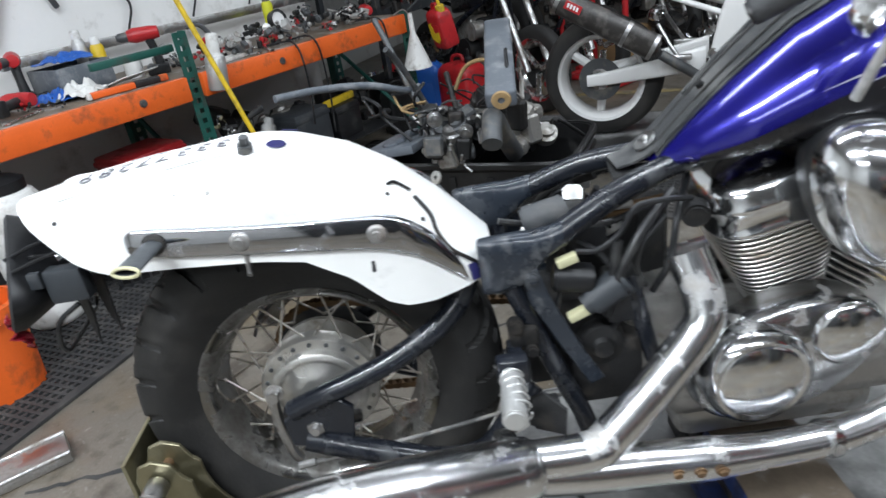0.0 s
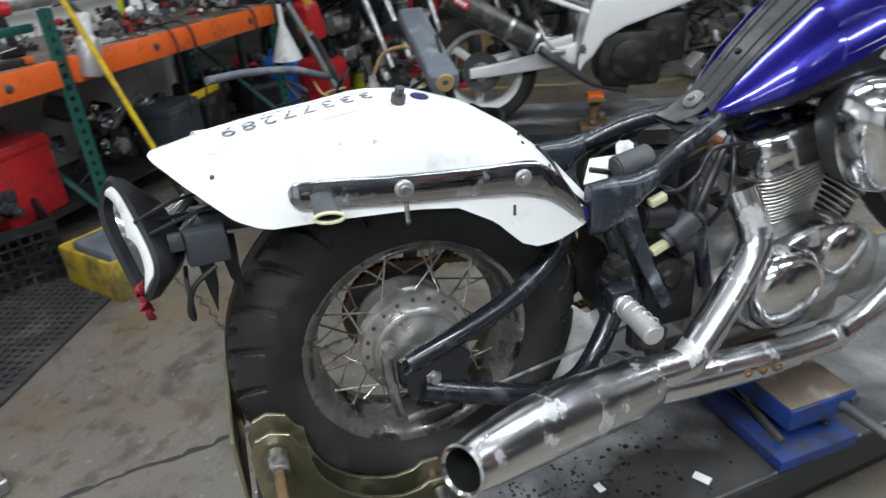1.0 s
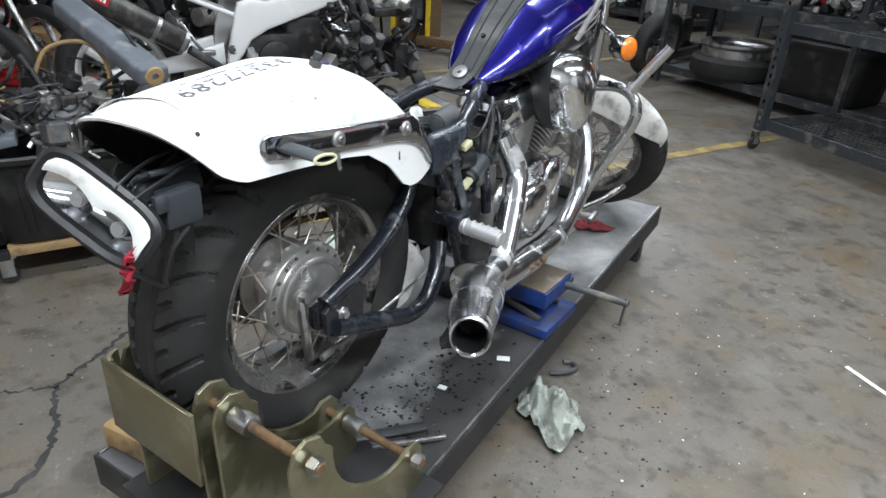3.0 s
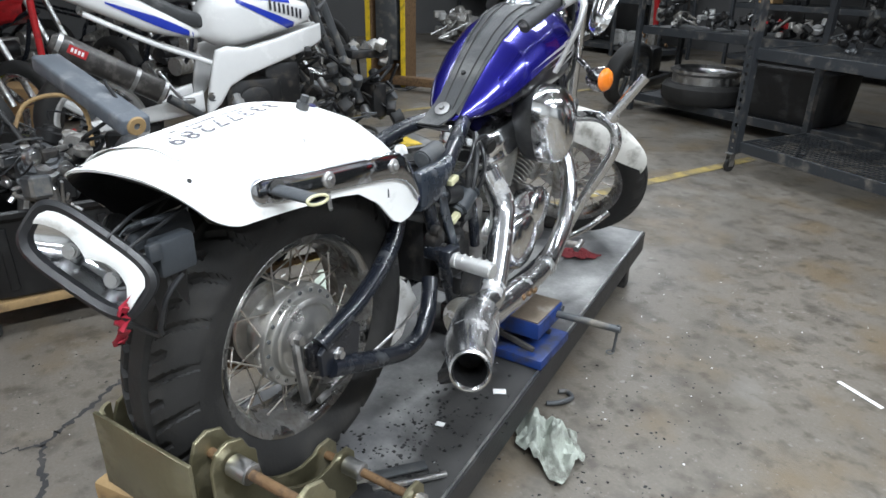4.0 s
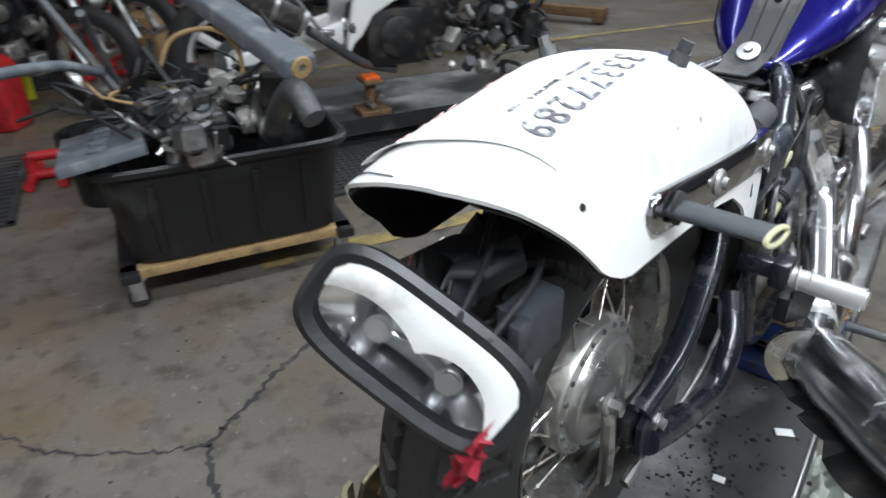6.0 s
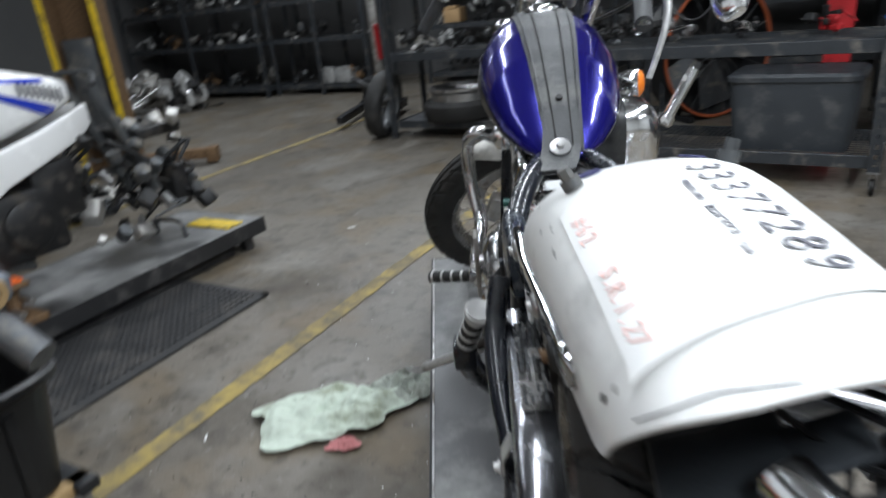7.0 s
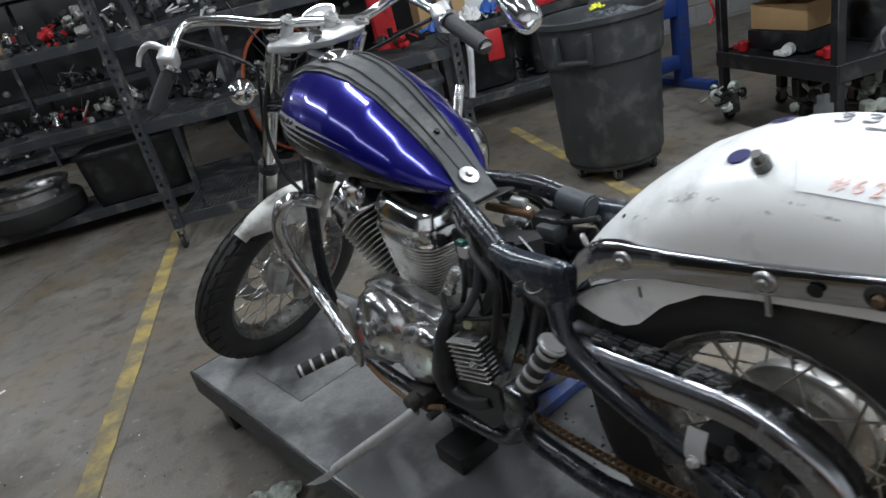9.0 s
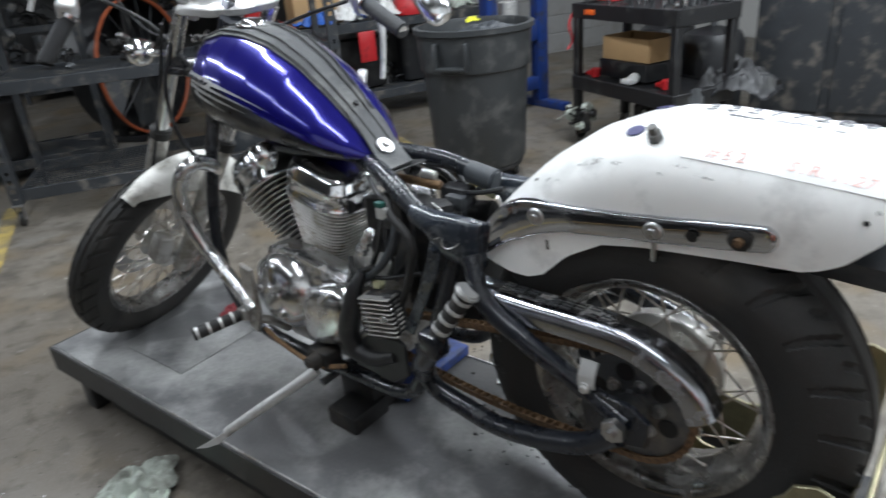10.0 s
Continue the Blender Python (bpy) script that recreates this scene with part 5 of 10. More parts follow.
cyl(bm, (0.075, 0.455, 0.895), (0.075, 0.385, 0.882), 0.024, n=18, bevel=0.004)
W("ignition_coil", bm, "tub", "grey rubber-covered coil")
bm = B()
CAP = Matrix.Translation((-0.004, 0.532, 0.826)) @ pose(0, 0, 0, 24, -14, 0)
lathe(bm, ((0.020, -0.020), (0.026, -0.018), (0.027, 0.006), (0.024, 0.012), (0.010, 0.014), (0, 0.014)), 28, CAP)
cap = W("vent_cap", bm, "silver", "perforated pale metal cap")
for k in range(10):
    bm = B()
    a = 2 * math.pi * k / 10
    box(bm, (0.003, 0.0075, 0.011), (0, 0, 0), 0.001, m=CAP @ Matrix.Rotation(a, 4, "Z") @ Matrix.Translation((0.0262, 0, -0.004)), seg=1)
    W("vent_hole", bm, "engine_dark", parent=cap)
bm = B()
cyl(bm, (0.034, 0.625, 0.868), (0.046, 0.508, 0.862), 0.009, 0.010, n=16, bevel=0.002)
W("fuel_pipe", bm, "rust", "dull brown pipe between the rails")
bm = B()
cyl(bm, (0.050, 0.562, 0.882), (0.053, 0.528, 0.880), 0.013, 0.010, n=16, bevel=0.002)
W("cable_end", bm, "silver", "bright ferrule of a cable")
bm = B()
plate(bm, ((0.0, 0.0), (0.085, 0.020), (0.070, 0.060), (0.012, 0.052)), 0.003, Matrix.Translation((-0.046, 0.392, 0.808)) @ pose(0, 0, 0, 62, 0, 62), 0.001)
W("inner_plate", bm, "silver", "pale dusty sheet metal plate behind the gusset")
bm = B()
plate(bm, ((-0.078, 0.020), (-0.070, -0.006), (0.040, -0.022), (0.046, -0.010), (0.020, 0.030)), 0.003, Matrix.Translation((0.0, 0.560, 0.914)), 0.001)
W("strap_plate", bm, "engine_dark", "thin dark plate under the strap end")
bm = B()
lathe(bm, ((0.0045, 0.0), (0.012, 0.0), (0.012, 0.004), (0.0045, 0.004), (0.0045, 0.0)), 18, Matrix.Translation((-0.092, 0.262, 0.918)) @ pose(0, 0, 0, 70, 0, 40))
W("fender_tab", bm, "cast", "small drilled tab")
bm = B()
cyl(bm, (0.09, 0.648, 0.872), (0.118, 0.642, 0.866), 0.021, n=20, bevel=0.004)
W("intake_plug", bm, "engine_dark")

# fittings between the rear cylinder and the left gusset
# made-up black sheet: stands in for the darkness behind the hoses
rows = []
for y, z in ((0.655, 0.845), (0.655, 0.700), (0.640, 0.610)):
    rows.append([(-0.052 + 0.006 * math.cos(9 * i / 12 * math.pi), y - 0.20 * i / 12, z + 0.01 * i / 12) for i in range(13)])
W("battery_case", sheet(B(), rows, 0.05), "engine_dark", "added black ribbed sheet that fills the gap with darkness", smooth=20)
for pts, r, mt in (
    (((-0.090, 0.540, 0.880), (-0.122, 0.500, 0.858), (-0.135, 0.452, 0.834), (-0.137, 0.437, 0.805), (-0.135, 0.449, 0.762), (-0.130, 0.478, 0.695), (-0.125, 0.50, 0.66)), 0.0085, "rubber"),
    (((-0.120, 0.488, 0.852), (-0.130, 0.487, 0.825), (-0.130, 0.505, 0.785), (-0.130, 0.548, 0.732), (-0.120, 0.615, 0.682), (-0.10, 0.66, 0.665)), 0.0085, "tub"),
    (((-0.100, 0.545, 0.850), (-0.118, 0.540, 0.815), (-0.115, 0.560, 0.765), (-0.105, 0.590, 0.725)), 0.006, "plastic"),
    (((-0.085, 0.500, 0.870), (-0.105, 0.462, 0.842), (-0.112, 0.468, 0.790), (-0.105, 0.500, 0.735), (-0.10, 0.540, 0.70)), 0.005, "plastic"),
    (((-0.110, 0.530, 0.836), (-0.122, 0.525, 0.800), (-0.118, 0.515, 0.755), (-0.110, 0.530, 0.715)), 0.0035, "plastic"),
    (((-0.105, 0.600, 0.700), (-0.125, 0.575, 0.705), (-0.128, 0.535, 0.712), (-0.120, 0.490, 0.725), (-0.105, 0.450, 0.735)), 0.0045, "plastic"),
    (((-0.080, 0.690, 0.700), (-0.110, 0.650, 0.700), (-0.125, 0.615, 0.705), (-0.120, 0.575, 0.725)), 0.007, "rubber"),
    (((-0.070, 0.600, 0.900), (-0.095, 0.560, 0.885), (-0.100, 0.530, 0.870)), 0.005, "plastic"),
):
    bm = B()
    tube(bm, pts, r, 10)
    W("hose", bm, mt, "dark rubber hose beside the engine")
a, b = Vector((-0.120, 0.604, 0.754)), Vector((-0.120, 0.566, 0.811))
bm = B()
for q in (0.0, 0.28, 0.5, 0.72):
    cyl(bm, a.lerp(b, q), a.lerp(b, q + 0.2), 0.0155 - 0.005 * q, 0.0135 - 0.005 * q, n=18, bevel=0.002)
cyl(bm, a, b, 0.008, n=14)
W("plug_cap", bm, "chrome_worn", "ribbed bright plug cap")
bm = B()
box(bm, (0.018, 0.030, 0.026), (-0.120, 0.522, 0.858), 0.004)
W("connector", bm, "silver", "white plug connector")
bm = B()
box(bm, (0.014, 0.022, 0.012), (-0.122, 0.527, 0.875), 0.003)
W("connector", bm, "green", "small green plug connector")
bm = B()
box(bm, (0.020, 0.024, 0.022), (-0.122, 0.502, 0.842), 0.004)
W("connector", bm, "plastic", "black plug connector")
bm = B()
lathe(bm, ((0, 0.020), (0.010, 0.019), (0.015, 0.010), (0.012, 0.0)), 14, Matrix.Translation((-0.108, 0.572, 0.682)) @ pose(0, 0, 0, 20, -70, 0))
W("connector", bm, "gasket", "yellowed rubber boot")
bm = B()
plate(bm, ((0.470, 0.800), (0.50, 0.812), (0.515, 0.770), (0.560, 0.700), (0.530, 0.690), (0.480, 0.745)), 0.004, Matrix.Translation((-0.098, 0, 0)) @ pose(0, 0, 0, 90, 0, 90), 0.001)
W("coil_bracket", bm, "dark_steel", "dirty steel bracket")
bm = B()
plate(bm, ((-0.018, -0.012), (0.018, -0.012), (0.018, 0.008), (0.010, 0.015), (-0.010, 0.015), (-0.018, 0.008)), 0.003, Matrix.Translation((-0.062, 0.494, 0.862)) @ pose(0, 0, 0, 60, 0, 70), 0.001)
W("cable_clip", bm, "silver", "small pale clip")

# air cleaner
def drop(w, d):
    """A ring of the teardrop outline, wide above and drawn down to the front."""
    return [(d, 0.872 + 0.078 * w * c * (1.0 + 0.22 * s2) - 0.012 * s2 * w, 0.888 + 0.112 * w * s2) for c, s2 in rounded(1, 1, 0.88, 44)]


W("air_cleaner", sheet(B(), [drop(w, d) for d, w in ((0.085, 0.70), (0.110, 0.97), (0.150, 1.0), (0.157, 0.97))], 0, closed=True), "plastic", "black air cleaner body", smooth=50)
W("air_cleaner_cover", sheet(B(), [drop(w, d) for d, w in ((0.154, 1.0), (0.176, 1.0), (0.202, 0.93), (0.224, 0.76), (0.236, 0.52), (0.241, 0.25), (0.242, 0.02))], 0, closed=True), "chrome", "chrome teardrop air cleaner cover", smooth=60)

# exhaust
bm = B()
tube(bm, ((0.112, 0.628, 0.810), (0.120, 0.632, 0.792), (0.140, 0.642, 0.750), (0.158, 0.640, 0.712), (0.172, 0.612, 0.678), (0.205, 0.535, 0.615), (0.232, 0.462, 0.562), (0.240, 0.445, 0.557), (0.248, 0.40, 0.560), (0.256, 0.33, 0.570), (0.262, 0.29, 0.578)), (0.033, 0.033, 0.033, 0.033, 0.0325, 0.032, 0.032, 0.032, 0.032, 0.032, 0.032), 20)
W("rear_header_pipe", bm, "pipe_chrome", "chrome exhaust header")
bm = B()
tube(bm, ((0.055, 1.12, 0.80), (0.085, 1.155, 0.755), (0.125, 1.155, 0.695), (0.155, 1.115, 0.62), (0.178, 1.04, 0.552), (0.195, 0.94, 0.505), (0.212, 0.84, 0.487), (0.224, 0.72, 0.488), (0.234, 0.62, 0.500), (0.240, 0.52, 0.512), (0.246, 0.42, 0.524), (0.256, 0.32, 0.545)), (0.026, 0.026, 0.027, 0.0275, 0.0275, 0.0275, 0.0275, 0.028, 0.035, 0.036, 0.036, 0.034), 20)
W("front_header_pipe", bm, "pipe_chrome", "chrome exhaust pipe running along the engine")
for y, z in ((0.83, 0.488), (0.318, 0.563)):
    bm = B()
    p = Vector((0.215 if y > 0.6 else 0.248, y, z))
    cyl(bm, p, p + Vector((0.004, -0.022, 0.003)), 0.032 if y > 0.6 else 0.0535, n=28, bevel=0.003)
    W("exhaust_clamp", bm, "chrome_worn", "clamp band")
for k in range(3):
    bm = B()
    hexbolt(bm, (0.270, 0.63 - 0.035 * k, 0.506 + 0.004 * k), (1, 0, -0.2), 0.007, 0.004)
    W("shield_bolt", bm, "rust")
bm = B()
tube(bm, ((0.264, 0.335, 0.563), (0.272, 0.318, 0.568), (0.30, 0.262, 0.590), (0.345, 0.17, 0.628), (0.40, 0.06, 0.670), (0.445, -0.02, 0.700), (0.470, -0.063, 0.716)), (0.048, 0.051, 0.051, 0.050, 0.046, 0.038, 0.031), 28, 6, hollow=True)
muffler = W("muffler", bm, "pipe_chrome", "scraped chrome muffler hanging outwards with an open end")
bm = B()
d = Vector((0.025, -0.043, 0.016)).normalized()
e0 = Vector((0.470, -0.063, 0.716))
q = d.to_track_quat("Z", "Y").to_matrix().to_4x4()
lathe(bm, ((0.031, -0.004), (0.033, 0.0), (0.031, 0.004), (0.027, 0.001), (0.024, -0.03), (0.022, -0.09), (0.0, -0.10)), 32, Matrix.Translation(e0) @ q)
W("muffler_mouth", bm, "engine_dark", "sooty open tailpipe", parent=muffler)
bm = B()
lathe(bm, ((0.030, -0.006), (0.0335, -0.002), (0.0335, 0.004), (0.030, 0.006), (0.027, 0.002)), 32, Matrix.Translation(e0) @ q)
W("muffler_lip", bm, "chrome_worn", parent=muffler)
bm = B()
plate(bm, ((0, 0), (0.05, 0.0), (0.055, 0.05), (0.02, 0.075), (0, 0.06)), 0.006, Matrix.Translation((0.20, 0.36, 0.585)) @ pose(0, 0, 0, 90, 0, 60), 0.001)
box(bm, (0.022, 0.05, 0.045), (0.195, 0.375, 0.612), 0.004)
W("muffler_bracket", bm, "engine_dark", "greasy bracket")
# rough torn edge of the rusted hanger under the muffler
random.seed(9)
bm = B()
rows = []
for k in range(13):
    q2 = k / 12
    c = Vector((0.262, 0.34, 0.545)).lerp(Vector((0.43, -0.01, 0.655)), q2)
    rows.append([c + Vector((-0.012, 0.004, -0.010)), c + Vector((-0.046 - 0.030 * random.random(), 0.0, -0.022 - 0.020 * random.random()))])
W("torn_flange", sheet(bm, rows, 0.003), "engine_dark", "torn black flange", parent=muffler, smooth=0)

# pegs
bm = B()
cyl(bm, (0.195, 0.330, 0.688), (0.305, 0.322, 0.690), 0.0165, 0.0185, n=18, bevel=0.004)
peg = W("passenger_peg", bm, "silver", "white taped passenger peg")
for k in range(5):
    bm = B()
    tube(bm, [(0.205 + 0.018 * k + 0.012 * j / 12, 0.33 + 0.0178 * math.cos(2 * math.pi * j / 12), 0.689 + 0.0178 * math.sin(2 * math.pi * j / 12)) for j in range(13)], 0.002, 5, 1)
    W("tape_turn", bm, "silver", parent=peg)
bm = B()
box(bm, (0.03, 0.05, 0.045), (0.185, 0.335, 0.690), 0.006)
box(bm, (0.07, 0.025, 0.030), (0.150, 0.345, 0.685), 0.005)
W("peg_bracket", bm, "frame_paint")
bm = B()
cyl(bm, (-0.214, 0.327, 0.690), (-0.185, 0.275, 0.775), 0.0165, 0.017, n=18)
peg = W("passenger_peg", bm, "rubber", "folded passenger peg with black rubber rings")
for k in range(4):
    bm = B()
    p = Vector((-0.214, 0.327, 0.690)).lerp(Vector((-0.185, 0.275, 0.775)), 0.12 + 0.24 * k)
    dd = Vector((0.029, -0.052, 0.085)).normalized()
    cyl(bm, p, p + dd * 0.011, 0.0185, n=20, bevel=0.002)
    W("bright_ring", bm, "silver", parent=peg)
bm = B()
p = Vector((-0.185, 0.275, 0.775))
cyl(bm, p, p + Vector((0.029, -0.052, 0.085)).normalized() * 0.012, 0.024, n=24, bevel=0.004)
W("peg_end", bm, "silver", "rounded bright end cap", parent=peg)
bm = B()
box(bm, (0.04, 0.045, 0.05), (-0.215, 0.335, 0.672), 0.006)
tube(bm, ((-0.215, 0.34, 0.66), (-0.20, 0.38, 0.60), (-0.15, 0.43, 0.53)), 0.022, 10)
W("peg_bracket", bm, "frame_paint")
bm = B()
cyl(bm, (-0.225, 0.968, 0.538), (-0.335, 1.008, 0.526), 0.0145, 0.016, n=18)
peg = W("rider_peg", bm, "rubber", "rider peg with black rubber rings")
for k in range(4):
    bm = B()
    p = Vector((-0.225, 0.968, 0.538)).lerp(Vector((-0.335, 1.008, 0.526)), 0.12 + 0.25 * k)
    dd = Vector((-0.110, 0.040, -0.012)).normalized()
    cyl(bm, p, p + dd * 0.010, 0.0165, n=20, bevel=0.002)
    W("bright_ring", bm, "silver", parent=peg)
bm = B()
box(bm, (0.022, 0.03, 0.03), (-0.215, 0.962, 0.540), 0.004)
plate(bm, ((-0.03, 0.12), (0.01, 0.13), (0.025, 0.02), (0.02, -0.05), (-0.005, -0.06), (-0.03, 0.0)), 0.012, Matrix.Translation((-0.205, 0.945, 0.545)) @ pose(0, 0, 0, 90, 0, 90), 0.002)
tube(bm, ((-0.21, 0.95, 0.53), (-0.16, 0.93, 0.50), (-0.12, 0.93, 0.46)), 0.012, 8)
W("peg_bracket", bm, "cast", "cast peg bracket")
bm = B()
tube(bm, ((-0.19, 0.925, 0.495), (-0.195, 0.85, 0.475), (-0.19, 0.74, 0.455), (-0.17, 0.66, 0.47)), 0.006, 8)
W("shift_rod", bm, "rust", "dull brassy rod")
bm = B()
cyl(bm, (0.155, 1.085, 0.455), (0.215, 1.09, 0.458), 0.012, n=14, bevel=0.003)
cyl(bm, (0.215, 1.07, 0.45), (0.215, 1.115, 0.462), 0.010, n=12)
cyl(bm, (0.13, 1.07, 0.44), (0.16, 1.085, 0.455), 0.018, n=14)
W("rider_peg_stub", bm, "steel", "bare steel stub of the missing peg")

# side stand
bm = B()
tube(bm, ((-0.205, 0.725, 0.455), (-0.232, 0.752, 0.430), (-0.295, 0.822, 0.372), (-0.352, 0.886, 0.318), (-0.368, 0.902, 0.303)), (0.0135, 0.013, 0.0125, 0.012, 0.0115), 12)
rows = []
for q2, w in ((0.0, 0.010), (0.2, 0.014), (0.7, 0.020), (1.0, 0.014)):
    c = Vector((-0.360, 0.894, 0.310)).lerp(Vector((-0.418, 0.942, 0.272)), q2) - Vector((0, 0, 0.006 * math.sin(math.pi * q2)))
    rows.append([c + Vector((0.64, -0.77, 0)).normalized() * w * k for k in (-1, -0.4, 0.4, 1)])
sheet(bm, rows, 0.007)
W("side_stand", bm, "silver", "long silver side stand, folded out")
bm = B()
cyl(bm, (-0.215, 0.735, 0.468), (-0.17, 0.735, 0.475), 0.020, n=16, bevel=0.003)
box(bm, (0.05, 0.07, 0.05), (-0.165, 0.735, 0.47), 0.006)
W("stand_pivot", bm, "engine_dark", "greasy stand pivot")

# chain, sprocket and guard
SPR = Vector((-0.098, 0.0, 0.600))
bm = B()
lathe(bm, ((0.0, -0.010), (0.03, -0.012), (0.032, -0.003), (0.098, -0.003), (0.100, 0.0), (0.098, 0.003), (0.03, 0.003), (0.0, 0.004)), 60, Matrix.Translation(SPR) @ pose(0, 0, 0, 0, 90, 0))
sprocket = W("rear_sprocket", bm, "dark_steel", "dirty rear sprocket")
for k in range(6):
    a = 2 * math.pi * k / 6 + 0.3
    bm = B()
    lathe(bm, ((0, 0.0012), (0.0165, 0.0012), (0.0175, 0.0)), 18, Matrix.Translation(SPR + Vector((-0.0045, 0.066 * math.cos(a), 0.066 * math.sin(a)))) @ pose(0, 0, 0, 0, -90, 0))
    W("sprocket_hole", bm, "engine_dark", parent=sprocket)
    bm = B()
    a += 0.52
    hexbolt(bm, SPR + Vector((-0.004, 0.048 * math.cos(a), 0.048 * math.sin(a))), (-1, 0, 0), 0.008, 0.009)
    W("sprocket_bolt", bm, "steel", parent=sprocket)
FRONT, RF = Vector((-0.098, 0.655, 0.565)), 0.034
RS = 0.104
path = []
for k in range(31):
    a = radians(87) + radians(186) * k / 30
    path.append(Vector((-0.098, SPR.y + RS * math.cos(a), SPR.z + RS * math.sin(a))))
low0, low1 = path[-1], FRONT + Vector((0, 0.0, -RF))
for k in range(1, 33):
    q2 = k / 32
    path.append(low0.lerp(low1, q2) - Vector((0, 0, 0.030 * math.sin(math.pi * q2))))
for k in range(1, 9):
    a = radians(-90) + radians(180) * k / 8
    path.append(Vector((-0.098, FRONT.y + RF * math.cos(a), FRONT.z + RF * math.sin(a))))
up0, up1 = path[-1], path[0]
for k in range(1, 32):
    path.append(up0.lerp(up1, k / 32))
lens_ = [0.0]
for a, b in zip(path, path[1:] + path[:1]):
    lens_.append(lens_[-1] + (b - a).length)
link_bm = B()
for s in (-1, 1):
    plate(link_bm, rounded(0.0098, 0.0066, 0.8, 10), 0.0018, Matrix.Translation((0, 0, s * 0.0075 - 0.0009)))
cyl(link_bm, (-0.008, 0, -0.007), (-0.008, 0, 0.007), 0.005, n=8)
first = None
count = int(lens_[-1] / 0.0165)
loop = path + path[:1]
for k in range(count):
    t = lens_[-1] * k / count
    i = max(j for j in range(len(lens_)) if lens_[j] <= t + 1e-9)
    i = min(i, len(path) - 1)
    a, b = loop[i], loop[i + 1]
    p = a.lerp(b, (t - lens_[i]) / max(1e-6, (b - a).length))
    dd = (b - a).normalized()
    m = Matrix((dd, Vector((1, 0, 0)).cross(dd), Vector((1, 0, 0)))).transposed().to_4x4()
    m.translation = p
    m = ROOT[bike].inverted() @ m
    if first is None:
        chain = W("drive_chain", cyl(B(), SPR + Vector((0, 0, RS)), SPR + Vector((0.004, 0, RS)), 0.004, n=6), "rust", "slack rusty drive chain")
        first = part("chain_link", link_bm, "rust", chain)
        first.matrix_basis = m
    else:
        again("chain_link", first, m, chain)
GUARD = ((0.30, 0.765), (0.20, 0.760), (0.10, 0.762), (0.0, 0.760), (-0.07, 0.735), (-0.118, 0.698), (-0.142, 0.655))
gpath = spline([(0, y, z) for y, z in GUARD], 6)
rows = []
for i, p in enumerate(gpath):
    dd = (gpath[min(i + 1, len(gpath) - 1)] - gpath[max(i - 1, 0)]).normalized()
    nn = Vector((0, dd.z, -dd.y))
    nn = nn if nn.dot(Vector((0, p.y - 0.05, p.z - 0.55))) > 0 else -nn
    rows.append([Vector((x, p.y, p.z)) + nn * o for x, o in ((-0.088, -0.006), (-0.091, 0.0), (-0.115, 0.003), (-0.138, 0.0), (-0.144, -0.006), (-0.146, -0.020), (-0.146, -0.038))])
guard = W("chain_guard", sheet(B(), rows, 0.0025), "guard_chrome", "long scratched chain guard", smooth=50)
rows2 = []
for q2 in range(13):
    y = 0.245 - 0.225 * q2 / 12
    z = lerp([(b, c) for b, c in reversed(GUARD)], y)
    rows2.append([(x, y, z + 0.0062) for x in (-0.095, -0.107, -0.119, -0.132)])
W("guard_label", sheet(B(), rows2), "chrome_worn", "worn printed warning label", parent=guard)
for k in range(9):
    for c, x in enumerate((-0.099, -0.108, -0.117, -0.126)):
        if (k + c) % 5 == 4:
            continue
        y = 0.235 - 0.024 * k
        z = lerp([(b, d2) for b, d2 in reversed(GUARD)], y)
        bm = B()
        box(bm, (0.0042, 0.019, 0.0008), (x, y, z + 0.0072), 0)
        W("label_bar", bm, "dark_steel", parent=guard, smooth=0)
bm = B()
rows = [[(-0.150 - 0.006 * k, 0.055 + 0.030 * (j - 0.5), 0.700 - 0.012 * k) for j in (0, 1)] for k in range(3)]
rows += [[(-0.163, 0.055 + 0.030 * (j - 0.5), 0.672 - 0.018 * k) for j in (0, 1)] for k in range(2)]
sheet(bm, rows, 0.003)
hexbolt(bm, (-0.165, 0.055, 0.655), (-1, 0, 0), 0.007)
W("guard_bracket", bm, "silver", "bright bent bracket")

# ---- front end ----
TOPL, TOPR = Vector((-0.020, 1.262, 1.228)), Vector((0.146, 1.112, 1.222))
AX = FN
BOTL, BOTR = FW - AX * 0.088, FW + AX * 0.088
for a, b in ((TOPL, BOTL), (TOPR, BOTR)):
    bm = B()
    cyl(bm, a, a.lerp(b, 0.62), 0.0195, n=20)
    leg = W("fork_tube", bm, "chrome_worn", "chrome fork tube")
    bm = B()
    cyl(bm, a.lerp(b, 0.50), b + (b - a).normalized() * 0.035, 0.0265, n=20, bevel=0.004)
    W("fork_slider", bm, "cast", "cast lower fork leg", parent=leg)
    bm = B()
    cyl(bm, a.lerp(b, 0.47), a.lerp(b, 0.51), 0.030, n=20, bevel=0.004)
    W("dust_seal", bm, "rubber", parent=leg)
bm = B()
cyl(bm, BOTL, BOTR, 0.011, n=14)
W("front_axle", bm, "steel")
mid = (TOPL + TOPR) / 2
side = (TOPR - TOPL).normalized()
down = ((BOTL + BOTR) / 2 - mid).normalized()
fwd = side.cross(down).normalized()
fwd = fwd if fwd.y > 0 else -fwd
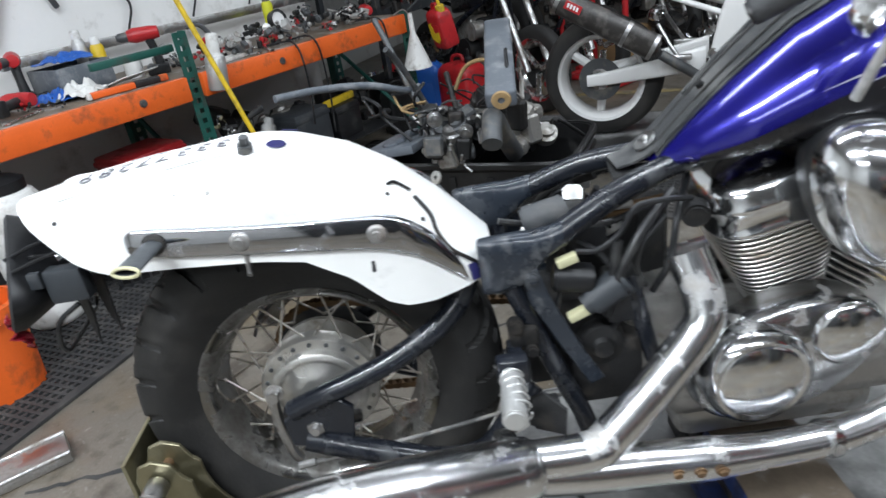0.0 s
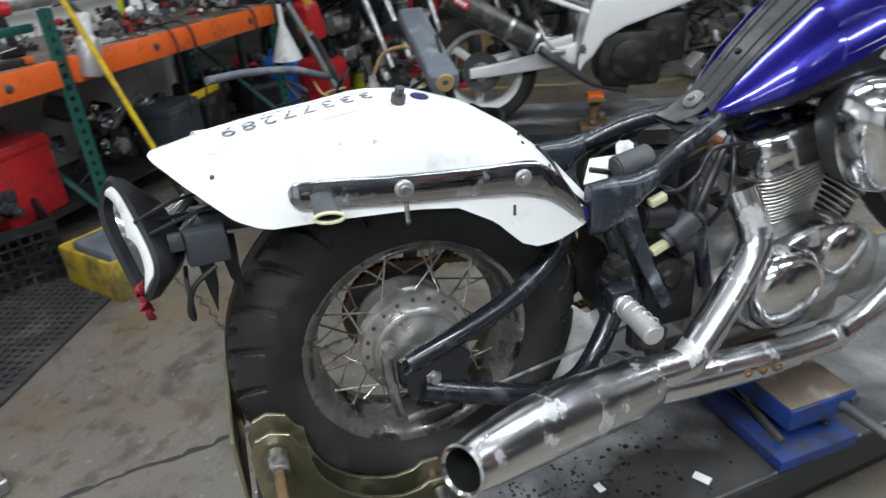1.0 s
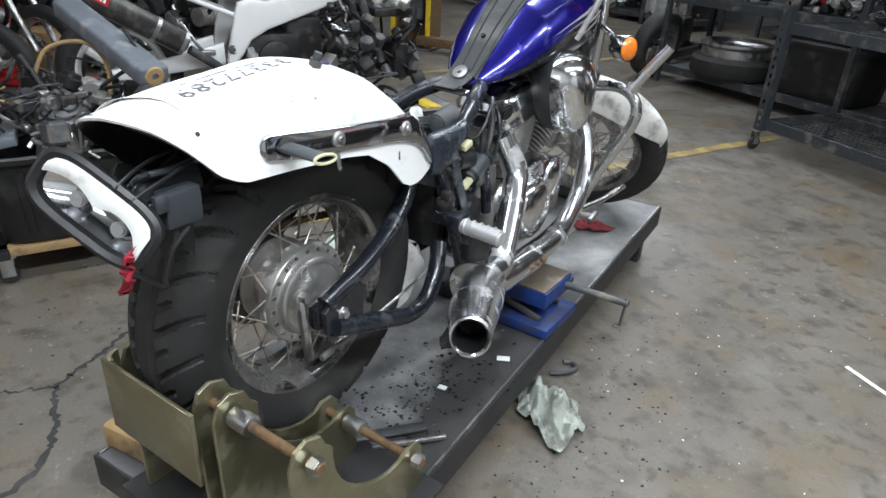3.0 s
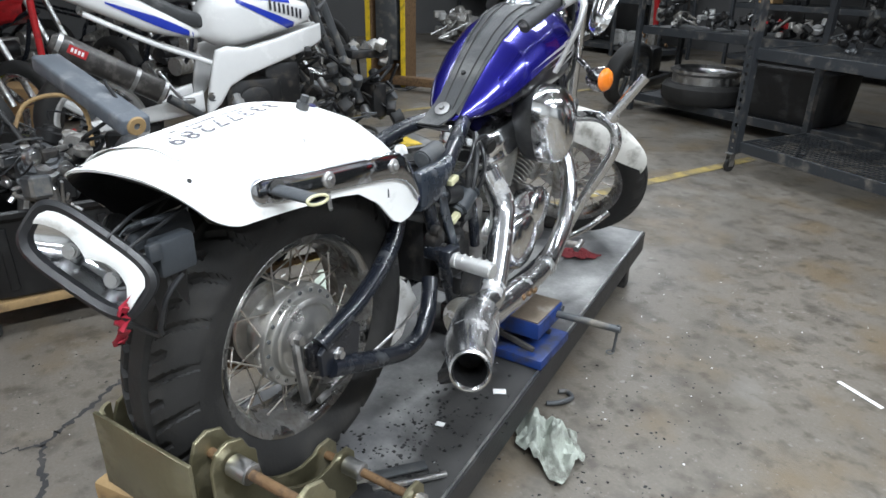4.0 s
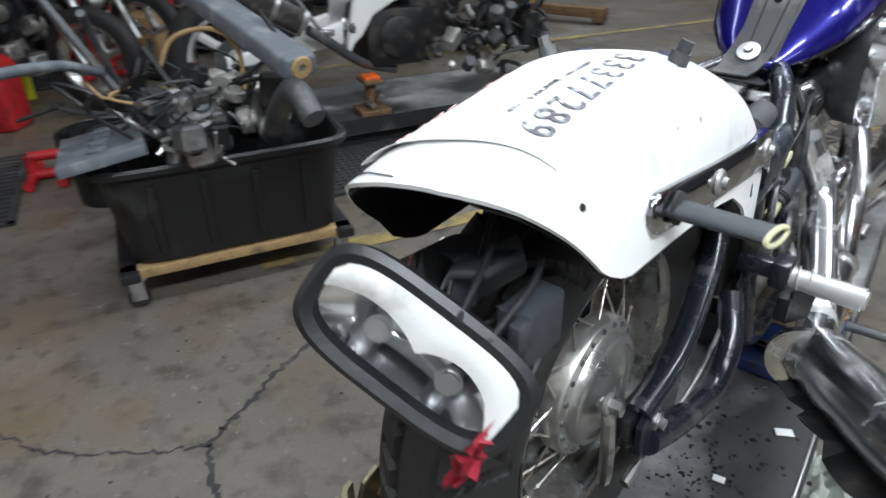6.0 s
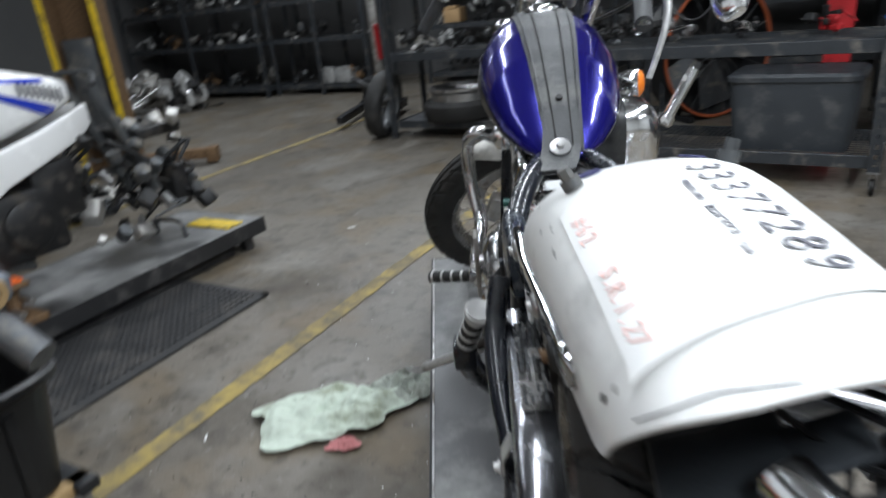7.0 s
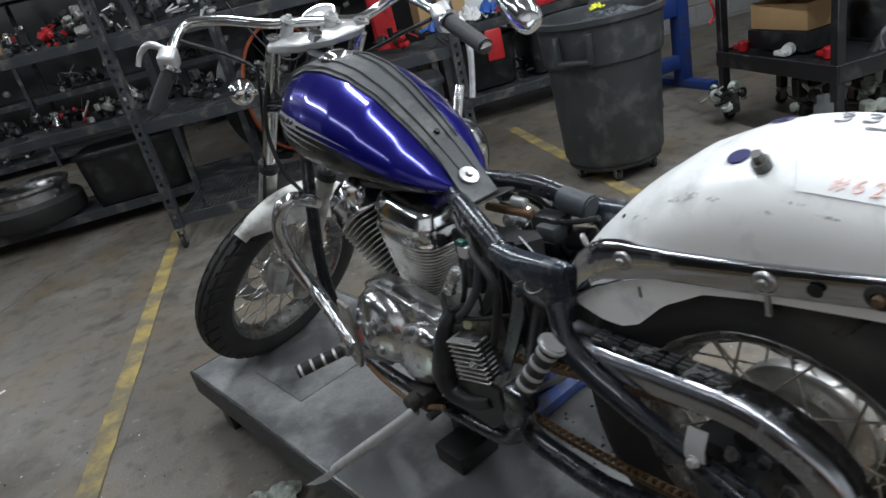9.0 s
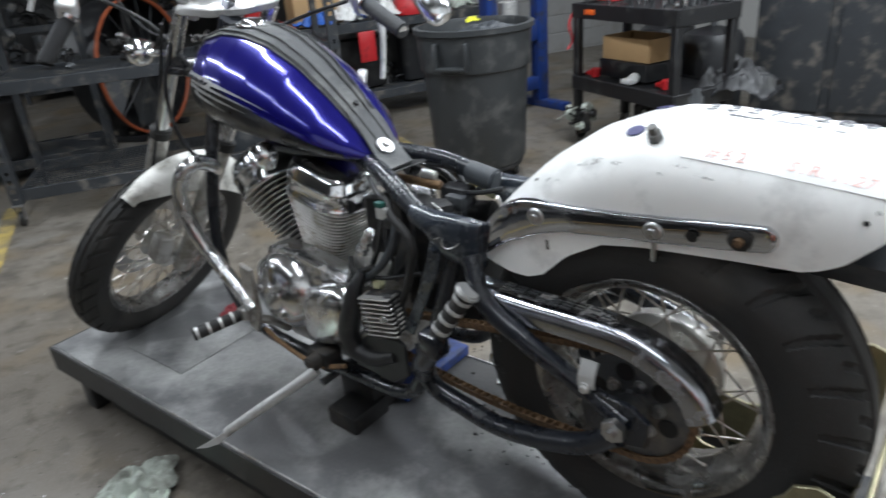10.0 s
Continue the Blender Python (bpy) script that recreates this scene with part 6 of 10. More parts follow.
for off, big in ((0.0, 1.0), (0.17, 1.05)):
    bm = B()
    f = Matrix((side, fwd, -down)).transposed().to_4x4()
    f.translation = mid + down * off
    plate(bm, ((-0.125, -0.02), (-0.11, -0.035), (-0.04, -0.062), (0.04, -0.062), (0.11, -0.035), (0.125, -0.02), (0.122, 0.022), (0.10, 0.032), (0.03, 0.012), (-0.03, 0.012), (-0.10, 0.032), (-0.122, 0.022)), 0.024, f, 0.004)
    tri = W("triple_clamp", bm, "silver" if off == 0 else "black_paint", "cast fork bridge")
    if off == 0:
        for p in (TOPL, TOPR):
            bm = B()
            cyl(bm, p - down * 0.022, p - down * 0.031, 0.020, n=20, bevel=0.003)
            cyl(bm, p - down * 0.030, p - down * 0.036, 0.010, n=6)
            W("fork_cap", bm, "steel", parent=tri)
        bm = B()
        cyl(bm, mid - fwd * 0.045 - down * 0.02, mid - fwd * 0.045 - down * 0.042, 0.018, n=6, bevel=0.002)
        W("stem_nut", bm, "chrome", parent=tri)
BAR = ((-0.318, 1.405, 1.152), (-0.285, 1.386, 1.196), (-0.250, 1.366, 1.243), (-0.218, 1.385, 1.290), (-0.160, 1.405, 1.330), (-0.090, 1.345, 1.318), (-0.02, 1.262, 1.288), (0.030, 1.222, 1.277), (0.100, 1.170, 1.262), (0.165, 1.135, 1.248), (0.225, 1.115, 1.262), (0.262, 1.070, 1.280), (0.245, 0.985, 1.262), (0.215, 0.885, 1.235), (0.190, 0.810, 1.212), (0.176, 0.74, 1.186), (0.165, 0.684, 1.158))
bm = B()
tube(bm, BAR, 0.0125, 14, 5)
bars = W("handlebar", bm, "chrome", "wide chrome pull-back handlebar")
for a, b in ((BAR[0], BAR[2]), (BAR[16], BAR[14])):
    a, b = Vector(a), Vector(b)
    bm = B()
    cyl(bm, a, b, 0.0175, 0.0185, n=20, bevel=0.003)
    grip = W("hand_grip", bm, "grip", "worn black rubber grip", parent=bars)
    bm = B()
    cyl(bm, b, b + (b - a).normalized() * 0.010, 0.026, n=20, bevel=0.003)
    W("grip_flange", bm, "chrome", parent=bars)
for p in ((0.018, 1.228, 1.27), (0.103, 1.165, 1.255)):
    p = Vector(p)
    bm = B()
    cyl(bm, p + down * 0.075, p - down * 0.012, 0.0165, n=18, bevel=0.003)
    cyl(bm, p - down * 0.010, p - down * 0.022, 0.020, n=18, bevel=0.004)
    hexbolt(bm, p - down * 0.022, -down, 0.007)
    W("handlebar_riser", bm, "silver", "round cast riser", parent=bars)
for p, d, s in (((-0.245, 1.37, 1.262), (-0.05, 0.02, 0.06), 1), ((0.200, 0.845, 1.224), (0.05, -0.06, 0.03), -1)):
    p = Vector(p)
    bm = B()
    box(bm, (0.044, 0.058, 0.050), (0, 0, 0), 0.011, m=Matrix.Translation(p) @ pose(0, 0, 0, 25, 10 * s, -35), seg=3)
    sw = W("switch_housing", bm, "silver", "cast switch and lever housing", parent=bars)
bm = B()
tube(bm, ((-0.235, 1.395, 1.285), (-0.262, 1.42, 1.305), (-0.285, 1.44, 1.290), (-0.30, 1.445, 1.262)), (0.009, 0.009, 0.007, 0.006), 10)
W("clutch_lever", bm, "silver", "bent clutch lever", parent=bars)
bm = B()
tube(bm, ((0.225, 0.865, 1.222), (0.250, 0.850, 1.205), (0.246, 0.830, 1.150), (0.225, 0.815, 1.090), (0.205, 0.806, 1.040)), (0.010, 0.010, 0.008, 0.007, 0.007), 10)
W("brake_lever", bm, "silver", "silver brake lever hanging down", parent=bars)
bm = B()
tube(bm, ((0.215, 0.86, 1.24), (0.245, 0.845, 1.262), (0.285, 0.815, 1.262), (0.312, 0.795, 1.245)), 0.006, 10)
W("mirror_stem", bm, "chrome", parent=bars)
mm = look((0.345, 0.752, 1.20), (0.345 - 0.55, 0.752 - 0.45, 1.20 + 0.35)) @ pose(0, 0, 0, 0, 0, 60)
rows = [[mm @ Vector((px * w, py * w, d)) for px, py in rounded(0.062, 0.036, 0.7, 32)] for d, w in ((-0.003, 0.95), (0.002, 1.0), (-0.010, 1.0), (-0.022, 0.85), (-0.030, 0.5), (-0.032, 0.02))]
W("mirror", sheet(B(), rows, 0, closed=True), "chrome", "chrome teardrop mirror", parent=bars, smooth=60)
bm = B()
sp = Matrix.Translation((0.132, 1.262, 1.262)) @ pose(0, 0, 0, 25, 0, -48)
lathe(bm, ((0, -0.05), (0.030, -0.048), (0.046, -0.02), (0.049, 0.012), (0.047, 0.018), (0.043, 0.018), (0.042, 0.012)), 40, sp)
speedo = W("speedometer", bm, "chrome", "round chrome speedometer", smooth=50)
bm = B()
lathe(bm, ((0, 0.0125), (0.042, 0.0125)), 40, sp)
W("speedometer_face", bm, "paper", "pale dial face", parent=speedo)
bm = B()
lathe(bm, ((0, 0.016), (0.030, 0.0155), (0.042, 0.0135)), 40, sp)
W("speedometer_glass", bm, "lens", parent=speedo)
# front turn signals
for c, d, lamp in (((-0.072, 1.428, 1.130), (0.30, 0.90, 0.05), False), ((0.228, 1.088, 0.990), (0.80, -0.25, 0.02), True)):
    c, d = Vector(c), Vector(d).normalized()
    bm = B()
    q2 = Matrix.Translation(c) @ d.to_track_quat("Z", "Y").to_matrix().to_4x4()
    lathe(bm, ((0, -0.042), (0.018, -0.040), (0.029, -0.028), (0.036, -0.008), (0.037, 0.012), (0.036, 0.020), (0.033, 0.020)), 32, q2)
    sig = W("turn_signal", bm, "chrome", "chrome turn signal", smooth=60)
    bm = B()
    lathe(bm, ((0, 0.034), (0.018, 0.032), (0.030, 0.026), (0.0345, 0.018)), 32, q2)
    W("signal_lens", bm, "amber", "orange lens", parent=sig)
    bm = B()
    near = TOPL.lerp(BOTL, 0.16) if c.x < 0 else TOPR.lerp(BOTR, 0.26)
    tube(bm, (c - d * 0.03, c.lerp(near, 0.5), near), 0.009, 10)
    W("signal_stem", bm, "chrome", parent=sig)
# front fender: loose, pushed to the side of the wheel
rows = []
e1 = AX
e2 = (down - AX * down.dot(AX)).normalized() * -1
e3 = e1.cross(e2).normalized()
e3 = e3 if e3.x > 0 else -e3
for i in range(33):
    ease = max(0.12, math.sin(math.pi * min(1.0, max(0.0, i / 32)))) ** 0.5
    row = []
    for j in range(15):
        w = (j / 7 - 1)
        a = radians(-37 + (83 + 26 * (w + 1) / 2) * i / 32)
        r = 0.354 - (0.070 + (0.045 * i / 32 if w > 0 else 0.0)) * abs(w) ** 2.4 * ease
        p = FW + AX * (0.070 * ease * w + 0.018) + (e2 * math.cos(a) + e3 * math.sin(a)) * r
        row.append(p)
    rows.append(row)
W("front_fender", sheet(B(), rows, 0.004), "primer", "dirty white front fender", smooth=60)
for s, n in ((1, 0), (-1, 1)):
    bm = B()
    if s < 0:
        pts = ((-0.085, 1.165, 0.845), (-0.12, 1.120, 0.872), (-0.165, 1.102, 0.896), (-0.198, 1.115, 0.880), (-0.208, 1.145, 0.815), (-0.200, 1.135, 0.72), (-0.185, 1.095, 0.645), (-0.20, 0.99, 0.595), (-0.205, 0.93, 0.555))
    else:
        pts = ((0.09, 1.135, 0.845), (0.17, 1.125, 0.868), (0.235, 1.115, 0.872), (0.280, 1.110, 0.845), (0.290, 1.110, 0.795), (0.268, 1.105, 0.73), (0.215, 1.09, 0.62), (0.180, 1.08, 0.53), (0.165, 1.08, 0.48))
    tube(bm, pts, 0.0165 if s > 0 else 0.0185, 14)
    W("crash_bar", bm, "chrome_worn", "bent chrome crash bar")
bm = B()
tube(bm, ((0.165, 1.09, 0.47), (0.20, 1.20, 0.48), (0.225, 1.32, 0.50)), 0.010, 10)
W("brake_pedal_arm", bm, "chrome_worn", "bare pedal arm")
bm = B()
cyl(bm, (0.30, 1.02, 0.905), (0.372, 1.048, 1.016), 0.0145, n=18)
cyl(bm, (0.292, 1.017, 0.892), (0.306, 1.022, 0.914), 0.021, n=18, bevel=0.004)
W("highway_peg", bm, "chrome_worn", "bare tube with an open end")
for pts, r in ((((0.07, 1.20, 1.10), (0.10, 1.20, 1.0), (0.06, 1.15, 0.92), (0.03, 1.05, 0.93)), 0.006), (((-0.03, 1.30, 1.18), (-0.075, 1.33, 1.05), (-0.07, 1.34, 0.92), (-0.04, 1.30, 0.82)), 0.006), (((-0.20, 1.39, 1.30), (-0.05, 1.38, 1.20), (-0.03, 1.28, 1.10), (-0.02, 1.20, 1.02)), 0.005), (((0.21, 0.90, 1.22), (0.22, 1.10, 1.18), (0.12, 1.25, 1.12), (0.02, 1.20, 1.02)), 0.005), (((-0.05, 1.32, 1.20), (-0.055, 1.42, 1.0), (-0.09, 1.50, 0.80)), 0.005)):
    bm = B()
    tube(bm, pts, r, 8)
    W("control_cable", bm, "plastic", "black control cable")
bm = B()
box(bm, (0.05, 0.06, 0.09), (0, 0, 0), 0.012, m=Matrix.Translation(FW + AX * 0.075 + e3 * -0.10 + e2 * 0.09) @ pose(0, 0, 0, 20, 20, 0))
W("brake_caliper", bm, "cast", "dirty brake caliper")

# ---- on and round the lift ----
vise = thing("wheel_vise", (0, -0.15, 0.232), "olive zinc-plated wheel vise clamping the rear tyre", "wheel vise")


def scallop(x, thick, name="clamp_plate"):
    """A side plate with two lugs and a hollow between them."""
    pts = [(-0.315, 0.236), (-0.322, 0.545), (-0.310, 0.575), (-0.285, 0.584), (-0.255, 0.572), (-0.243, 0.545)]
    for k in range(9):
        a = radians(176 + 82 * k / 8)
        pts.append((-0.045 + 0.185 * math.cos(a), 0.520 + 0.165 * math.sin(a)))
    pts += [(-0.048, 0.362), (-0.030, 0.374), (0.002, 0.372), (0.020, 0.350), (0.024, 0.236)]
    bm = B()
    plate(bm, pts, thick, Matrix(((0, 0, 1, x - thick / 2), (1, 0, 0, 0), (0, 1, 0, 0), (0, 0, 0, 1))), 0.0015)
    part(name, bm, "zinc", vise, world=True, smooth=30)


for x in (0.098, 0.148, 0.325, -0.108):
    scallop(x, 0.008)
bm = B()
box(bm, (0.255, 0.008, 0.155), (0.005, -0.345, 0.492), 0.002)
rows = []
for k in range(7):
    a = math.pi / 2 * k / 6
    rows.append([(-0.098 - 0.030 * math.sin(a), -0.315 - 0.030 * math.cos(a), z) for z in (0.415, 0.57)])
sheet(bm, rows, 0.007)
part("rear_plate", bm, "zinc", vise, world=True, smooth=40)
bm = B()
box(bm, (0.52, 0.40, 0.010), (0.11, -0.15, 0.238), 0.002)
part("base_plate", bm, "plat_side", vise, world=True)
for y, z in ((-0.283, 0.540), (-0.012, 0.340)):
    bm = B()
    cyl(bm, (-0.12, y, z), (0.355, y, z), 0.009, n=12)
    rod = part("threaded_rod", bm, "rust", vise, world=True)
    for x0, x1, r in ((0.155, 0.200, 0.019), (-0.125, -0.112, 0.018), (0.333, 0.352, 0.016)):
        bm = B()
        cyl(bm, (x0, y, z), (x1, y, z), r, n=20 if x0 == 0.155 else 6, bevel=0.002)
        part("collar", bm, "steel", rod, "bright steel collar", world=True)
bm = B()
for p in ((0.36, -0.26, 0.30), (0.36, -0.12, 0.275)):
    cyl(bm, p, (p[0] + 0.035, p[1], p[2]), 0.014, n=14, bevel=0.004)
part("clamp_knob", bm, "zinc", vise, world=True)

jack = thing("scissor_jack", (0.04, 0.76, 0.232), "small blue scissor jack under the engine", "jack")
bm = B()
box(bm, (0.27, 0.20, 0.030), (0.155, 0.77, 0.250), 0.003)
part("jack_base", bm, "blue_jack", jack, "worn blue paint", world=True)
bm = B()
box(bm, (0.25, 0.17, 0.050), (0.135, 0.79, 0.333), 0.003)
part("jack_head", bm, "blue_jack", jack, "worn blue paint", world=True)
bm = B()
box(bm, (0.24, 0.165, 0.004), (0.135, 0.79, 0.3605), 0.001)
part("bare_top", bm, "worn_top", jack, "paint worn to brown steel", world=True)
for s in (-1, 1):
    for f in (-1, 1):
        bm = B()
        box(bm, (0.16, 0.012, 0.018), (0, 0, 0), 0.003, m=Matrix.Translation((0.12 + s * 0.05, 0.77 + f * 0.06, 0.288)) @ pose(0, 0, 0, 0, 14 * s, 0))
        part("scissor_arm", bm, "plat_side", jack, world=True)
bm = B()
box(bm, (0.10, 0.12, 0.10), (-0.02, 0.76, 0.285), 0.008)
box(bm, (0.12, 0.10, 0.05), (-0.09, 0.74, 0.258), 0.006)
part("jack_frame", bm, "engine_dark", jack, "greasy black frame", world=True)
bm = B()
cyl(bm, (-0.12, 0.83, 0.325), (0.452, 0.845, 0.338), 0.011, n=14)
screw = part("jack_screw", bm, "dark_steel", jack, "greasy steel screw", world=True)
bm = B()
cyl(bm, (0.445, 0.845, 0.352), (0.440, 0.842, 0.262), 0.0042, n=8)
tube(bm, [(0.432 + 0.010 * math.cos(a), 0.835 + 0.010 * math.sin(a), 0.262) for a in (2 * math.pi * k / 10 for k in range(11))], 0.0022, 6, 1)
part("turning_bar", bm, "dark_steel", screw, world=True)
bm = B()
cyl(bm, (0.25, 0.872, 0.335), (0.264, 0.872, 0.335), 0.013, n=6)
part("screw_nut", bm, "dark_steel", screw, world=True)


def rag(name, c, sx, sy, turn, high, material, label, seed, frill=0.25):
    """A crumpled cloth: folds over an uneven outline."""
    random.seed(seed)
    rows = []
    n = 60
    ph = [random.uniform(0, 6.3) for _ in range(8)]
    for i in range(n):
        row = []
        for j in range(n):
            u, v = i / (n - 1) * 2 - 1, j / (n - 1) * 2 - 1
            a = math.atan2(v, u)
            edge = 1 + frill * (0.5 * math.sin(3 * a + ph[0]) + 0.35 * math.sin(5 * a + ph[1]) + 0.2 * math.sin(9 * a + ph[2]))
            k = max(abs(u), abs(v)) / max(1e-6, math.hypot(u, v)) if (u or v) else 1
            x, y = u * k * edge, v * k * edge
            fold = noise.noise((x * 2.2 + seed, y * 2.2, 0.3)) + 0.6 * noise.noise((x * 5 + seed, y * 5, 1.3)) + 0.35 * math.sin(x * 7 + 3 * noise.noise((x * 2, y * 2, seed)))
            fold += 0.9 * (0.30 - abs(noise.noise((x * 3.1 + 2 * seed, y * 3.1, 4.7)))) + 0.5 * (0.25 - abs(noise.noise((x * 7.3, y * 7.3 + seed, 8.1))))
            r2 = min(1, x * x + y * y)
            z = 0.006 + high * max(0.05, (0.55 + 0.5 * fold)) * (1 - 0.75 * r2)
            row.append((x * sx / 2, y * sy / 2, z))
        rows.append(row)
    bm = sheet(B(), rows, 0.002)
    return solid(name, bm, material, label, "rag", "shop rags", smooth=75, m=pose(c[0], c[1], c[2] if len(c) > 2 else 0.0, 0, 0, turn))


rag("shop_rag", (0.345, 0.640), 0.26, 0.17, -38, 0.115, "cloth", "crumpled grey-green rag on the concrete", 11)
rag("shop_rag", (-0.735, 1.13), 0.50, 0.30, 12, 0.085, "cloth_green", "pale green rag spread on the concrete", 4)
rag("shop_rag", (-0.50, 1.255), 0.26, 0.20, 20, 0.07, "cloth", "dirty olive rag beside the lift", 7)
rag("shop_rag", (-0.655, 0.975), 0.10, 0.07, 0, 0.02, "cloth_pink", "torn pink rag under the green one", 9)
rag("shop_rag", (-4.05, -0.05), 0.22, 0.16, 0, 0.05, "cloth", "white rag lying on the mat", 5)


def litter(name, p, size, turn, material, label, category):
    bm = B()
    box(bm, size, (0, 0, size[2] / 2), min(size) * 0.2)
    return solid(name, bm, material, label, category, m=pose(p[0], p[1], p[2], 0, 0, turn))


litter("paper_strip", (1.10, 1.46, 0.001), (0.16, 0.016, 0.002), -35, "paper", "white paper strip on the floor", "litter")
litter("paper_scrap", (-1.0, 3.05, 0.001), (0.045, 0.014, 0.003), 20, "paper", "white paper scrap on the floor", "litter")
litter("cigarette_end", (-1.12, 1.05, 0.001), (0.006, 0.03, 0.006), 10, "paper", "white cigarette end on the floor", "litter")
litter("flat_bar", (0.165, 0.085, 0.238), (0.028, 0.22, 0.006), -38, "dark_steel", "oily flat bar lying on the lift", "tool")
litter("steel_punch", (0.235, 0.105, 0.238), (0.012, 0.17, 0.010), -40, "steel", "steel punch lying on the lift", "tool")
litter("pad_chip", (0.238, 0.521, 0.2335), (0.035, 0.02, 0.003), 30, "paper", "white chip on the lift", "litter")
litter("pad_chip", (0.178, 0.317, 0.2335), (0.022, 0.015, 0.003), 10, "paper", "white chip on the lift", "litter")
litter("metal_plate", (-0.17, -0.215, 0.238), (0.11, 0.035, 0.004), 20, "steel", "small drilled steel plate on the lift", "plate")
litter("wood_block", (-0.235, -0.245, 0.232), (0.13, 0.10, 0.06), 8, "wood", "dark oily wood block at the end of the lift", "wood block")
bm = B()
tube(bm, ((0.255, 0.83, 0.012), (0.29, 0.855, 0.014), (0.312, 0.90, 0.013), (0.285, 0.925, 0.012), (0.262, 0.91, 0.012)), 0.008, 8)
solid("hook", bm, "dark_steel", "rusty steel hook on the floor by the lift", "hook")
bm = B()
tube(bm, ((0.28, 0.03, 0.02), (0.31, 0.0, 0.016), (0.36, -0.03, 0.014)), 0.012, 8)
solid("pedal_rubber", bm, "rubber", "black pedal rubber on the floor", "rubber part")
rows = []
for i in range(9):
    u = i / 8
    low, high = Vector((0.046, 0.268, 0.425)).lerp(Vector((0.040, 0.398, 0.462)), u), Vector((0.056, 0.290, 0.617)).lerp(Vector((0.046, 0.380, 0.568)), u)
    rows.append([low.lerp(high, j / 8) + Vector((0.010 * math.sin(5 * u + 0.7 * j), 0.004 * math.sin(1.9 * j), 0.006 * math.sin(7 * u))) for j in range(9)])
W("torn_sheet", sheet(B(), rows, 0.002), "white_plastic", "torn white plastic sheet stuck in the frame")
# red wheel stop and hatch plate at the front of the deck
rag("shop_rag", (0.07, 1.50, 0.232), 0.15, 0.10, 20, 0.030, "cloth_red", "dark red rag lying on the lift", 41)
litter("hatch_plate", (-0.115, 1.51, 0.2305), (0.29, 0.33, 0.003), 3, "plat", "thin steel hatch plate lying on the lift", "plate")

# ---- tote of parts on a dolly ----


def caster(e, x, y, z0, r=0.035, name="caster"):
    bm = B()
    cyl(bm, (x - 0.012, y, r), (x + 0.012, y, r), r, n=20, bevel=0.004)
    w = part(name, bm, "rubber", e, "black caster wheel")
    bm = B()
    for s in (-1, 1):
        box(bm, (0.003, 0.045, z0 - r * 0.7), (x + s * 0.017, y, r * 0.8 + (z0 - r * 0.7) / 2), 0.001)
    box(bm, (0.06, 0.07, 0.005), (x, y, z0 - 0.002), 0.001)
    cyl(bm, (x - 0.02, y, r), (x + 0.02, y, r), 0.006, n=8)
    part("fork", bm, "steel", w)


TOTE = shop(-1.695, -0.265)  # centre of the tote
tote = thing("parts_tote", TOTE, "black plastic tote full of motorcycle parts", "tote")
rows = []
for z, gx, gy in ((0.15, 0.215, 0.335), (0.16, 0.225, 0.345), (0.45, 0.250, 0.385), (0.46, 0.262, 0.398), (0.485, 0.264, 0.400), (0.488, 0.250, 0.386), (0.44, 0.243, 0.376), (0.17, 0.215, 0.335)):
    rows.append([(a, b, z) for a, b in rounded(gx, gy, 0.28, 40)])
rows.append([(0, 0, 0.17)] * 40)
rows.insert(0, [(0, 0, 0.15)] * 40)
part("tub", sheet(B(), rows, 0, closed=True), "tote", tote, "black plastic tub", smooth=40)
rows = [[(a, b, z) for a, b in rounded(0.255 + o, 0.391 + o, 0.28, 40)] for z, o in ((0.462, 0.012), (0.470, 0.020), (0.486, 0.020), (0.494, 0.012), (0.492, 0.002), (0.468, 0.004))]
part("rim", sheet(B(), rows + rows[:1], 0, closed=True), "tote", tote, "rolled rim", smooth=40)
for s in (-1, 1):
    for k in range(4):
        bm = B()
        box(bm, (0.012, 0.030, 0.24), (0, 0, 0), 0.004, m=Matrix.Translation((s * 0.240, -0.24 + 0.16 * k, 0.31)) @ pose(0, 0, 0, 0, 5 * s, 0))
        part("rib", bm, "tote", tote)
    bm = B()
    box(bm, (0.18, 0.035, 0.030), (0, s * 0.405, 0.455), 0.008)
    part("handle", bm, "tote", tote)
dolly = thing("dolly", TOTE, "wooden dolly on casters under the tote", "dolly")
for s in (-1, 1):
    bm = B()
    box(bm, (0.05, 0.78, 0.035), (s * 0.20, 0, 0.127), 0.004)
    part("side_board", bm, "wood", dolly, "yellowish pine board")
    bm = B()
    box(bm, (0.50, 0.06, 0.035), (0, s * 0.36, 0.127), 0.004)
    part("end_board", bm, "plastic", dolly)
    for f in (-1, 1):
        caster(dolly, s * 0.20, f * 0.35, 0.11)
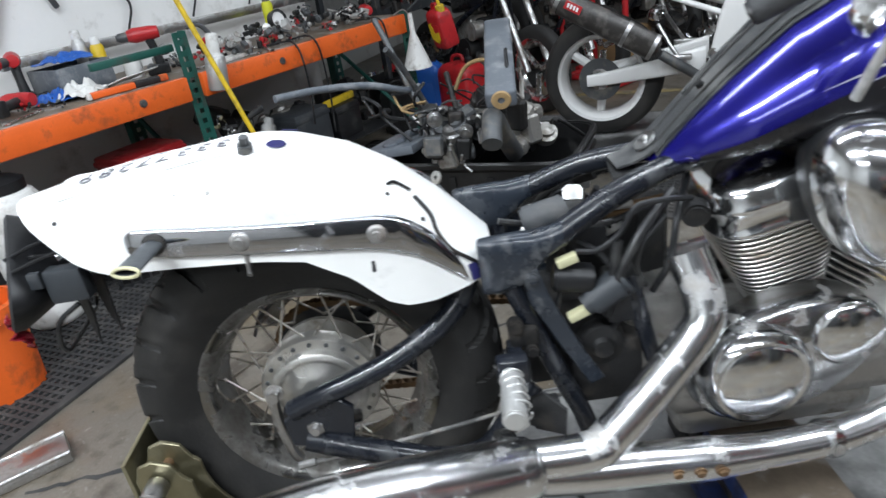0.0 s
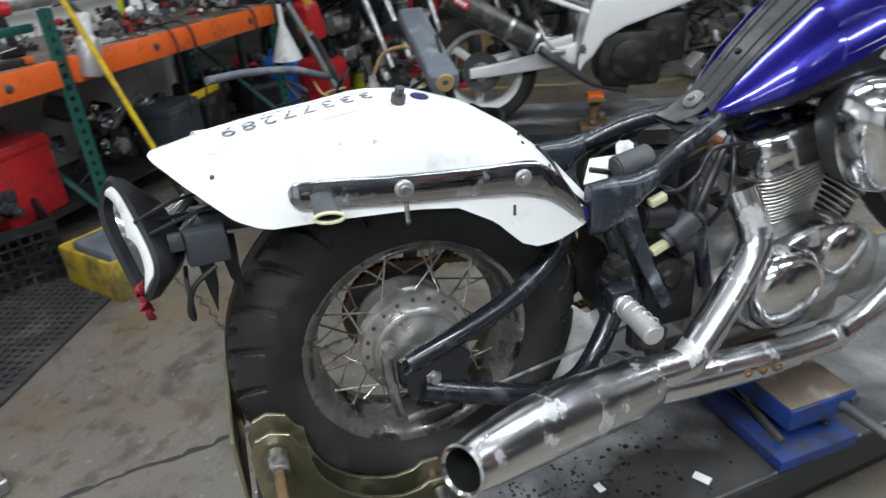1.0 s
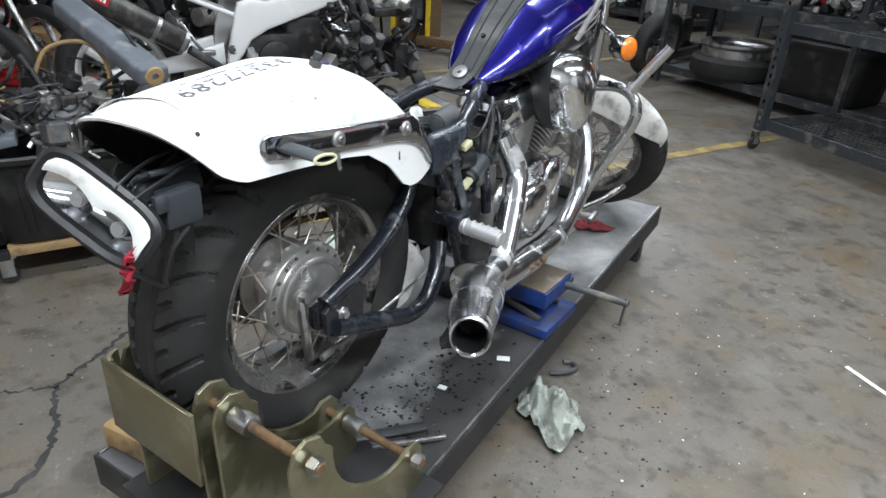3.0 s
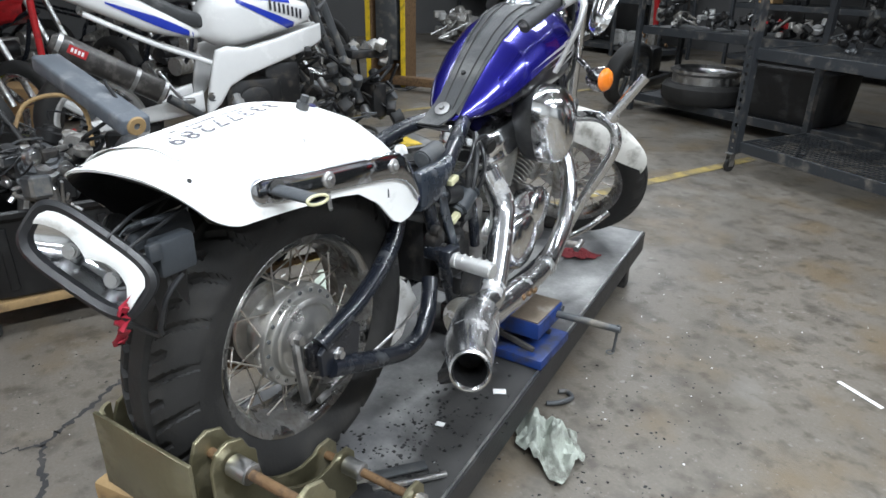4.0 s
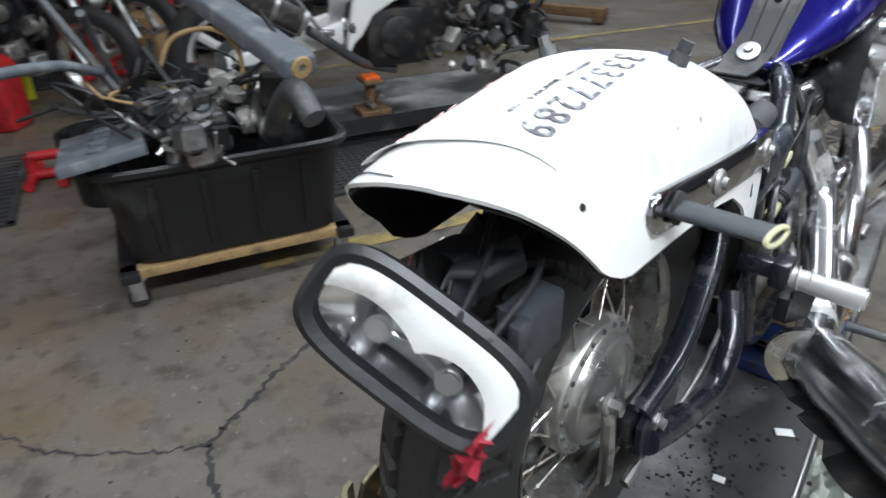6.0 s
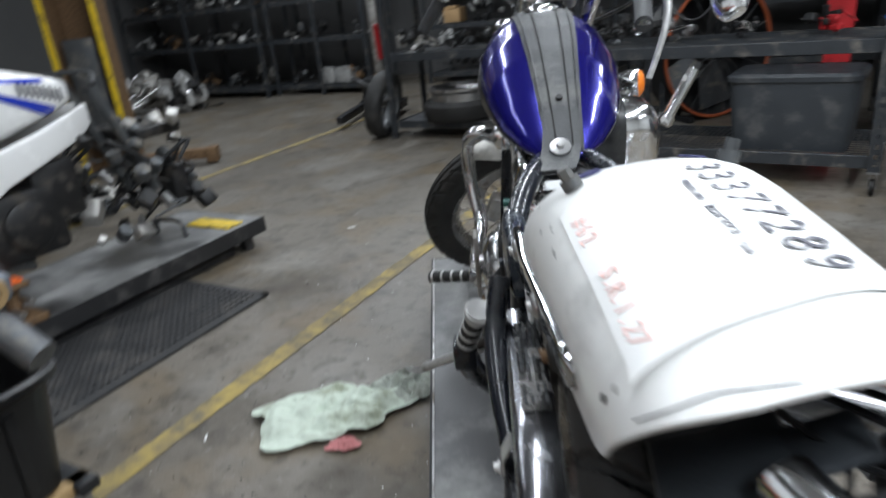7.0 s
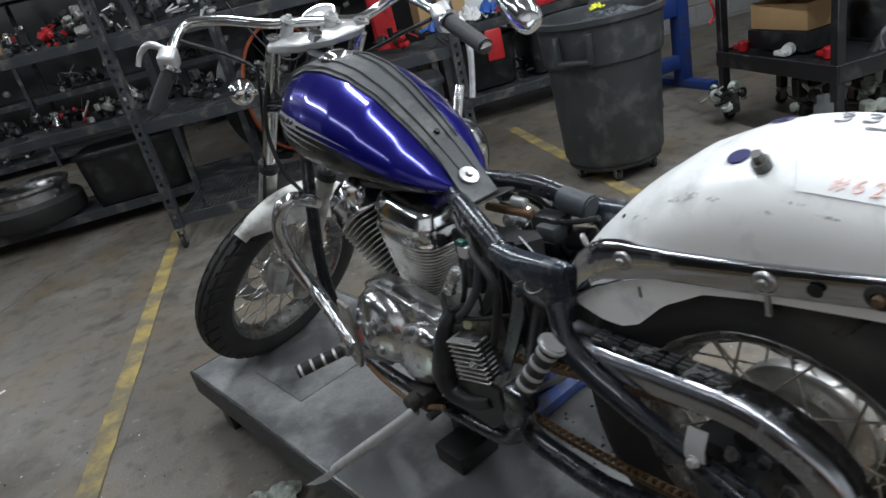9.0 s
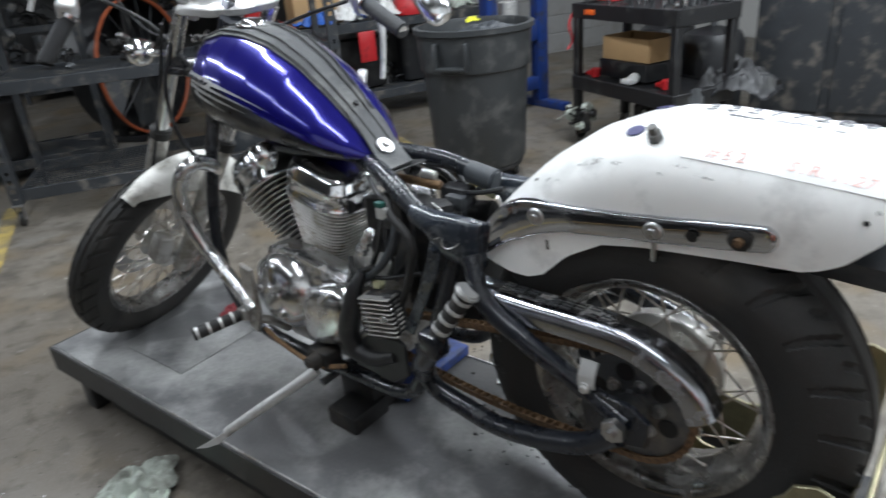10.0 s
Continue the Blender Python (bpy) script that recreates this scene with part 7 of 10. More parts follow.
# what lies in the tote; world places
bm = B()
box(bm, (0.34, 0.25, 0.035), (0, 0, 0), 0.006, m=pose(-1.70, 0.12, 0.525, 8, -4, -25))
for k in range(4):
    box(bm, (0.05, 0.05, 0.02), (0, 0, 0), 0.004, m=pose(-1.76 + 0.05 * k, 0.16 - 0.03 * k, 0.552, 8, -4, -25 + 20 * k))
solid("battery_tray", bm, "grey_plastic", "dusty blue-grey plastic battery tray lying in the tote", "battery tray")
for pts, r, mt, nm, lb in (
    (((-1.34, -0.28, 0.86), (-1.46, -0.14, 0.845), (-1.58, 0.03, 0.81), (-1.68, 0.16, 0.75), (-1.80, 0.22, 0.73)), 0.014, "grey_plastic", "handlebar_tube", "scratched grey handlebar tube in the tote"),
    (((-1.63, 0.30, 0.50), (-1.70, 0.20, 0.70), (-1.80, 0.12, 0.92), (-1.84, 0.08, 1.02)), 0.013, "dark_steel", "frame_tube", "bare frame tube standing in the tote"),
    (((-1.78, 0.30, 0.50), (-1.74, 0.24, 0.66), (-1.66, 0.16, 0.86), (-1.60, 0.12, 0.93)), 0.012, "dark_steel", "frame_tube", "bare frame tube standing in the tote"),
    (((-1.55, 0.40, 0.48), (-1.62, 0.36, 0.64), (-1.74, 0.34, 0.78)), 0.012, "engine_dark", "frame_tube", "black frame tube standing in the tote"),
    (((-1.42, 0.55, 0.50), (-1.30, 0.50, 0.62), (-1.16, 0.46, 0.72), (-1.06, 0.44, 0.66)), 0.035, "dark_steel", "fork_leg", "dull fork leg leaning out of the tote"),
):
    bm = B()
    tube(bm, pts, r, 12)
    solid(nm, bm, mt, lb, nm.split("_")[1])
bm = B()
p0, p1 = Vector((-1.80, 0.575, 0.925)), Vector((-1.16, 0.495, 0.775))
q = (p1 - p0).to_track_quat("Z", "Y").to_matrix().to_4x4()
box(bm, (0.105, 0.062, (p1 - p0).length), (0, 0, 0), 0.012, m=Matrix.Translation((p0 + p1) / 2) @ q, seg=3)
arm = solid("swingarm", bm, "grey_plastic", "dusty grey swingarm leaning over the tote", "swingarm")
bm = B()
dd = (p1 - p0).normalized()
lathe(bm, ((0.012, 0.0), (0.012, 0.006), (0.030, 0.006), (0.034, 0.0)), 24, Matrix.Translation(p1) @ q)
part("pivot_boss", bm, "wood", arm, "bare pale pivot face")
random.seed(21)


def clump(name, c, size, n, seed, label, category, mats=("cast", "engine_dark"), group="", split=False):
    """A greasy machine part: a casting made of blocks, drums, flanges and pipes; its bright pieces are parts."""
    random.seed(seed)
    e = thing(name, (c[0], c[1], c[2] - size[2] / 2, 0, 0, random.uniform(0, 90)), label, category, group)
    for k, mt in enumerate(mats):
        bm = B()
        for _ in range(n):
            p = [random.gauss(0, 0.26) * s for s in size]
            p = [max(-0.42 * s, min(0.42 * s, v)) for v, s in zip(p, size)]
            p[2] += size[2] / 2
            kind = random.random()
            a = Euler([random.choice((0, 0.5, 1.57)) + random.uniform(-0.2, 0.2) for _ in range(3)]).to_matrix().to_4x4()
            d = min(size) * random.uniform(0.16, 0.38)
            if kind < 0.35:
                box(bm, (d * random.uniform(0.7, 1.8), d, d * random.uniform(0.5, 1.1)), (0, 0, 0), d * 0.14, m=Matrix.Translation(p) @ a, seg=1)
            elif kind < 0.75:
                t = bmesh.new()
                r = d * 0.55
                join(t, bmesh.new())
                lathe(bm, ((0, -r * 0.7), (r * 0.8, -r * 0.7), (r, -r * 0.5), (r, r * 0.2), (r * 0.7, r * 0.3), (r * 0.62, r * 0.6), (r * 0.3, r * 0.62), (0, r * 0.8)), 14, Matrix.Translation(p) @ a)
                t.free()
            else:
                w = Vector(p)
                tube(bm, (w, w + Vector([random.uniform(-1, 1) * s * 0.25 for s in size]), w + Vector([random.uniform(-1, 1) * s * 0.38 for s in size])), d * 0.13, 7, 4)
            if split:
                part(("casting", "dark_body", "fitting")[k % 3], bm, mt, e, smooth=35)
                bm = B()
        if split:
            bm.free()
            continue
        part(("casting", "dark_body", "fittings")[k % 3], bm, mt, e, smooth=35, kind="stuff")
    return e


clump("carburettor_set", (-1.52, 0.33, 0.585), (0.28, 0.22, 0.22), 22, 31, "dirty carburettors lying on top of the tote", "carburettor", ("steel", "engine_dark", "dark_steel"), split=True)
clump("wiring_bundle", (-1.62, 0.55, 0.58), (0.34, 0.34, 0.26), 26, 33, "tangle of brackets and parts in the tote", "motorcycle parts", ("engine_dark", "cast"), split=True)
clump("throttle_parts", (-1.78, 0.42, 0.52), (0.26, 0.36, 0.16), 20, 35, "greasy small parts in the tote", "motorcycle parts", ("engine_dark", "dark_steel"), split=True)
random.seed(8)
for k in range(16):
    a = Vector((random.uniform(-1.80, -1.42), random.uniform(0.15, 0.62), random.uniform(0.52, 0.66)))
    pts = [a]
    for _ in range(4):
        pts.append(pts[-1] + Vector((random.uniform(-0.12, 0.12), random.uniform(-0.12, 0.12), random.uniform(-0.06, 0.11))))
    pts[-1].z = max(0.5, pts[-1].z)
    bm = B()
    tube(bm, pts, random.choice((0.004, 0.005, 0.007)), 6, 6)
    solid("loose_cable", bm, "wood" if k % 6 == 0 else "plastic", "loose wiring hanging over the tote", "cable", "loose cables")
bm = B()
tube(bm, ((-1.72, 0.36, 0.70), (-1.70, 0.42, 0.80), (-1.60, 0.50, 0.83), (-1.50, 0.52, 0.78), (-1.46, 0.50, 0.66)), 0.008, 8)
solid("fuel_hose", bm, "wood", "stiff pale brake hose looped over the tote", "hose")
bm = B()
lathe(bm, ((0, 0.0), (0.13, 0.0), (0.15, 0.30), (0.158, 0.30), (0.158, 0.27), (0.165, 0.27), (0.165, 0.31), (0.145, 0.315), (0.125, 0.02), (0, 0.02)), 36)
solid("bucket", bm, "tote", "black plastic bucket on the floor", "bucket", m=pose(-2.55, 0.45, 0))


def grit(name, u0, u1, v0, v1, z, n, big, material, label, m, seed):
    """Loose crumbs too many to count."""
    random.seed(seed)
    vs, fs = [], []
    for _ in range(n):
        x, y = random.gauss((u0 + u1) / 2, (u1 - u0) / 4), random.gauss((v0 + v1) / 2, (v1 - v0) / 4)
        r = random.uniform(0.25, 1.0) ** 2 * big
        k = len(vs)
        a0 = random.uniform(0, 6.3)
        for j in range(4):
            a = a0 + j * 1.57 + random.uniform(-0.5, 0.5)
            q = r * random.uniform(0.6, 1.3)
            vs.append((x + q * math.cos(a), y + q * math.sin(a), z))
        vs.append((x, y, z + r * random.uniform(0.3, 0.8)))
        fs += [(k, k + 1, k + 4), (k + 1, k + 2, k + 4), (k + 2, k + 3, k + 4), (k + 3, k, k + 4)]
    me = bpy.data.meshes.new(name)
    me.from_pydata(vs, [], fs)
    me.materials.append(M[material])
    ob = new(name, me)
    ob.matrix_basis = m
    return tagged(ob, label, "grit", kind="stuff")


grit("black_grit", 0.02, 0.30, -0.05, 0.55, 0.2305, 420, 0.008, "tote", "black oily crumbs scattered on the lift deck", pose(0, 0, 0), 17)
grit("floor_grit", 0.28, 0.75, -0.3, 1.6, 0.0005, 380, 0.007, "tote", "dark grit on the concrete beside the lift", pose(0, 0, 0), 18)
grit("floor_grit", -1.9, -0.4, -0.4, 2.6, 0.0005, 420, 0.006, "rubber", "dark grit on the concrete floor", pose(0, 0, 0), 19)
grit("pale_grit", -1.6, 1.8, -0.6, 3.6, 0.0005, 300, 0.0045, "paper", "pale crumbs on the concrete floor", pose(0, 0, 0), 20)

# ---- the white sport bike on its low lift ----
lift2 = lift_table("motorcycle_lift", shop(-2.87, 0.62), 2.75, 0.64, 0.165, "low black motorcycle lift with a dusty pale deck", top="plat")
sport = thing("sport_motorcycle", shop(-2.83, 0.0, 0.165), "stripped white and blue sport motorcycle without front wheel", "motorcycle")


def S(name, bm, material, label="", parent=None, smooth=40):
    return part(name, bm, material, parent or sport, label, smooth=smooth)


def wheel(parent_fn, c, big, half, rimmat, label):
    bm = B()
    f = Matrix.Translation(c) @ pose(0, 0, 0, 0, 90, 0)
    prof = []
    for i in range(25):
        a = math.pi * i / 24 - math.pi / 2
        prof.append((big - 0.085 + 0.085 * abs(math.cos(a)) ** 0.6, half * math.copysign(abs(math.sin(a)) ** 0.8, math.sin(a))))
    lathe(bm, prof, 64, f)
    w = parent_fn("tyre", bm, "rubber", label)
    bm = B()
    r = big - 0.085
    lathe(bm, ((r + 0.006, -half * 0.85), (r + 0.008, -half * 0.7), (r - 0.02, -half * 0.5), (r - 0.025, half * 0.5), (r + 0.008, half * 0.7), (r + 0.006, half * 0.85), (r - 0.012, half * 0.8), (r - 0.034, half * 0.4), (r - 0.034, -half * 0.4), (r - 0.012, -half * 0.8)), 56, f, closed=True)
    rm = parent_fn("wheel_rim", bm, rimmat, parent=w)
    for k in range(3):
        a = 2 * math.pi * k / 3 + 0.4
        bm = B()
        tube(bm, (Vector(c) + Vector((0, 0.03 * math.cos(a), 0.03 * math.sin(a))), Vector(c) + Vector((0, r * 0.92 * math.cos(a), r * 0.92 * math.sin(a)))), 0.024, 8)
        parent_fn("wheel_spoke", bm, rimmat, parent=w)
    return w


def S2(name, bm, material, label="", parent=None):
    return S(name, bm, material, label, parent)


wheel(S2, (0, 0, 0.315), 0.315, 0.09, "sport_white", "rear tyre")
bm = B()
lathe(bm, ((0.055, 0.0), (0.11, 0.0), (0.11, 0.005), (0.055, 0.005)), 36, pose(0.10, 0, 0.315, 0, 90, 0), closed=True)
S("brake_disc", bm, "dark_steel")
for s in (1, -1):
    bm = B()
    rows = []
    for y, z, h in ((-0.06, 0.315, 0.03), (0.05, 0.325, 0.035), (0.3, 0.36, 0.045), (0.52, 0.40, 0.06)):
        rows.append([(s * 0.125 + px, y, z + pz) for px, pz in rounded(0.022, h, 0.5, 16)])
    S("swingarm_beam", sheet(bm, rows, 0, closed=True), "sport_white", "white swingarm")
    bm = B()
    rows = []
    for y, z, h, x in ((0.53, 0.34, 0.045, 0.17), (0.555, 0.43, 0.085, 0.178), (0.60, 0.53, 0.145, 0.185), (0.66, 0.585, 0.110, 0.186), (0.76, 0.605, 0.075, 0.184), (0.95, 0.655, 0.066, 0.17), (1.12, 0.70, 0.062, 0.135), (1.21, 0.72, 0.058, 0.085), (1.27, 0.735, 0.05, 0.04)):
        rows.append([(s * x + px, y, z + pz) for px, pz in rounded(0.024, h, 0.45, 18)])
    fr = S("frame_spar", sheet(bm, rows, 0, closed=True), "sport_white", "white scratched frame spar")
    bm = B()
    lathe(bm, ((0.0, 0.006), (0.012, 0.006), (0.014, 0.0), (0.024, 0.002), (0.026, -0.004)), 20, Matrix.Translation((s * 0.202, 0.555, 0.43)) @ pose(0, 0, 0, 0, 90 * s, 0))
    S("pivot_cap", bm, "dark_steel", parent=fr)
    bm = B()
    tube(bm, ((s * 0.16, 0.60, 0.60), (s * 0.13, 0.30, 0.72), (s * 0.10, 0.0, 0.87)), 0.014, 10)
    S("subframe_tube", bm, "sport_white")
    bm = B()
    box(bm, (0.03, 0.12, 0.03), (s * 0.20, 0.40, 0.42), 0.008)
    tube(bm, ((s * 0.19, 0.46, 0.36), (s * 0.2, 0.38, 0.45), (s * 0.17, 0.30, 0.58)), 0.010, 8)
    S("rearset", bm, "steel", "bare footrest plate")


def shell(rows_def, p=0.6, n=36):
    return [[(px, y, zc + pz) for px, pz in rounded(hw, hh, p, n)] for y, zc, hw, hh in rows_def]


SPORT_TANK = ((0.545, 0.775, 0.04, 0.03), (0.575, 0.805, 0.11, 0.09), (0.64, 0.822, 0.145, 0.138), (0.72, 0.828, 0.168, 0.160), (0.82, 0.840, 0.172, 0.155), (0.95, 0.850, 0.165, 0.128), (1.08, 0.850, 0.14, 0.090), (1.18, 0.850, 0.10, 0.058), (1.22, 0.845, 0.03, 0.02))
SPORT_TAIL = ((0.57, 0.745, 0.05, 0.02), (0.50, 0.768, 0.135, 0.036), (0.40, 0.805, 0.148, 0.060), (0.28, 0.852, 0.142, 0.078), (0.10, 0.930, 0.122, 0.074), (-0.10, 1.000, 0.088, 0.054), (-0.30, 1.060, 0.050, 0.030), (-0.38, 1.082, 0.010, 0.008))


def on_shell(rows_def, p, y, z, lift):
    """The place on the right flank of a shell at (y, z)."""
    table = sorted(rows_def)
    zc, hw, hh = [lerp([(r[0], r[k]) for r in table], y) for k in (1, 2, 3)]
    q = min(0.999, abs(z - zc) / hh)
    return hw * (1 - q ** (2 / p)) ** (p / 2) + lift


sport_tank = S("fuel_tank", sheet(B(), shell(SPORT_TANK, 0.62), 0, closed=True), "sport_white", "white angular fuel tank with a blue flash", smooth=50)
for s in (1, -1):
    rows = []
    for i in range(16):
        q = i / 15
        y, z, w = 0.745 + 0.335 * q, 0.925 - 0.150 * q, 0.010 + 0.018 * q
        rows.append([(s * on_shell(SPORT_TANK, 0.62, y, z + w * k, 0.004), y, z + w * k) for k in (-1, -0.5, 0, 0.5, 1)])
    S("blue_flash", sheet(B(), rows), "sport_blue", "blue painted flash", parent=sport_tank)
for z0, y0, y1 in ((0.945, 0.80, 1.06),):
    rows = []
    for i in range(12):
        q = i / 11
        y, z = y0 + (y1 - y0) * q, z0 - 0.03 * q
        rows.append([(on_shell(SPORT_TANK, 0.62, y, z + 0.010 * k, 0.004), y, z + 0.010 * k) for k in (-1, 0, 1)])
    S("upper_flash", sheet(B(), rows), "sport_blue", parent=sport_tank)
S("seat", sheet(B(), shell(((0.63, 0.80, 0.05, 0.03), (0.59, 0.812, 0.10, 0.04), (0.47, 0.848, 0.125, 0.046), (0.35, 0.905, 0.118, 0.046), (0.27, 0.960, 0.09, 0.045), (0.22, 0.985, 0.03, 0.02)), 0.6), 0, closed=True), "leather", "black seat", smooth=60)
tailp = S("tail_cowl", sheet(B(), shell(SPORT_TAIL, 0.55), 0, closed=True), "sport_white", "white tail fairing with blue stripe", smooth=50)
for s in (1, -1):
    rows = []
    for i in range(14):
        q = i / 13
        y, z, w = 0.515 - 0.41 * q, 0.752 + 0.172 * q, 0.004 + 0.026 * math.sin(math.pi * min(1.0, 0.12 + q * 0.85)) ** 1.2 * (1 - 0.55 * q)
        rows.append([(s * on_shell(SPORT_TAIL, 0.55, y, z + w * k, 0.004), y, z + w * k) for k in (-1, -0.5, 0, 0.5, 1)])
    S("blue_stripe", sheet(B(), rows), "sport_blue", parent=tailp)
bm = B()
box(bm, (0.08, 0.05, 0.04), (0, -0.37, 1.07), 0.012)
S("tail_light", bm, "red_clear", "red tail light")
# writing on the tank is kept as bars
for k in range(8):
    y, z = 0.935 + 0.027 * k, 0.898 - 0.0075 * k
    rows = [[(on_shell(SPORT_TANK, 0.62, y + dy, z + dz, 0.006), y + dy, z + dz) for dz in (-0.026, -0.013, 0, 0.013, 0.026)] for dy in (-0.007, 0.0, 0.007)]
    S("stock_mark", sheet(B(), rows), "ink", parent=sport_tank)

# muffler
bm = B()
a, b = Vector((0.25, 0.31, 0.475)), Vector((0.265, -0.18, 0.765))
rows = []
q = (b - a).to_track_quat("Z", "Y").to_matrix().to_4x4()
for t, w in ((0.0, 0.5), (0.03, 0.92), (0.06, 1.0), (0.9, 1.0), (0.96, 0.9), (1.0, 0.55)):
    rows.append([Matrix.Translation(a.lerp(b, t)) @ q @ Vector((px * w, py * w, 0)) for px, py in rounded(0.050, 0.062, 0.8, 28)])
muf = S("muffler", sheet(bm, rows, 0, closed=True), "carbon", "dark carbon-look muffler", smooth=60)
for t in (0.045, 0.30, 0.94):
    bm = B()
    rows = [[Matrix.Translation(a.lerp(b, t + o)) @ q @ Vector((px * 1.03, py * 1.03, 0)) for px, py in rounded(0.050, 0.062, 0.8, 28)] for o in (-0.018, 0.018)]
    S("muffler_band", sheet(bm, rows, 0.003, closed=True), "steel", parent=muf)
bm = B()
box(bm, (0.002, 0.085, 0.040), (0, 0, 0), 0.0, m=Matrix.Translation(a.lerp(b, 0.78) + Vector((0.052, 0, 0.014))) @ pose(0, 0, 0, -30, 0, 0))
S("muffler_badge", bm, "red", "red badge", parent=muf)
for k in range(4):
    bm = B()
    box(bm, (0.002, 0.010, 0.020), (0, 0, 0), 0.0, m=Matrix.Translation(a.lerp(b, 0.74 + 0.028 * k) + Vector((0.0538, 0, 0.014))) @ pose(0, 0, 0, -26, 0, 0))
    S("badge_bar", bm, "paper", parent=muf)
bm = B()
tube(bm, ((0.24, 0.32, 0.45), (0.22, 0.42, 0.38), (0.16, 0.60, 0.25), (0.10, 0.80, 0.18)), 0.024, 12)
S("exhaust_pipe", bm, "dark_steel", "grey exhaust pipe")
# engine and the bare front
bm = B()
box(bm, (0.36, 0.34, 0.30), (0, 0.80, 0.36), 0.04, seg=2)
box(bm, (0.32, 0.22, 0.26), (0, 0.98, 0.46), 0.03, m=None, seg=2)
S("engine_block", bm, "engine_dark", "black engine")
for s in (1, -1):
    bm = B()
    lathe(bm, ((0, 0.03), (0.09, 0.03), (0.105, 0.02), (0.11, 0.0)), 32, Matrix.Translation((s * 0.17, 0.80, 0.36)) @ pose(0, 0, 0, 0, 90 * s, 0))
    S("engine_cover", bm, "engine_dark")
random.seed(77)
for k in range(64):
    p = Vector((random.uniform(-0.22, 0.24), random.uniform(1.12, 1.74), random.uniform(0.14, 0.66)))
    bm = B()
    d = random.uniform(0.03, 0.085)
    if k % 3 == 0:
        tube(bm, (p, p + Vector((random.uniform(-0.1, 0.1), random.uniform(-0.15, 0.15), random.uniform(-0.1, 0.15))), p + Vector((random.uniform(-0.15, 0.15), random.uniform(-0.2, 0.2), random.uniform(-0.12, 0.12)))), random.choice((0.006, 0.01, 0.014)), 8, 5)
        S("bare_hose", bm, random.choice(("plastic", "engine_dark", "dark_steel")))
    elif k % 3 == 1:
        box(bm, (d, d * 1.4, d), (0, 0, 0), d * 0.15, m=Matrix.Translation(p) @ pose(0, 0, 0, random.uniform(-40, 40), random.uniform(-40, 40), random.uniform(0, 90)))
        S("bracket", bm, random.choice(("engine_dark", "dark_steel", "cast")))
    else:
        cyl(bm, p, p + Vector((random.uniform(-0.06, 0.06), random.uniform(-0.06, 0.06), 0.05)), d * 0.5, n=14, bevel=0.004)
        S("fitting", bm, random.choice(("engine_dark", "steel", "dark_steel")))
for s in (1, -1):
    bm = B()
    cyl(bm, (s * 0.10, 1.27, 0.92), (s * 0.10, 1.50, 0.30), 0.024, n=16)
    S("fork_leg", bm, "dark_steel")
bm = B()
box(bm, (0.34, 0.26, 0.05), (0, 1.55, 0.60), 0.012)
box(bm, (0.30, 0.10, 0.22), (0, 1.62, 0.30), 0.02)
S("radiator", bm, "engine_dark")
bm = B()
tube(bm, ((0.34, 1.14, 0.88), (0.24, 1.22, 0.91), (0.10, 1.27, 0.92), (-0.10, 1.27, 0.92), (-0.24, 1.22, 0.91), (-0.34, 1.14, 0.88)), 0.012, 10)
S("clip_on_bar", bm, "grip")
# bottle jack with an orange head under the engine
jk = thing("engine_stand", shop(-2.62, 0.62, 0.165), "rusty engine stand with an orange saddle under the sport bike", "stand")
bm = B()
box(bm, (0.16, 0.16, 0.03), (0, 0, 0.015), 0.004)
cyl(bm, (0, 0, 0.03), (0, 0, 0.16), 0.03, n=16)
box(bm, (0.14, 0.10, 0.02), (0, 0, 0.17), 0.004)
part("stand_body", bm, "rust", jk)
bm = B()
for k in (0, 1):
    cyl(bm, (-0.09, -0.02 + 0.05 * k, 0.06 + 0.04 * k), (0.09, -0.02 + 0.05 * k, 0.06 + 0.04 * k), 0.014, n=12, bevel=0.003)
part("roller", bm, "steel", jk)
bm = B()
box(bm, (0.10, 0.08, 0.02), (0, 0, 0.185), 0.004)
part("saddle", bm, "orange", jk)
bm = B()
tube(bm, ((0, 0, 0), (0.05, 0.1, 0.06), (0.0, 0.2, 0.08), (-0.03, 0.26, 0.04)), 0.012, 8)
box(bm, (0.03, 0.03, 0.08), (0.0, 0.24, 0.04), 0.004)
solid("tie_clamp", bm, "dark_steel", "dark tie-down clamp on the sport bike's lift", "clamp", m=shop(-2.75, 1.62, 0.166, 90))
litter("yellow_pad", (shop(-2.75, 1.82).translation.x, shop(-2.75, 1.82).translation.y, 0.166), (0.32, 0.12, 0.008), TURN, "yellow", "worn yellow pad on the lift", "pad")

# ---- the workbench along the wall ----
BENCH = pose(-2.30, -0.88, 0, 0, 0, 140)  # its x runs along the front beam, y towards the wall


def at_bench(x, y, z=0.862, turn=0.0):
    return BENCH @ pose(x, y, z, 0, 0, turn)


def slotted_post(bm, x, y, z0, z1, wide, step, hand=1):
    """An angle post with a row of slots on its front face."""
    hole = step * 0.45
    for s in (-1, 1):
        box(bm, (wide * 0.33, 0.003, z1 - z0), (x + s * wide * 0.335, y, (z0 + z1) / 2))
    k = int((z1 - z0) / step)
    for i in range(k + 1):
        z = z0 + (z1 - z0) * i / k
        box(bm, (wide * 0.4, 0.003, step - hole), (x, y, min(max(z, z0 + (step - hole) / 2), z1 - (step - hole) / 2)))
    box(bm, (0.003, wide * 0.9, z1 - z0), (x + hand * wide * 0.5, y + wide * 0.45, (z0 + z1) / 2))


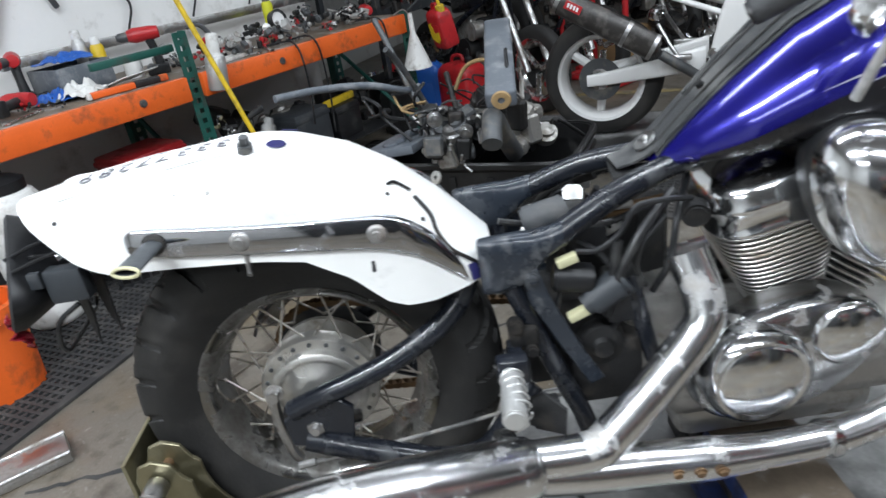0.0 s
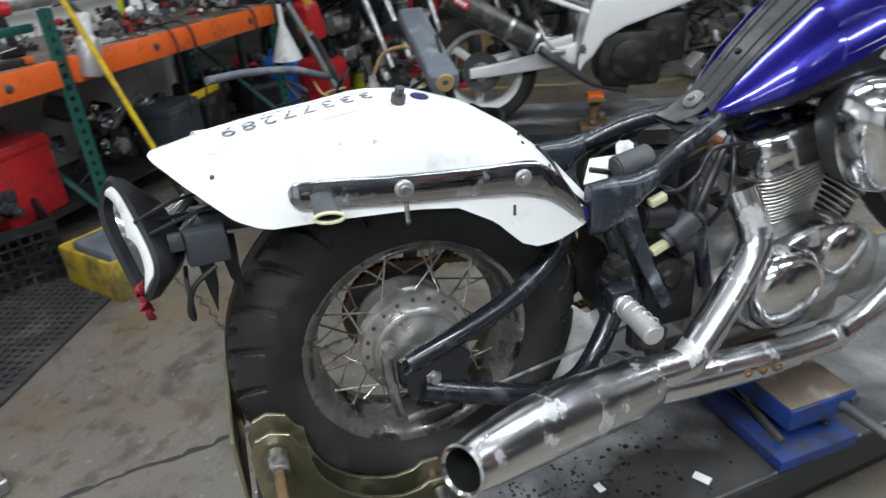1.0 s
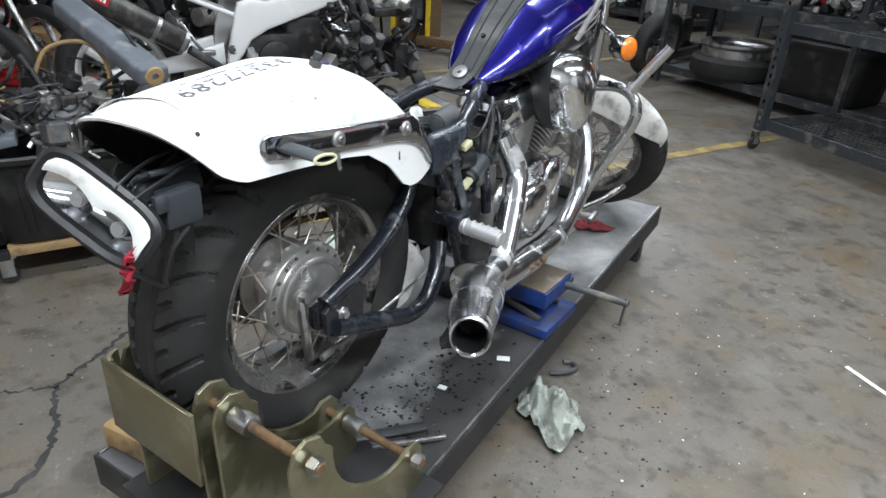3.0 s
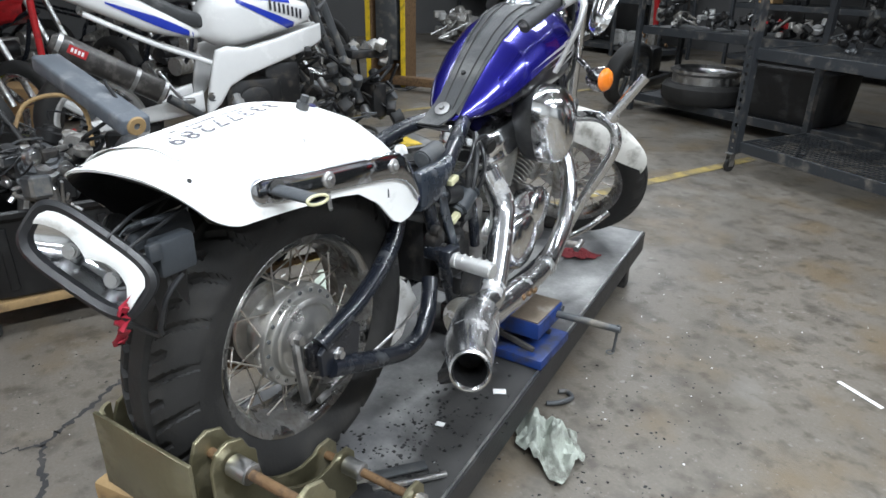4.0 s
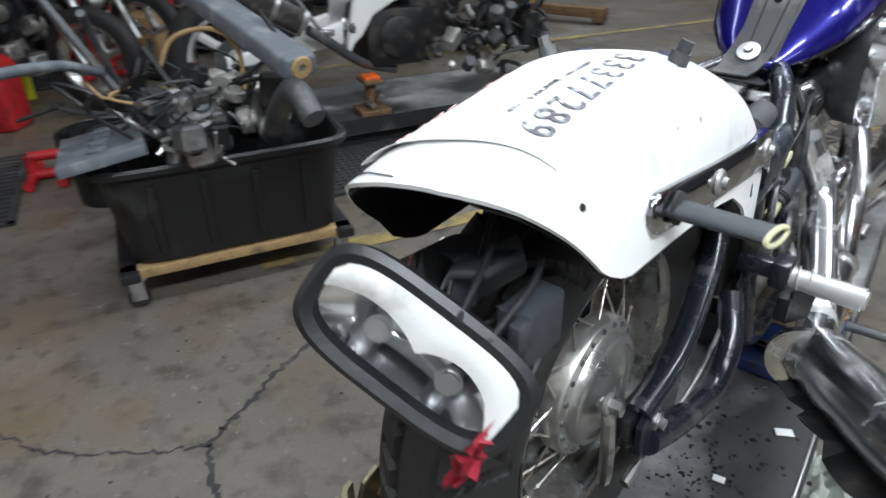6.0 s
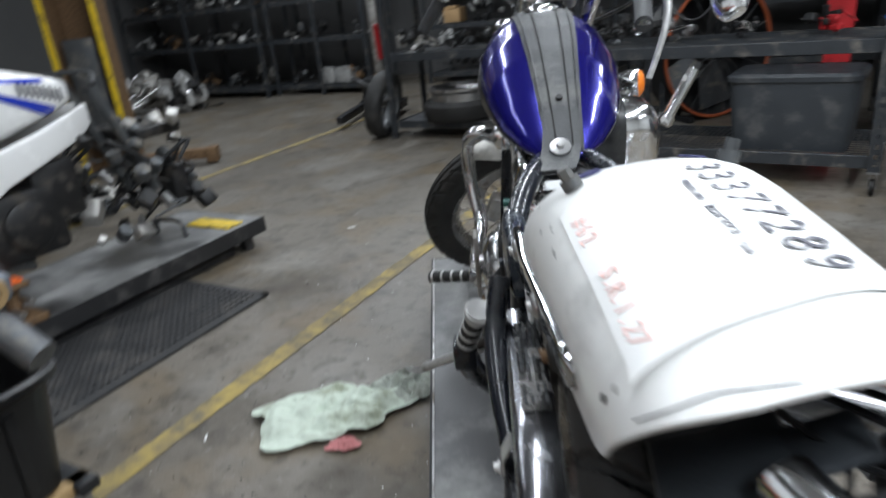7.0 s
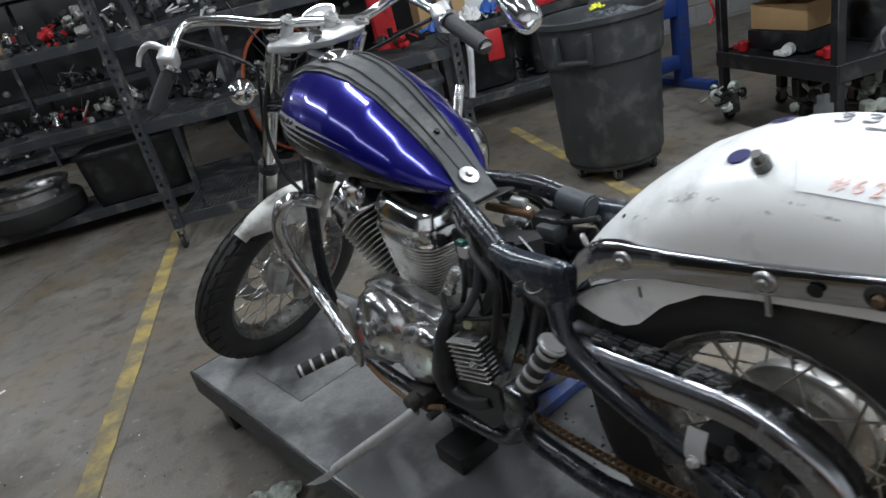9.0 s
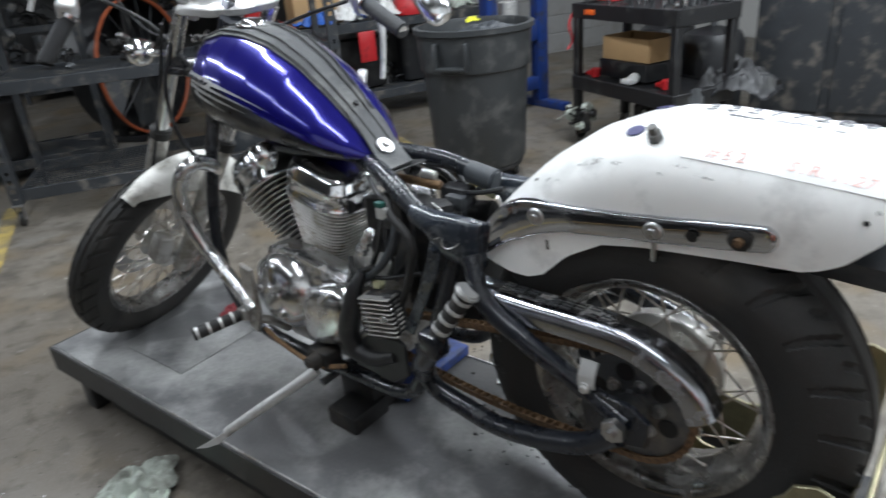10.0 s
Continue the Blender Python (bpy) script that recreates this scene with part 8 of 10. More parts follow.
bench = thing("workbench", BENCH, "workbench of orange rack beams and green uprights", "workbench")
for x0, x1 in ((-1.75, -0.045), (0.035, 1.58)):
    bm = B()
    box(bm, (x1 - x0, 0.04, 0.115), ((x0 + x1) / 2, -0.02, 0.80), 0.006)
    beam = part("front_beam", bm, "orange", bench, "scuffed orange steel beam")
    for x in (x0 + 0.5, x1 - 0.25):
        bm = B()
        hexbolt(bm, (x, -0.04, 0.80), (0, -1, 0), 0.013, 0.008)
        part("bolt", bm, "dark_steel", beam)
bm = B()
box(bm, (3.33, 0.76, 0.03), (-0.085, 0.38, 0.845), 0.004)
part("bench_top", bm, "worn_top", bench, "greasy dark wooden top")
for x, z1 in ((0, 1.06), (1.60, 0.87), (-1.72, 0.87)):
    bm = B()
    slotted_post(bm, x, -0.008, 0.0, z1, 0.075, 0.05)
    part("upright", bm, "green", bench, "green slotted upright", smooth=0)
    bm = B()
    slotted_post(bm, x, 0.70, 0.0, 0.83, 0.075, 0.05, -1)
    part("rear_upright", bm, "green", bench, smooth=0)
    bm = B()
    tube(bm, ((x, 0.05, 0.15), (x, 0.66, 0.62)), 0.014, 6)
    part("brace", bm, "green", bench)
bm = B()
box(bm, (0.42, 0.03, 0.035), (-0.19, 0.12, 0.985), 0.004)
part("tool_rail", bm, "green", bench, "green steel rail over the top")
bm = B()
box(bm, (3.2, 0.62, 0.012), (-0.1, 0.42, 0.17), 0.002)
part("lower_shelf", bm, "plastic", bench)
bm = B()
box(bm, (2.2, 0.04, 0.05), (0.55, 0.70, 1.03), 0.004)
part("back_rail", bm, "steel", bench, "bare steel rail along the back")

bm = B()
box(bm, (3.45, 0.06, 2.7), (-0.22, 0.83, 1.35))
solid("wall_bench", bm, "wall_lit", "white painted panel wall behind the workbench", "wall", kind="structure", smooth=0, m=BENCH)


def drill(x, y, turn, shade="red", lying=False):
    e = thing("cordless_drill", at_bench(x, y, 0.862 + (0.05 if lying else 0), turn) @ (pose(0, 0, 0, 90, 0, 0) if lying else pose(0, 0, 0)), "red and black cordless drill on the workbench", "cordless drill", "drills on the workbench")
    bm = B()
    lathe(bm, ((0, -0.09), (0.028, -0.085), (0.034, -0.05), (0.036, 0.03), (0.028, 0.06), (0.024, 0.062)), 18, Matrix.Translation((0, 0, 0.20)) @ pose(0, 0, 0, 0, 90, 0))
    part("motor_housing", bm, shade, e)
    bm = B()
    lathe(bm, ((0.024, 0.062), (0.022, 0.10), (0.012, 0.115), (0, 0.116)), 14, Matrix.Translation((0, 0, 0.20)) @ pose(0, 0, 0, 0, 90, 0))
    part("chuck", bm, "dark_steel", e)
    bm = B()
    tube(bm, ((-0.03, 0, 0.18), (-0.045, 0, 0.11), (-0.05, 0, 0.05)), (0.022, 0.02, 0.024), 10)
    part("grip", bm, "plastic", e)
    bm = B()
    box(bm, (0.11, 0.07, 0.05), (-0.035, 0, 0.025), 0.01)
    part("battery", bm, "plastic", e)


drill(-0.02, 0.30, 150)
drill(-0.55, 0.52, 70)
drill(-0.70, 0.42, 20)
drill(-0.86, 0.18, 120, lying=True)
drill(1.30, 0.30, 60, lying=True)


def spray_can(m, r, h, material, label, cap="white_plastic"):
    e = thing("spray_can", m, label, "spray can", "cans at the workbench")
    bm = B()
    lathe(bm, ((0, 0), (r * 0.95, 0), (r, 0.006), (r, h * 0.86), (r * 0.75, h * 0.94), (r * 0.72, h * 0.94)), 24)
    part("can_body", bm, material, e)
    bm = B()
    lathe(bm, ((r * 0.70, h * 0.93), (r * 0.70, h * 1.08), (r * 0.6, h * 1.12), (0, h * 1.12)), 20)
    part("cap", bm, cap, e)


spray_can(at_bench(-0.22, 0.55), 0.033, 0.24, "silver", "grey spray can standing on the workbench")
spray_can(at_bench(-0.16, 0.50), 0.033, 0.20, "yellow", "yellow spray can standing on the workbench")
spray_can(at_bench(0.98, 0.55), 0.033, 0.22, "lime", "yellow-green can standing on the workbench", "dark_steel")
spray_can(at_bench(-0.07, 0.38), 0.045, 0.10, "white_plastic", "short white tub standing on the workbench")
# the slim filter hanging on the upright
hung = thing("hanging_cylinder", BENCH @ pose(0.09, -0.07, 0.76, 0, 9, 0), "white and silver cylinder hanging from the green upright", "canister")
bm = B()
lathe(bm, ((0, 0), (0.045, 0), (0.05, 0.008), (0.05, 0.15), (0.045, 0.16), (0, 0.16)), 28)
part("can_body", bm, "silver", hung)
bm = B()
lathe(bm, ((0.045, 0.16), (0.030, 0.175), (0.030, 0.26), (0.022, 0.27), (0, 0.27)), 24)
part("neck", bm, "white_plastic", hung)
bm = B()
tube(bm, ((0, 0, 0.26), (-0.05, 0.02, 0.31), (-0.09, 0.06, 0.30)), 0.012, 8)
part("hook", bm, "dark_steel", hung)
bm = B()
tube(bm, ((0.08, -0.10, 0.52), (0.16, -0.14, 0.60), (0.24, -0.16, 0.63)), (0.012, 0.014, 0.02), 8)
solid("breaker_bar", bm, "plastic", "black bar with a steel end at the upright", "tool", m=BENCH)
for k, (dx, z) in enumerate(((0.05, 0.60), (0.10, 0.55), (0.14, 0.42), (0.06, 0.45))):
    clump("hanging_fitting", tuple((BENCH @ Vector((dx, -0.05, z))).xyz), (0.06, 0.05, 0.10), 5, 200 + k, "small brass and steel fitting hanging on the upright", "fitting", (("zinc", "dark_steel"), ("steel", "dark_steel"))[k % 2], "hung fittings")

# the yellow pole that leans on the beam
pole = thing("squeegee_pole", pose(-2.19, -0.5, 0.0), "yellow pole with a brush head leaning on the workbench", "pole")
bm = B()
cyl(bm, (-2.194, -0.590, 0.42), (-2.192, -0.938, 1.70), 0.0125, n=12)
shaft = part("shaft", bm, "yellow", pole, world=True)
bm = B()
cyl(bm, (-2.194, -0.485, 0.03), (-2.194, -0.590, 0.42), 0.0135, n=12)
part("lower_shaft", bm, "plastic", shaft, "black lower end", world=True)
bm = B()
box(bm, (0.32, 0.05, 0.05), (-2.19, -0.485, 0.026), 0.01)
part("brush_head", bm, "plastic", pole, world=True)

# loose things on the bench top
bin_box = thing("parts_bin", at_bench(-0.34, 0.46, 0.862, 8), "grey plastic bin on the workbench", "bin")
bm = B()
for s in (-1, 1):
    box(bm, (0.008, 0.24, 0.13), (s * 0.14, 0, 0.065), 0.002)
    box(bm, (0.28, 0.008, 0.13), (0, s * 0.118, 0.065), 0.002)
box(bm, (0.28, 0.24, 0.006), (0, 0, 0.003))
part("bin_body", bm, "grey_plastic", bin_box)


def bag(name, x, y, size, material, label, seed, z=0.862, high=0.1):
    p = BENCH @ Vector((x, y, z))
    return tagged(rag(name, tuple(p), size[0], size[1], 140, high, material, label, seed, 0.3), label, "bag", "bags on the workbench")


bag("plastic_bag", -0.42, 0.22, (0.24, 0.20), "white_plastic", "clear and white plastic bag on the workbench", 21, high=0.07)
bag("plastic_bag", -0.52, 0.28, (0.18, 0.18), "blue_plastic", "blue plastic bag on the workbench", 22, high=0.06)
bag("plastic_bag", -0.32, 0.50, (0.26, 0.22), "blue_plastic", "blue bag lying over the grey bin", 23, 1.0, 0.05)
bm = B()
box(bm, (0.24, 0.17, 0.004), (0, 0, 0.004), 0.001)
solid("paper_sheet", bm, "paper", "white paper lying on the workbench", "paper", m=at_bench(-0.22, 0.16, 0.864, 20) @ pose(0, 0, 0.03, -14, 0, 0))
level = thing("orange_tool", at_bench(-0.27, 0.03, 0.862, -6), "orange and black tool lying at the bench edge", "tool")
for name, x0, x1, mt in (("handle", -0.20, 0.0, "orange"), ("shank", 0.0, 0.12, "plastic"), ("tip", 0.12, 0.16, "orange"), ("end_cap", -0.22, -0.20, "white_plastic")):
    bm = B()
    box(bm, (x1 - x0, 0.032, 0.03), ((x0 + x1) / 2, 0, 0.016), 0.006)
    part(name, bm, mt, level)
bm = B()
box(bm, (0.20, 0.09, 0.02), (0, 0, 0.01), 0.006)
solid("white_tray", bm, "white_plastic", "white plastic tray on the workbench", "tray", m=at_bench(0.27, 0.07, 0.862, 8))
KITS = (("engine_dark", "dark_steel"), ("engine_dark", "steel"), ("plastic", "cast"), ("red", "engine_dark"), ("dark_steel", "silver"), ("engine_dark", "red"))
random.seed(61)
SPOTS = []
for k in range(26):
    SPOTS.append((0.12 + 1.40 * (k / 25), random.uniform(0.08, 0.62), random.choice((0.07, 0.10, 0.14, 0.18)), k))
for x, y, s, k in SPOTS:
    p = BENCH @ Vector((x, y, 0.862 + s * 0.35))
    clump("hand_tools", tuple(p), (s * 1.7, s * 1.2, s * 0.7), 6, 400 + k, "greasy tools and parts heaped on the workbench", "tools", KITS[k % 6], "tool heap on the workbench")
for k in range(12):
    p = BENCH @ Vector((-1.4 + 0.09 * k, 0.1 + 0.05 * (k * 7 % 9), 0.862 + 0.022))
    clump("hand_tools", tuple(p), (0.13, 0.10, 0.045), 5, 440 + k, "small red and steel tools on the workbench", "tools", KITS[(k + 3) % 6], "tool heap on the workbench")


def spanner(x, y, turn, length):
    bm = B()
    box(bm, (length, 0.016, 0.007), (0, 0, 0.004), 0.002)
    for s in (-1, 1):
        lathe(bm, ((0.009, 0), (0.018, 0), (0.018, 0.009), (0.009, 0.009)), 16, Matrix.Translation((s * length / 2, 0, 0)), closed=True)
    solid("spanner", bm, "chrome_worn", "steel spanner on the workbench", "spanner", "spanners", m=at_bench(x, y, 0.863, turn))


for x, y, a, n in ((0.2, 0.1, 20, 0.22), (0.35, 0.06, -25, 0.20), (0.55, 0.08, 60, 0.24), (0.75, 0.1, 10, 0.18), (0.62, 0.16, -40, 0.2), (0.48, 0.2, 30, 0.26), (-0.75, 0.08, 30, 0.2)):
    spanner(x, y, a, n)
gauge = thing("pressure_gauge", at_bench(0.93, 0.42, 0.96), "black round gauge with a white dial", "gauge")
bm = B()
lathe(bm, ((0, -0.02), (0.06, -0.02), (0.062, 0.02), (0.05, 0.022), (0.048, 0.012)), 28, pose(0, 0, 0, 80, 0, 0))
part("case", bm, "plastic", gauge)
bm = B()
lathe(bm, ((0, 0.013), (0.047, 0.013)), 24, pose(0, 0, 0, 80, 0, 0))
part("dial", bm, "paper", gauge)
bm = B()
cyl(bm, (0, 0, -0.1), (0, 0, -0.05), 0.02, n=12)
part("stem", bm, "dark_steel", gauge)
for k in (1, 2, 6):
    x = 0.5 + 0.14 * k
    p0 = Vector((x, -0.045, 0.80 - 0.03 * (k % 3)))
    bm = B()
    tube(bm, (Vector((x - 0.06, 0.12, 0.875)), Vector((x, -0.045, 0.868)), p0 + Vector((0.03, -0.005, -0.12)), p0 + Vector((0.02, 0.01, -0.30 - 0.06 * (k % 3)))), 0.006, 6)
    solid("cable", bm, "plastic", "black cable hanging over the orange beam", "cable", "cables at the workbench", m=BENCH)
# on the wall
holder = thing("wall_clamp", BENCH @ pose(-0.46, 0.76, 1.27, 0, 25, 0), "red lever clamp hanging on the white wall", "clamp")
bm = B()
box(bm, (0.04, 0.03, 0.34), (0, 0, 0), 0.012)
box(bm, (0.12, 0.03, 0.06), (0.05, 0, 0.17), 0.012)
part("clamp_body", bm, "red", holder)
for k in range(3):
    bm = B()
    x = 0.15 + 0.42 * k
    tube(bm, ((x, 0.79, 1.5), (x - 0.03, 0.77, 1.32), (x + 0.08, 0.77, 1.2), (x + 0.02, 0.76, 1.06)), 0.007, 6)
    solid("wall_cable", bm, "plastic", "dark cable hanging on the white wall", "cable", "cables at the workbench", m=BENCH)
bm = B()
box(bm, (0.03, 0.02, 0.26), (0, 0, 0), 0.008)
box(bm, (0.09, 0.02, 0.04), (0.03, 0, 0.14), 0.008)
solid("pipe_wrench", bm, "dark_steel", "dark pipe wrench hanging on the wall", "wrench", m=BENCH @ pose(-0.2, 0.77, 1.36, 0, -20, 0))

# under the bench


def box_mesh(size, at, f):
    bm = B()
    box(bm, size, at, 0, f)
    return bm


def milk_crate(m, material, label):
    e = thing("milk_crate", m, label, "crate")
    for side in range(4):
        f = pose(0, 0, 0, 0, 0, 90 * side)
        for z in (0.012, 0.25, 0.27):
            part("rail", box_mesh((0.34, 0.012, 0.024), (0, 0.165, z), f), material, e, smooth=0)
        for i in range(8):
            part("bar", box_mesh((0.010, 0.010, 0.25), (-0.155 + 0.31 * i / 7, 0.165, 0.135), f), material, e, smooth=0)
        for i in range(1, 5):
            part("slat", box_mesh((0.33, 0.010, 0.010), (0, 0.165, 0.045 * i + 0.02), f), material, e, smooth=0)
    bm = B()
    box(bm, (0.33, 0.33, 0.01), (0, 0, 0.008))
    part("crate_floor", bm, material, e, smooth=0)


milk_crate(pose(-2.02, -1.24, 0, 0, 0, 22), "plastic", "black plastic milk crate under the workbench")
clump("crate_contents", (-2.02, -1.24, 0.30), (0.24, 0.22, 0.2), 8, 460, "dark bars and parts standing in the crate", "motorcycle parts", ("plastic", "dark_steel"))
for k, (x, y, z, s, kit) in enumerate(((-0.6, 0.35, 0.34, (0.4, 0.36, 0.3), ("plastic", "engine_dark")), (0.35, 0.4, 0.36, (0.45, 0.4, 0.36), ("engine_dark", "dark_steel")), (0.85, 0.45, 0.32, (0.4, 0.4, 0.3), ("plastic", "cast")), (1.3, 0.45, 0.34, (0.36, 0.36, 0.3), ("engine_dark", "plastic")))):
    p = BENCH @ Vector((x, y, z))
    clump("stored_parts", tuple(p), s, 9, 470 + k, "dark parts stored under the workbench", "motorcycle parts", kit, "parts under the workbench")
for x, y, sx, sy, sz, mt, lab in ((-0.22, 0.32, 0.34, 0.30, 0.36, "red", "dark red box under the workbench"), (0.75, 0.22, 0.3, 0.25, 0.28, "tub", "dark grey box under the workbench"), (1.12, 0.30, 0.24, 0.24, 0.22, "plastic", "black case under the workbench")):
    bm = B()
    box(bm, (sx, sy, sz), (0, 0, sz / 2), 0.015)
    box(bm, (sx * 1.03, sy * 1.03, 0.03), (0, 0, sz - 0.04), 0.006)
    solid("storage_box", bm, mt, lab, "box", "boxes under the workbench", m=at_bench(x, y, 0.176, 6))

bm = B()
box(bm, (0.30, 0.03, 0.045), (0, 0, 0.0225), 0.006)
solid("spirit_level", bm, "yellow", "short yellow level on a case under the bench", "level", m=at_bench(1.12, 0.24, 0.398, 8))

# the yellow pad, brush, orange bucket and bottle on the floor before the bench
pad = thing("mop_bucket", pose(-1.80, -0.80, 0, 0, 0, 38) @ Matrix.Diagonal((1.2, 1.15, 1.4, 1)), "dirty yellow plastic wringer tray on the floor", "tray")
bm = B()
for s in (-1, 1):
    box(bm, (0.30, 0.014, 0.13), (0, s * 0.12, 0.065), 0.006)
    box(bm, (0.014, 0.24, 0.13), (s * 0.15, 0, 0.065), 0.006)
box(bm, (0.30, 0.24, 0.01), (0, 0, 0.006))
part("tray_body", bm, "dirty_yellow", pad)
bm = B()
box(bm, (0.24, 0.20, 0.05), (0.02, 0, 0.12), 0.012)
part("sponge", bm, "grey_plastic", pad, "grey dirty sponge")
brush = thing("scrub_brush", pose(-2.28, -0.62, 0, 0, 0, 30), "lime green scrub brush on the floor", "brush")
bm = B()
box(bm, (0.26, 0.07, 0.03), (0, 0, 0.06), 0.01)
part("brush_back", bm, "lime", brush)
random.seed(3)
bm = B()
for k in range(90):
    x, y = random.uniform(-0.12, 0.12), random.uniform(-0.03, 0.03)
    cyl(bm, (x, y, 0.05), (x + random.uniform(-0.012, 0.012), y + random.uniform(-0.012, 0.012), 0.0), 0.002, n=4)
part("bristles", bm, "lime", brush, kind="stuff")


def bucket(m, material, label, r=0.15, h=0.34):
    e = thing("bucket", m, label, "bucket", "buckets")
    bm = B()
    lathe(bm, ((0, 0.0), (r * 0.85, 0.0), (r, h * 0.95), (r * 1.05, h * 0.95), (r * 1.05, h * 0.86), (r * 1.09, h * 0.86), (r * 1.09, h), (r * 0.96, h * 1.01), (r * 0.82, 0.02), (0, 0.02)), 36)
    part("bucket_body", bm, material, e)
    bm = B()
    tube(bm, [(r * 1.12 * math.cos(a), -0.10 * math.sin(a) - 0.02, h * 0.9 - 0.16 * math.sin(a)) for a in (math.pi * i / 8 for i in range(9))], 0.003, 6, 3)
    part("wire_handle", bm, "steel", e)


bucket(pose(-1.08, -1.47, 0), "orange", "orange plastic bucket standing on the mat", 0.15, 0.36)
bucket(at_bench(1.98, 0.62, 0, 180), "tote", "black plastic bucket with a wire handle", 0.15, 0.35)
extractor = thing("fluid_extractor", pose(-1.60, -1.53, 0, 0, 0, 25), "tall ribbed white plastic fluid extractor on the mat", "fluid extractor")
prof = [(0, 0.012), (0.105, 0.012), (0.118, 0.025)]
for k in range(5):
    z = 0.03 + 0.112 * k
    prof += [(0.120, z), (0.126, z + 0.012), (0.126, z + 0.098), (0.120, z + 0.109)]
prof += [(0.112, 0.605), (0.09, 0.620), (0, 0.622)]
bm = B()
lathe(bm, prof, 36)
tank_white = part("tank", bm, "white_plastic", extractor, "grimy white ribbed tank", smooth=30)
bm = B()
lathe(bm, ((0.095, 0.615), (0.098, 0.66), (0.06, 0.68), (0.03, 0.69), (0.028, 0.78), (0.0, 0.785)), 28)
box(bm, (0.20, 0.03, 0.025), (0, 0, 0.79), 0.008)
part("pump_head", bm, "plastic", extractor, "black pump head with a handle")
for z, mt, nm in ((0.50, "blue_plastic", "blue_label"), (0.405, "yellow", "warning_label")):
    rws = [[(0.1272 * math.cos(a), 0.1272 * math.sin(a), z + 0.035 * k) for k in (-1, 0, 1)] for a in (radians(-5 + 9 * i) for i in range(6))]
    part(nm, sheet(B(), rws, 0.001), mt, extractor)
bm = B()
plate(bm, ((-0.018, -0.016), (0.018, -0.016), (0.0, 0.018)), 0.001, Matrix.Translation((0.1290 * math.cos(radians(18)), 0.1290 * math.sin(radians(18)), 0.405)) @ pose(0, 0, 0, 0, 0, 18) @ pose(0, 0, 0, 90, 0, 90))
part("warning_triangle", bm, "ink", extractor)
bm = B()
box(bm, (0.14, 0.50, 0.035), (0, 0, 0.018), 0.006)
for k in (-1, 1):
    cyl(bm, (k * 0.063, -0.25, 0.034), (k * 0.063, 0.25, 0.034), 0.008, n=12)
solid("steel_channel", bm, "steel", "short bright steel channel lying on the concrete", "steel bar", m=pose(-0.53, -1.25, 0.001, 0, 0, 33.5))

# fuel cans past the end of the bench


def jerry_can(m, size, material, label, spout="plastic"):
    a, b, h = size
    e = thing("fuel_can", m, label, "fuel can", "fuel cans")
    bm = B()
    rows = []
    for z, k in ((0.0, 0.9), (0.012, 0.98), (0.03, 1.0), (h * 0.78, 1.0), (h * 0.88, 0.93), (h * 0.95, 0.74), (h * 0.97, 0.5), (h * 0.972, 0.02)):
        rows.append([(px * k, py * k, z) for px, py in rounded(a / 2, b / 2, 0.35, 28)])
    rows.insert(0, [(px * 0.02, py * 0.02, 0.0) for px, py in rounded(a / 2, b / 2, 0.35, 28)])
    body = part("can_body", sheet(bm, rows, 0, closed=True), material, e, smooth=50)
    for s in (-1, 1):
        bm = B()
        box(bm, (a * 0.6, 0.006, h * 0.45), (0, s * b / 2, h * 0.40), 0.002)
        part("raised_panel", bm, material, body)
    bm = B()
    tube(bm, ((-a * 0.28, 0, h * 0.90), (-a * 0.2, 0, h * 1.06), (a * 0.05, 0, h * 1.08), (a * 0.12, 0, h * 0.94)), 0.014, 10)
    part("handle", bm, material, e)
    bm = B()
    lathe(bm, ((0, h * 0.90), (0.03, h * 0.90), (0.03, h * 1.05), (0.012, h * 1.08), (0.010, h * 1.2), (0, h * 1.2)), 20, Matrix.Translation((a * 0.28, 0, 0)))
    part("cap", bm, spout, e)
    return e


jerry_can(pose(-4.02, 0.50, 0, 0, 0, 40), (0.34, 0.24, 0.42), "red", "red plastic fuel can on the floor")
jerry_can(pose(-4.18, 0.22, 0, 0, 0, 70), (0.30, 0.16, 0.44), "blue_plastic", "blue plastic jug beside the red can")
jerry_can(pose(-3.88, 0.02, 0, 0, 0, 120), (0.26, 0.18, 0.34), "tote", "black oil jug beside the blue one")
hang = jerry_can(pose(-3.62, 0.42, 0.60, 12, 0, 30), (0.17, 0.12, 0.26), "red", "small red can hanging past the bench end", "yellow")
bm = B()
plate(bm, ((-0.05, 0.05), (0.02, 0.02), (0.05, 0.05), (0.05, 0.10), (0.0, 0.09), (-0.02, 0.16), (-0.05, 0.15)), 0.003, Matrix.Translation((0, -0.066, 0.02)) @ pose(0, 0, 0, 90, 0, 0))
part("can_label", bm, "yellow", hang, "yellow label patch")
bm = B()
tube(bm, ((0, 0, 0.27), (-0.02, -0.03, 0.36), (-0.1, -0.16, 0.30)), 0.006, 6)
part("hanger", bm, "dark_steel", hang)
funnel = thing("funnel", pose(-3.43, 0.20, 0.52), "white plastic funnel hanging at the bench end", "funnel")
bm = B()
lathe(bm, ((0.014, 0.34), (0.018, 0.22), (0.09, 0.02), (0.095, 0.0), (0.088, 0.0), (0.012, 0.22), (0.008, 0.34)), 28, closed=True)
part("cone", bm, "white_plastic", funnel)
bm = B()
tube(bm, ((0, 0, 0.33), (0.01, -0.04, 0.37), (0.03, -0.1, 0.35)), 0.004, 6)
part("hook", bm, "steel", funnel)
bm = B()
lathe(bm, ((0, 0), (0.05, 0), (0.05, 0.2), (0.02, 0.26), (0.02, 0.3), (0, 0.3)), 20)
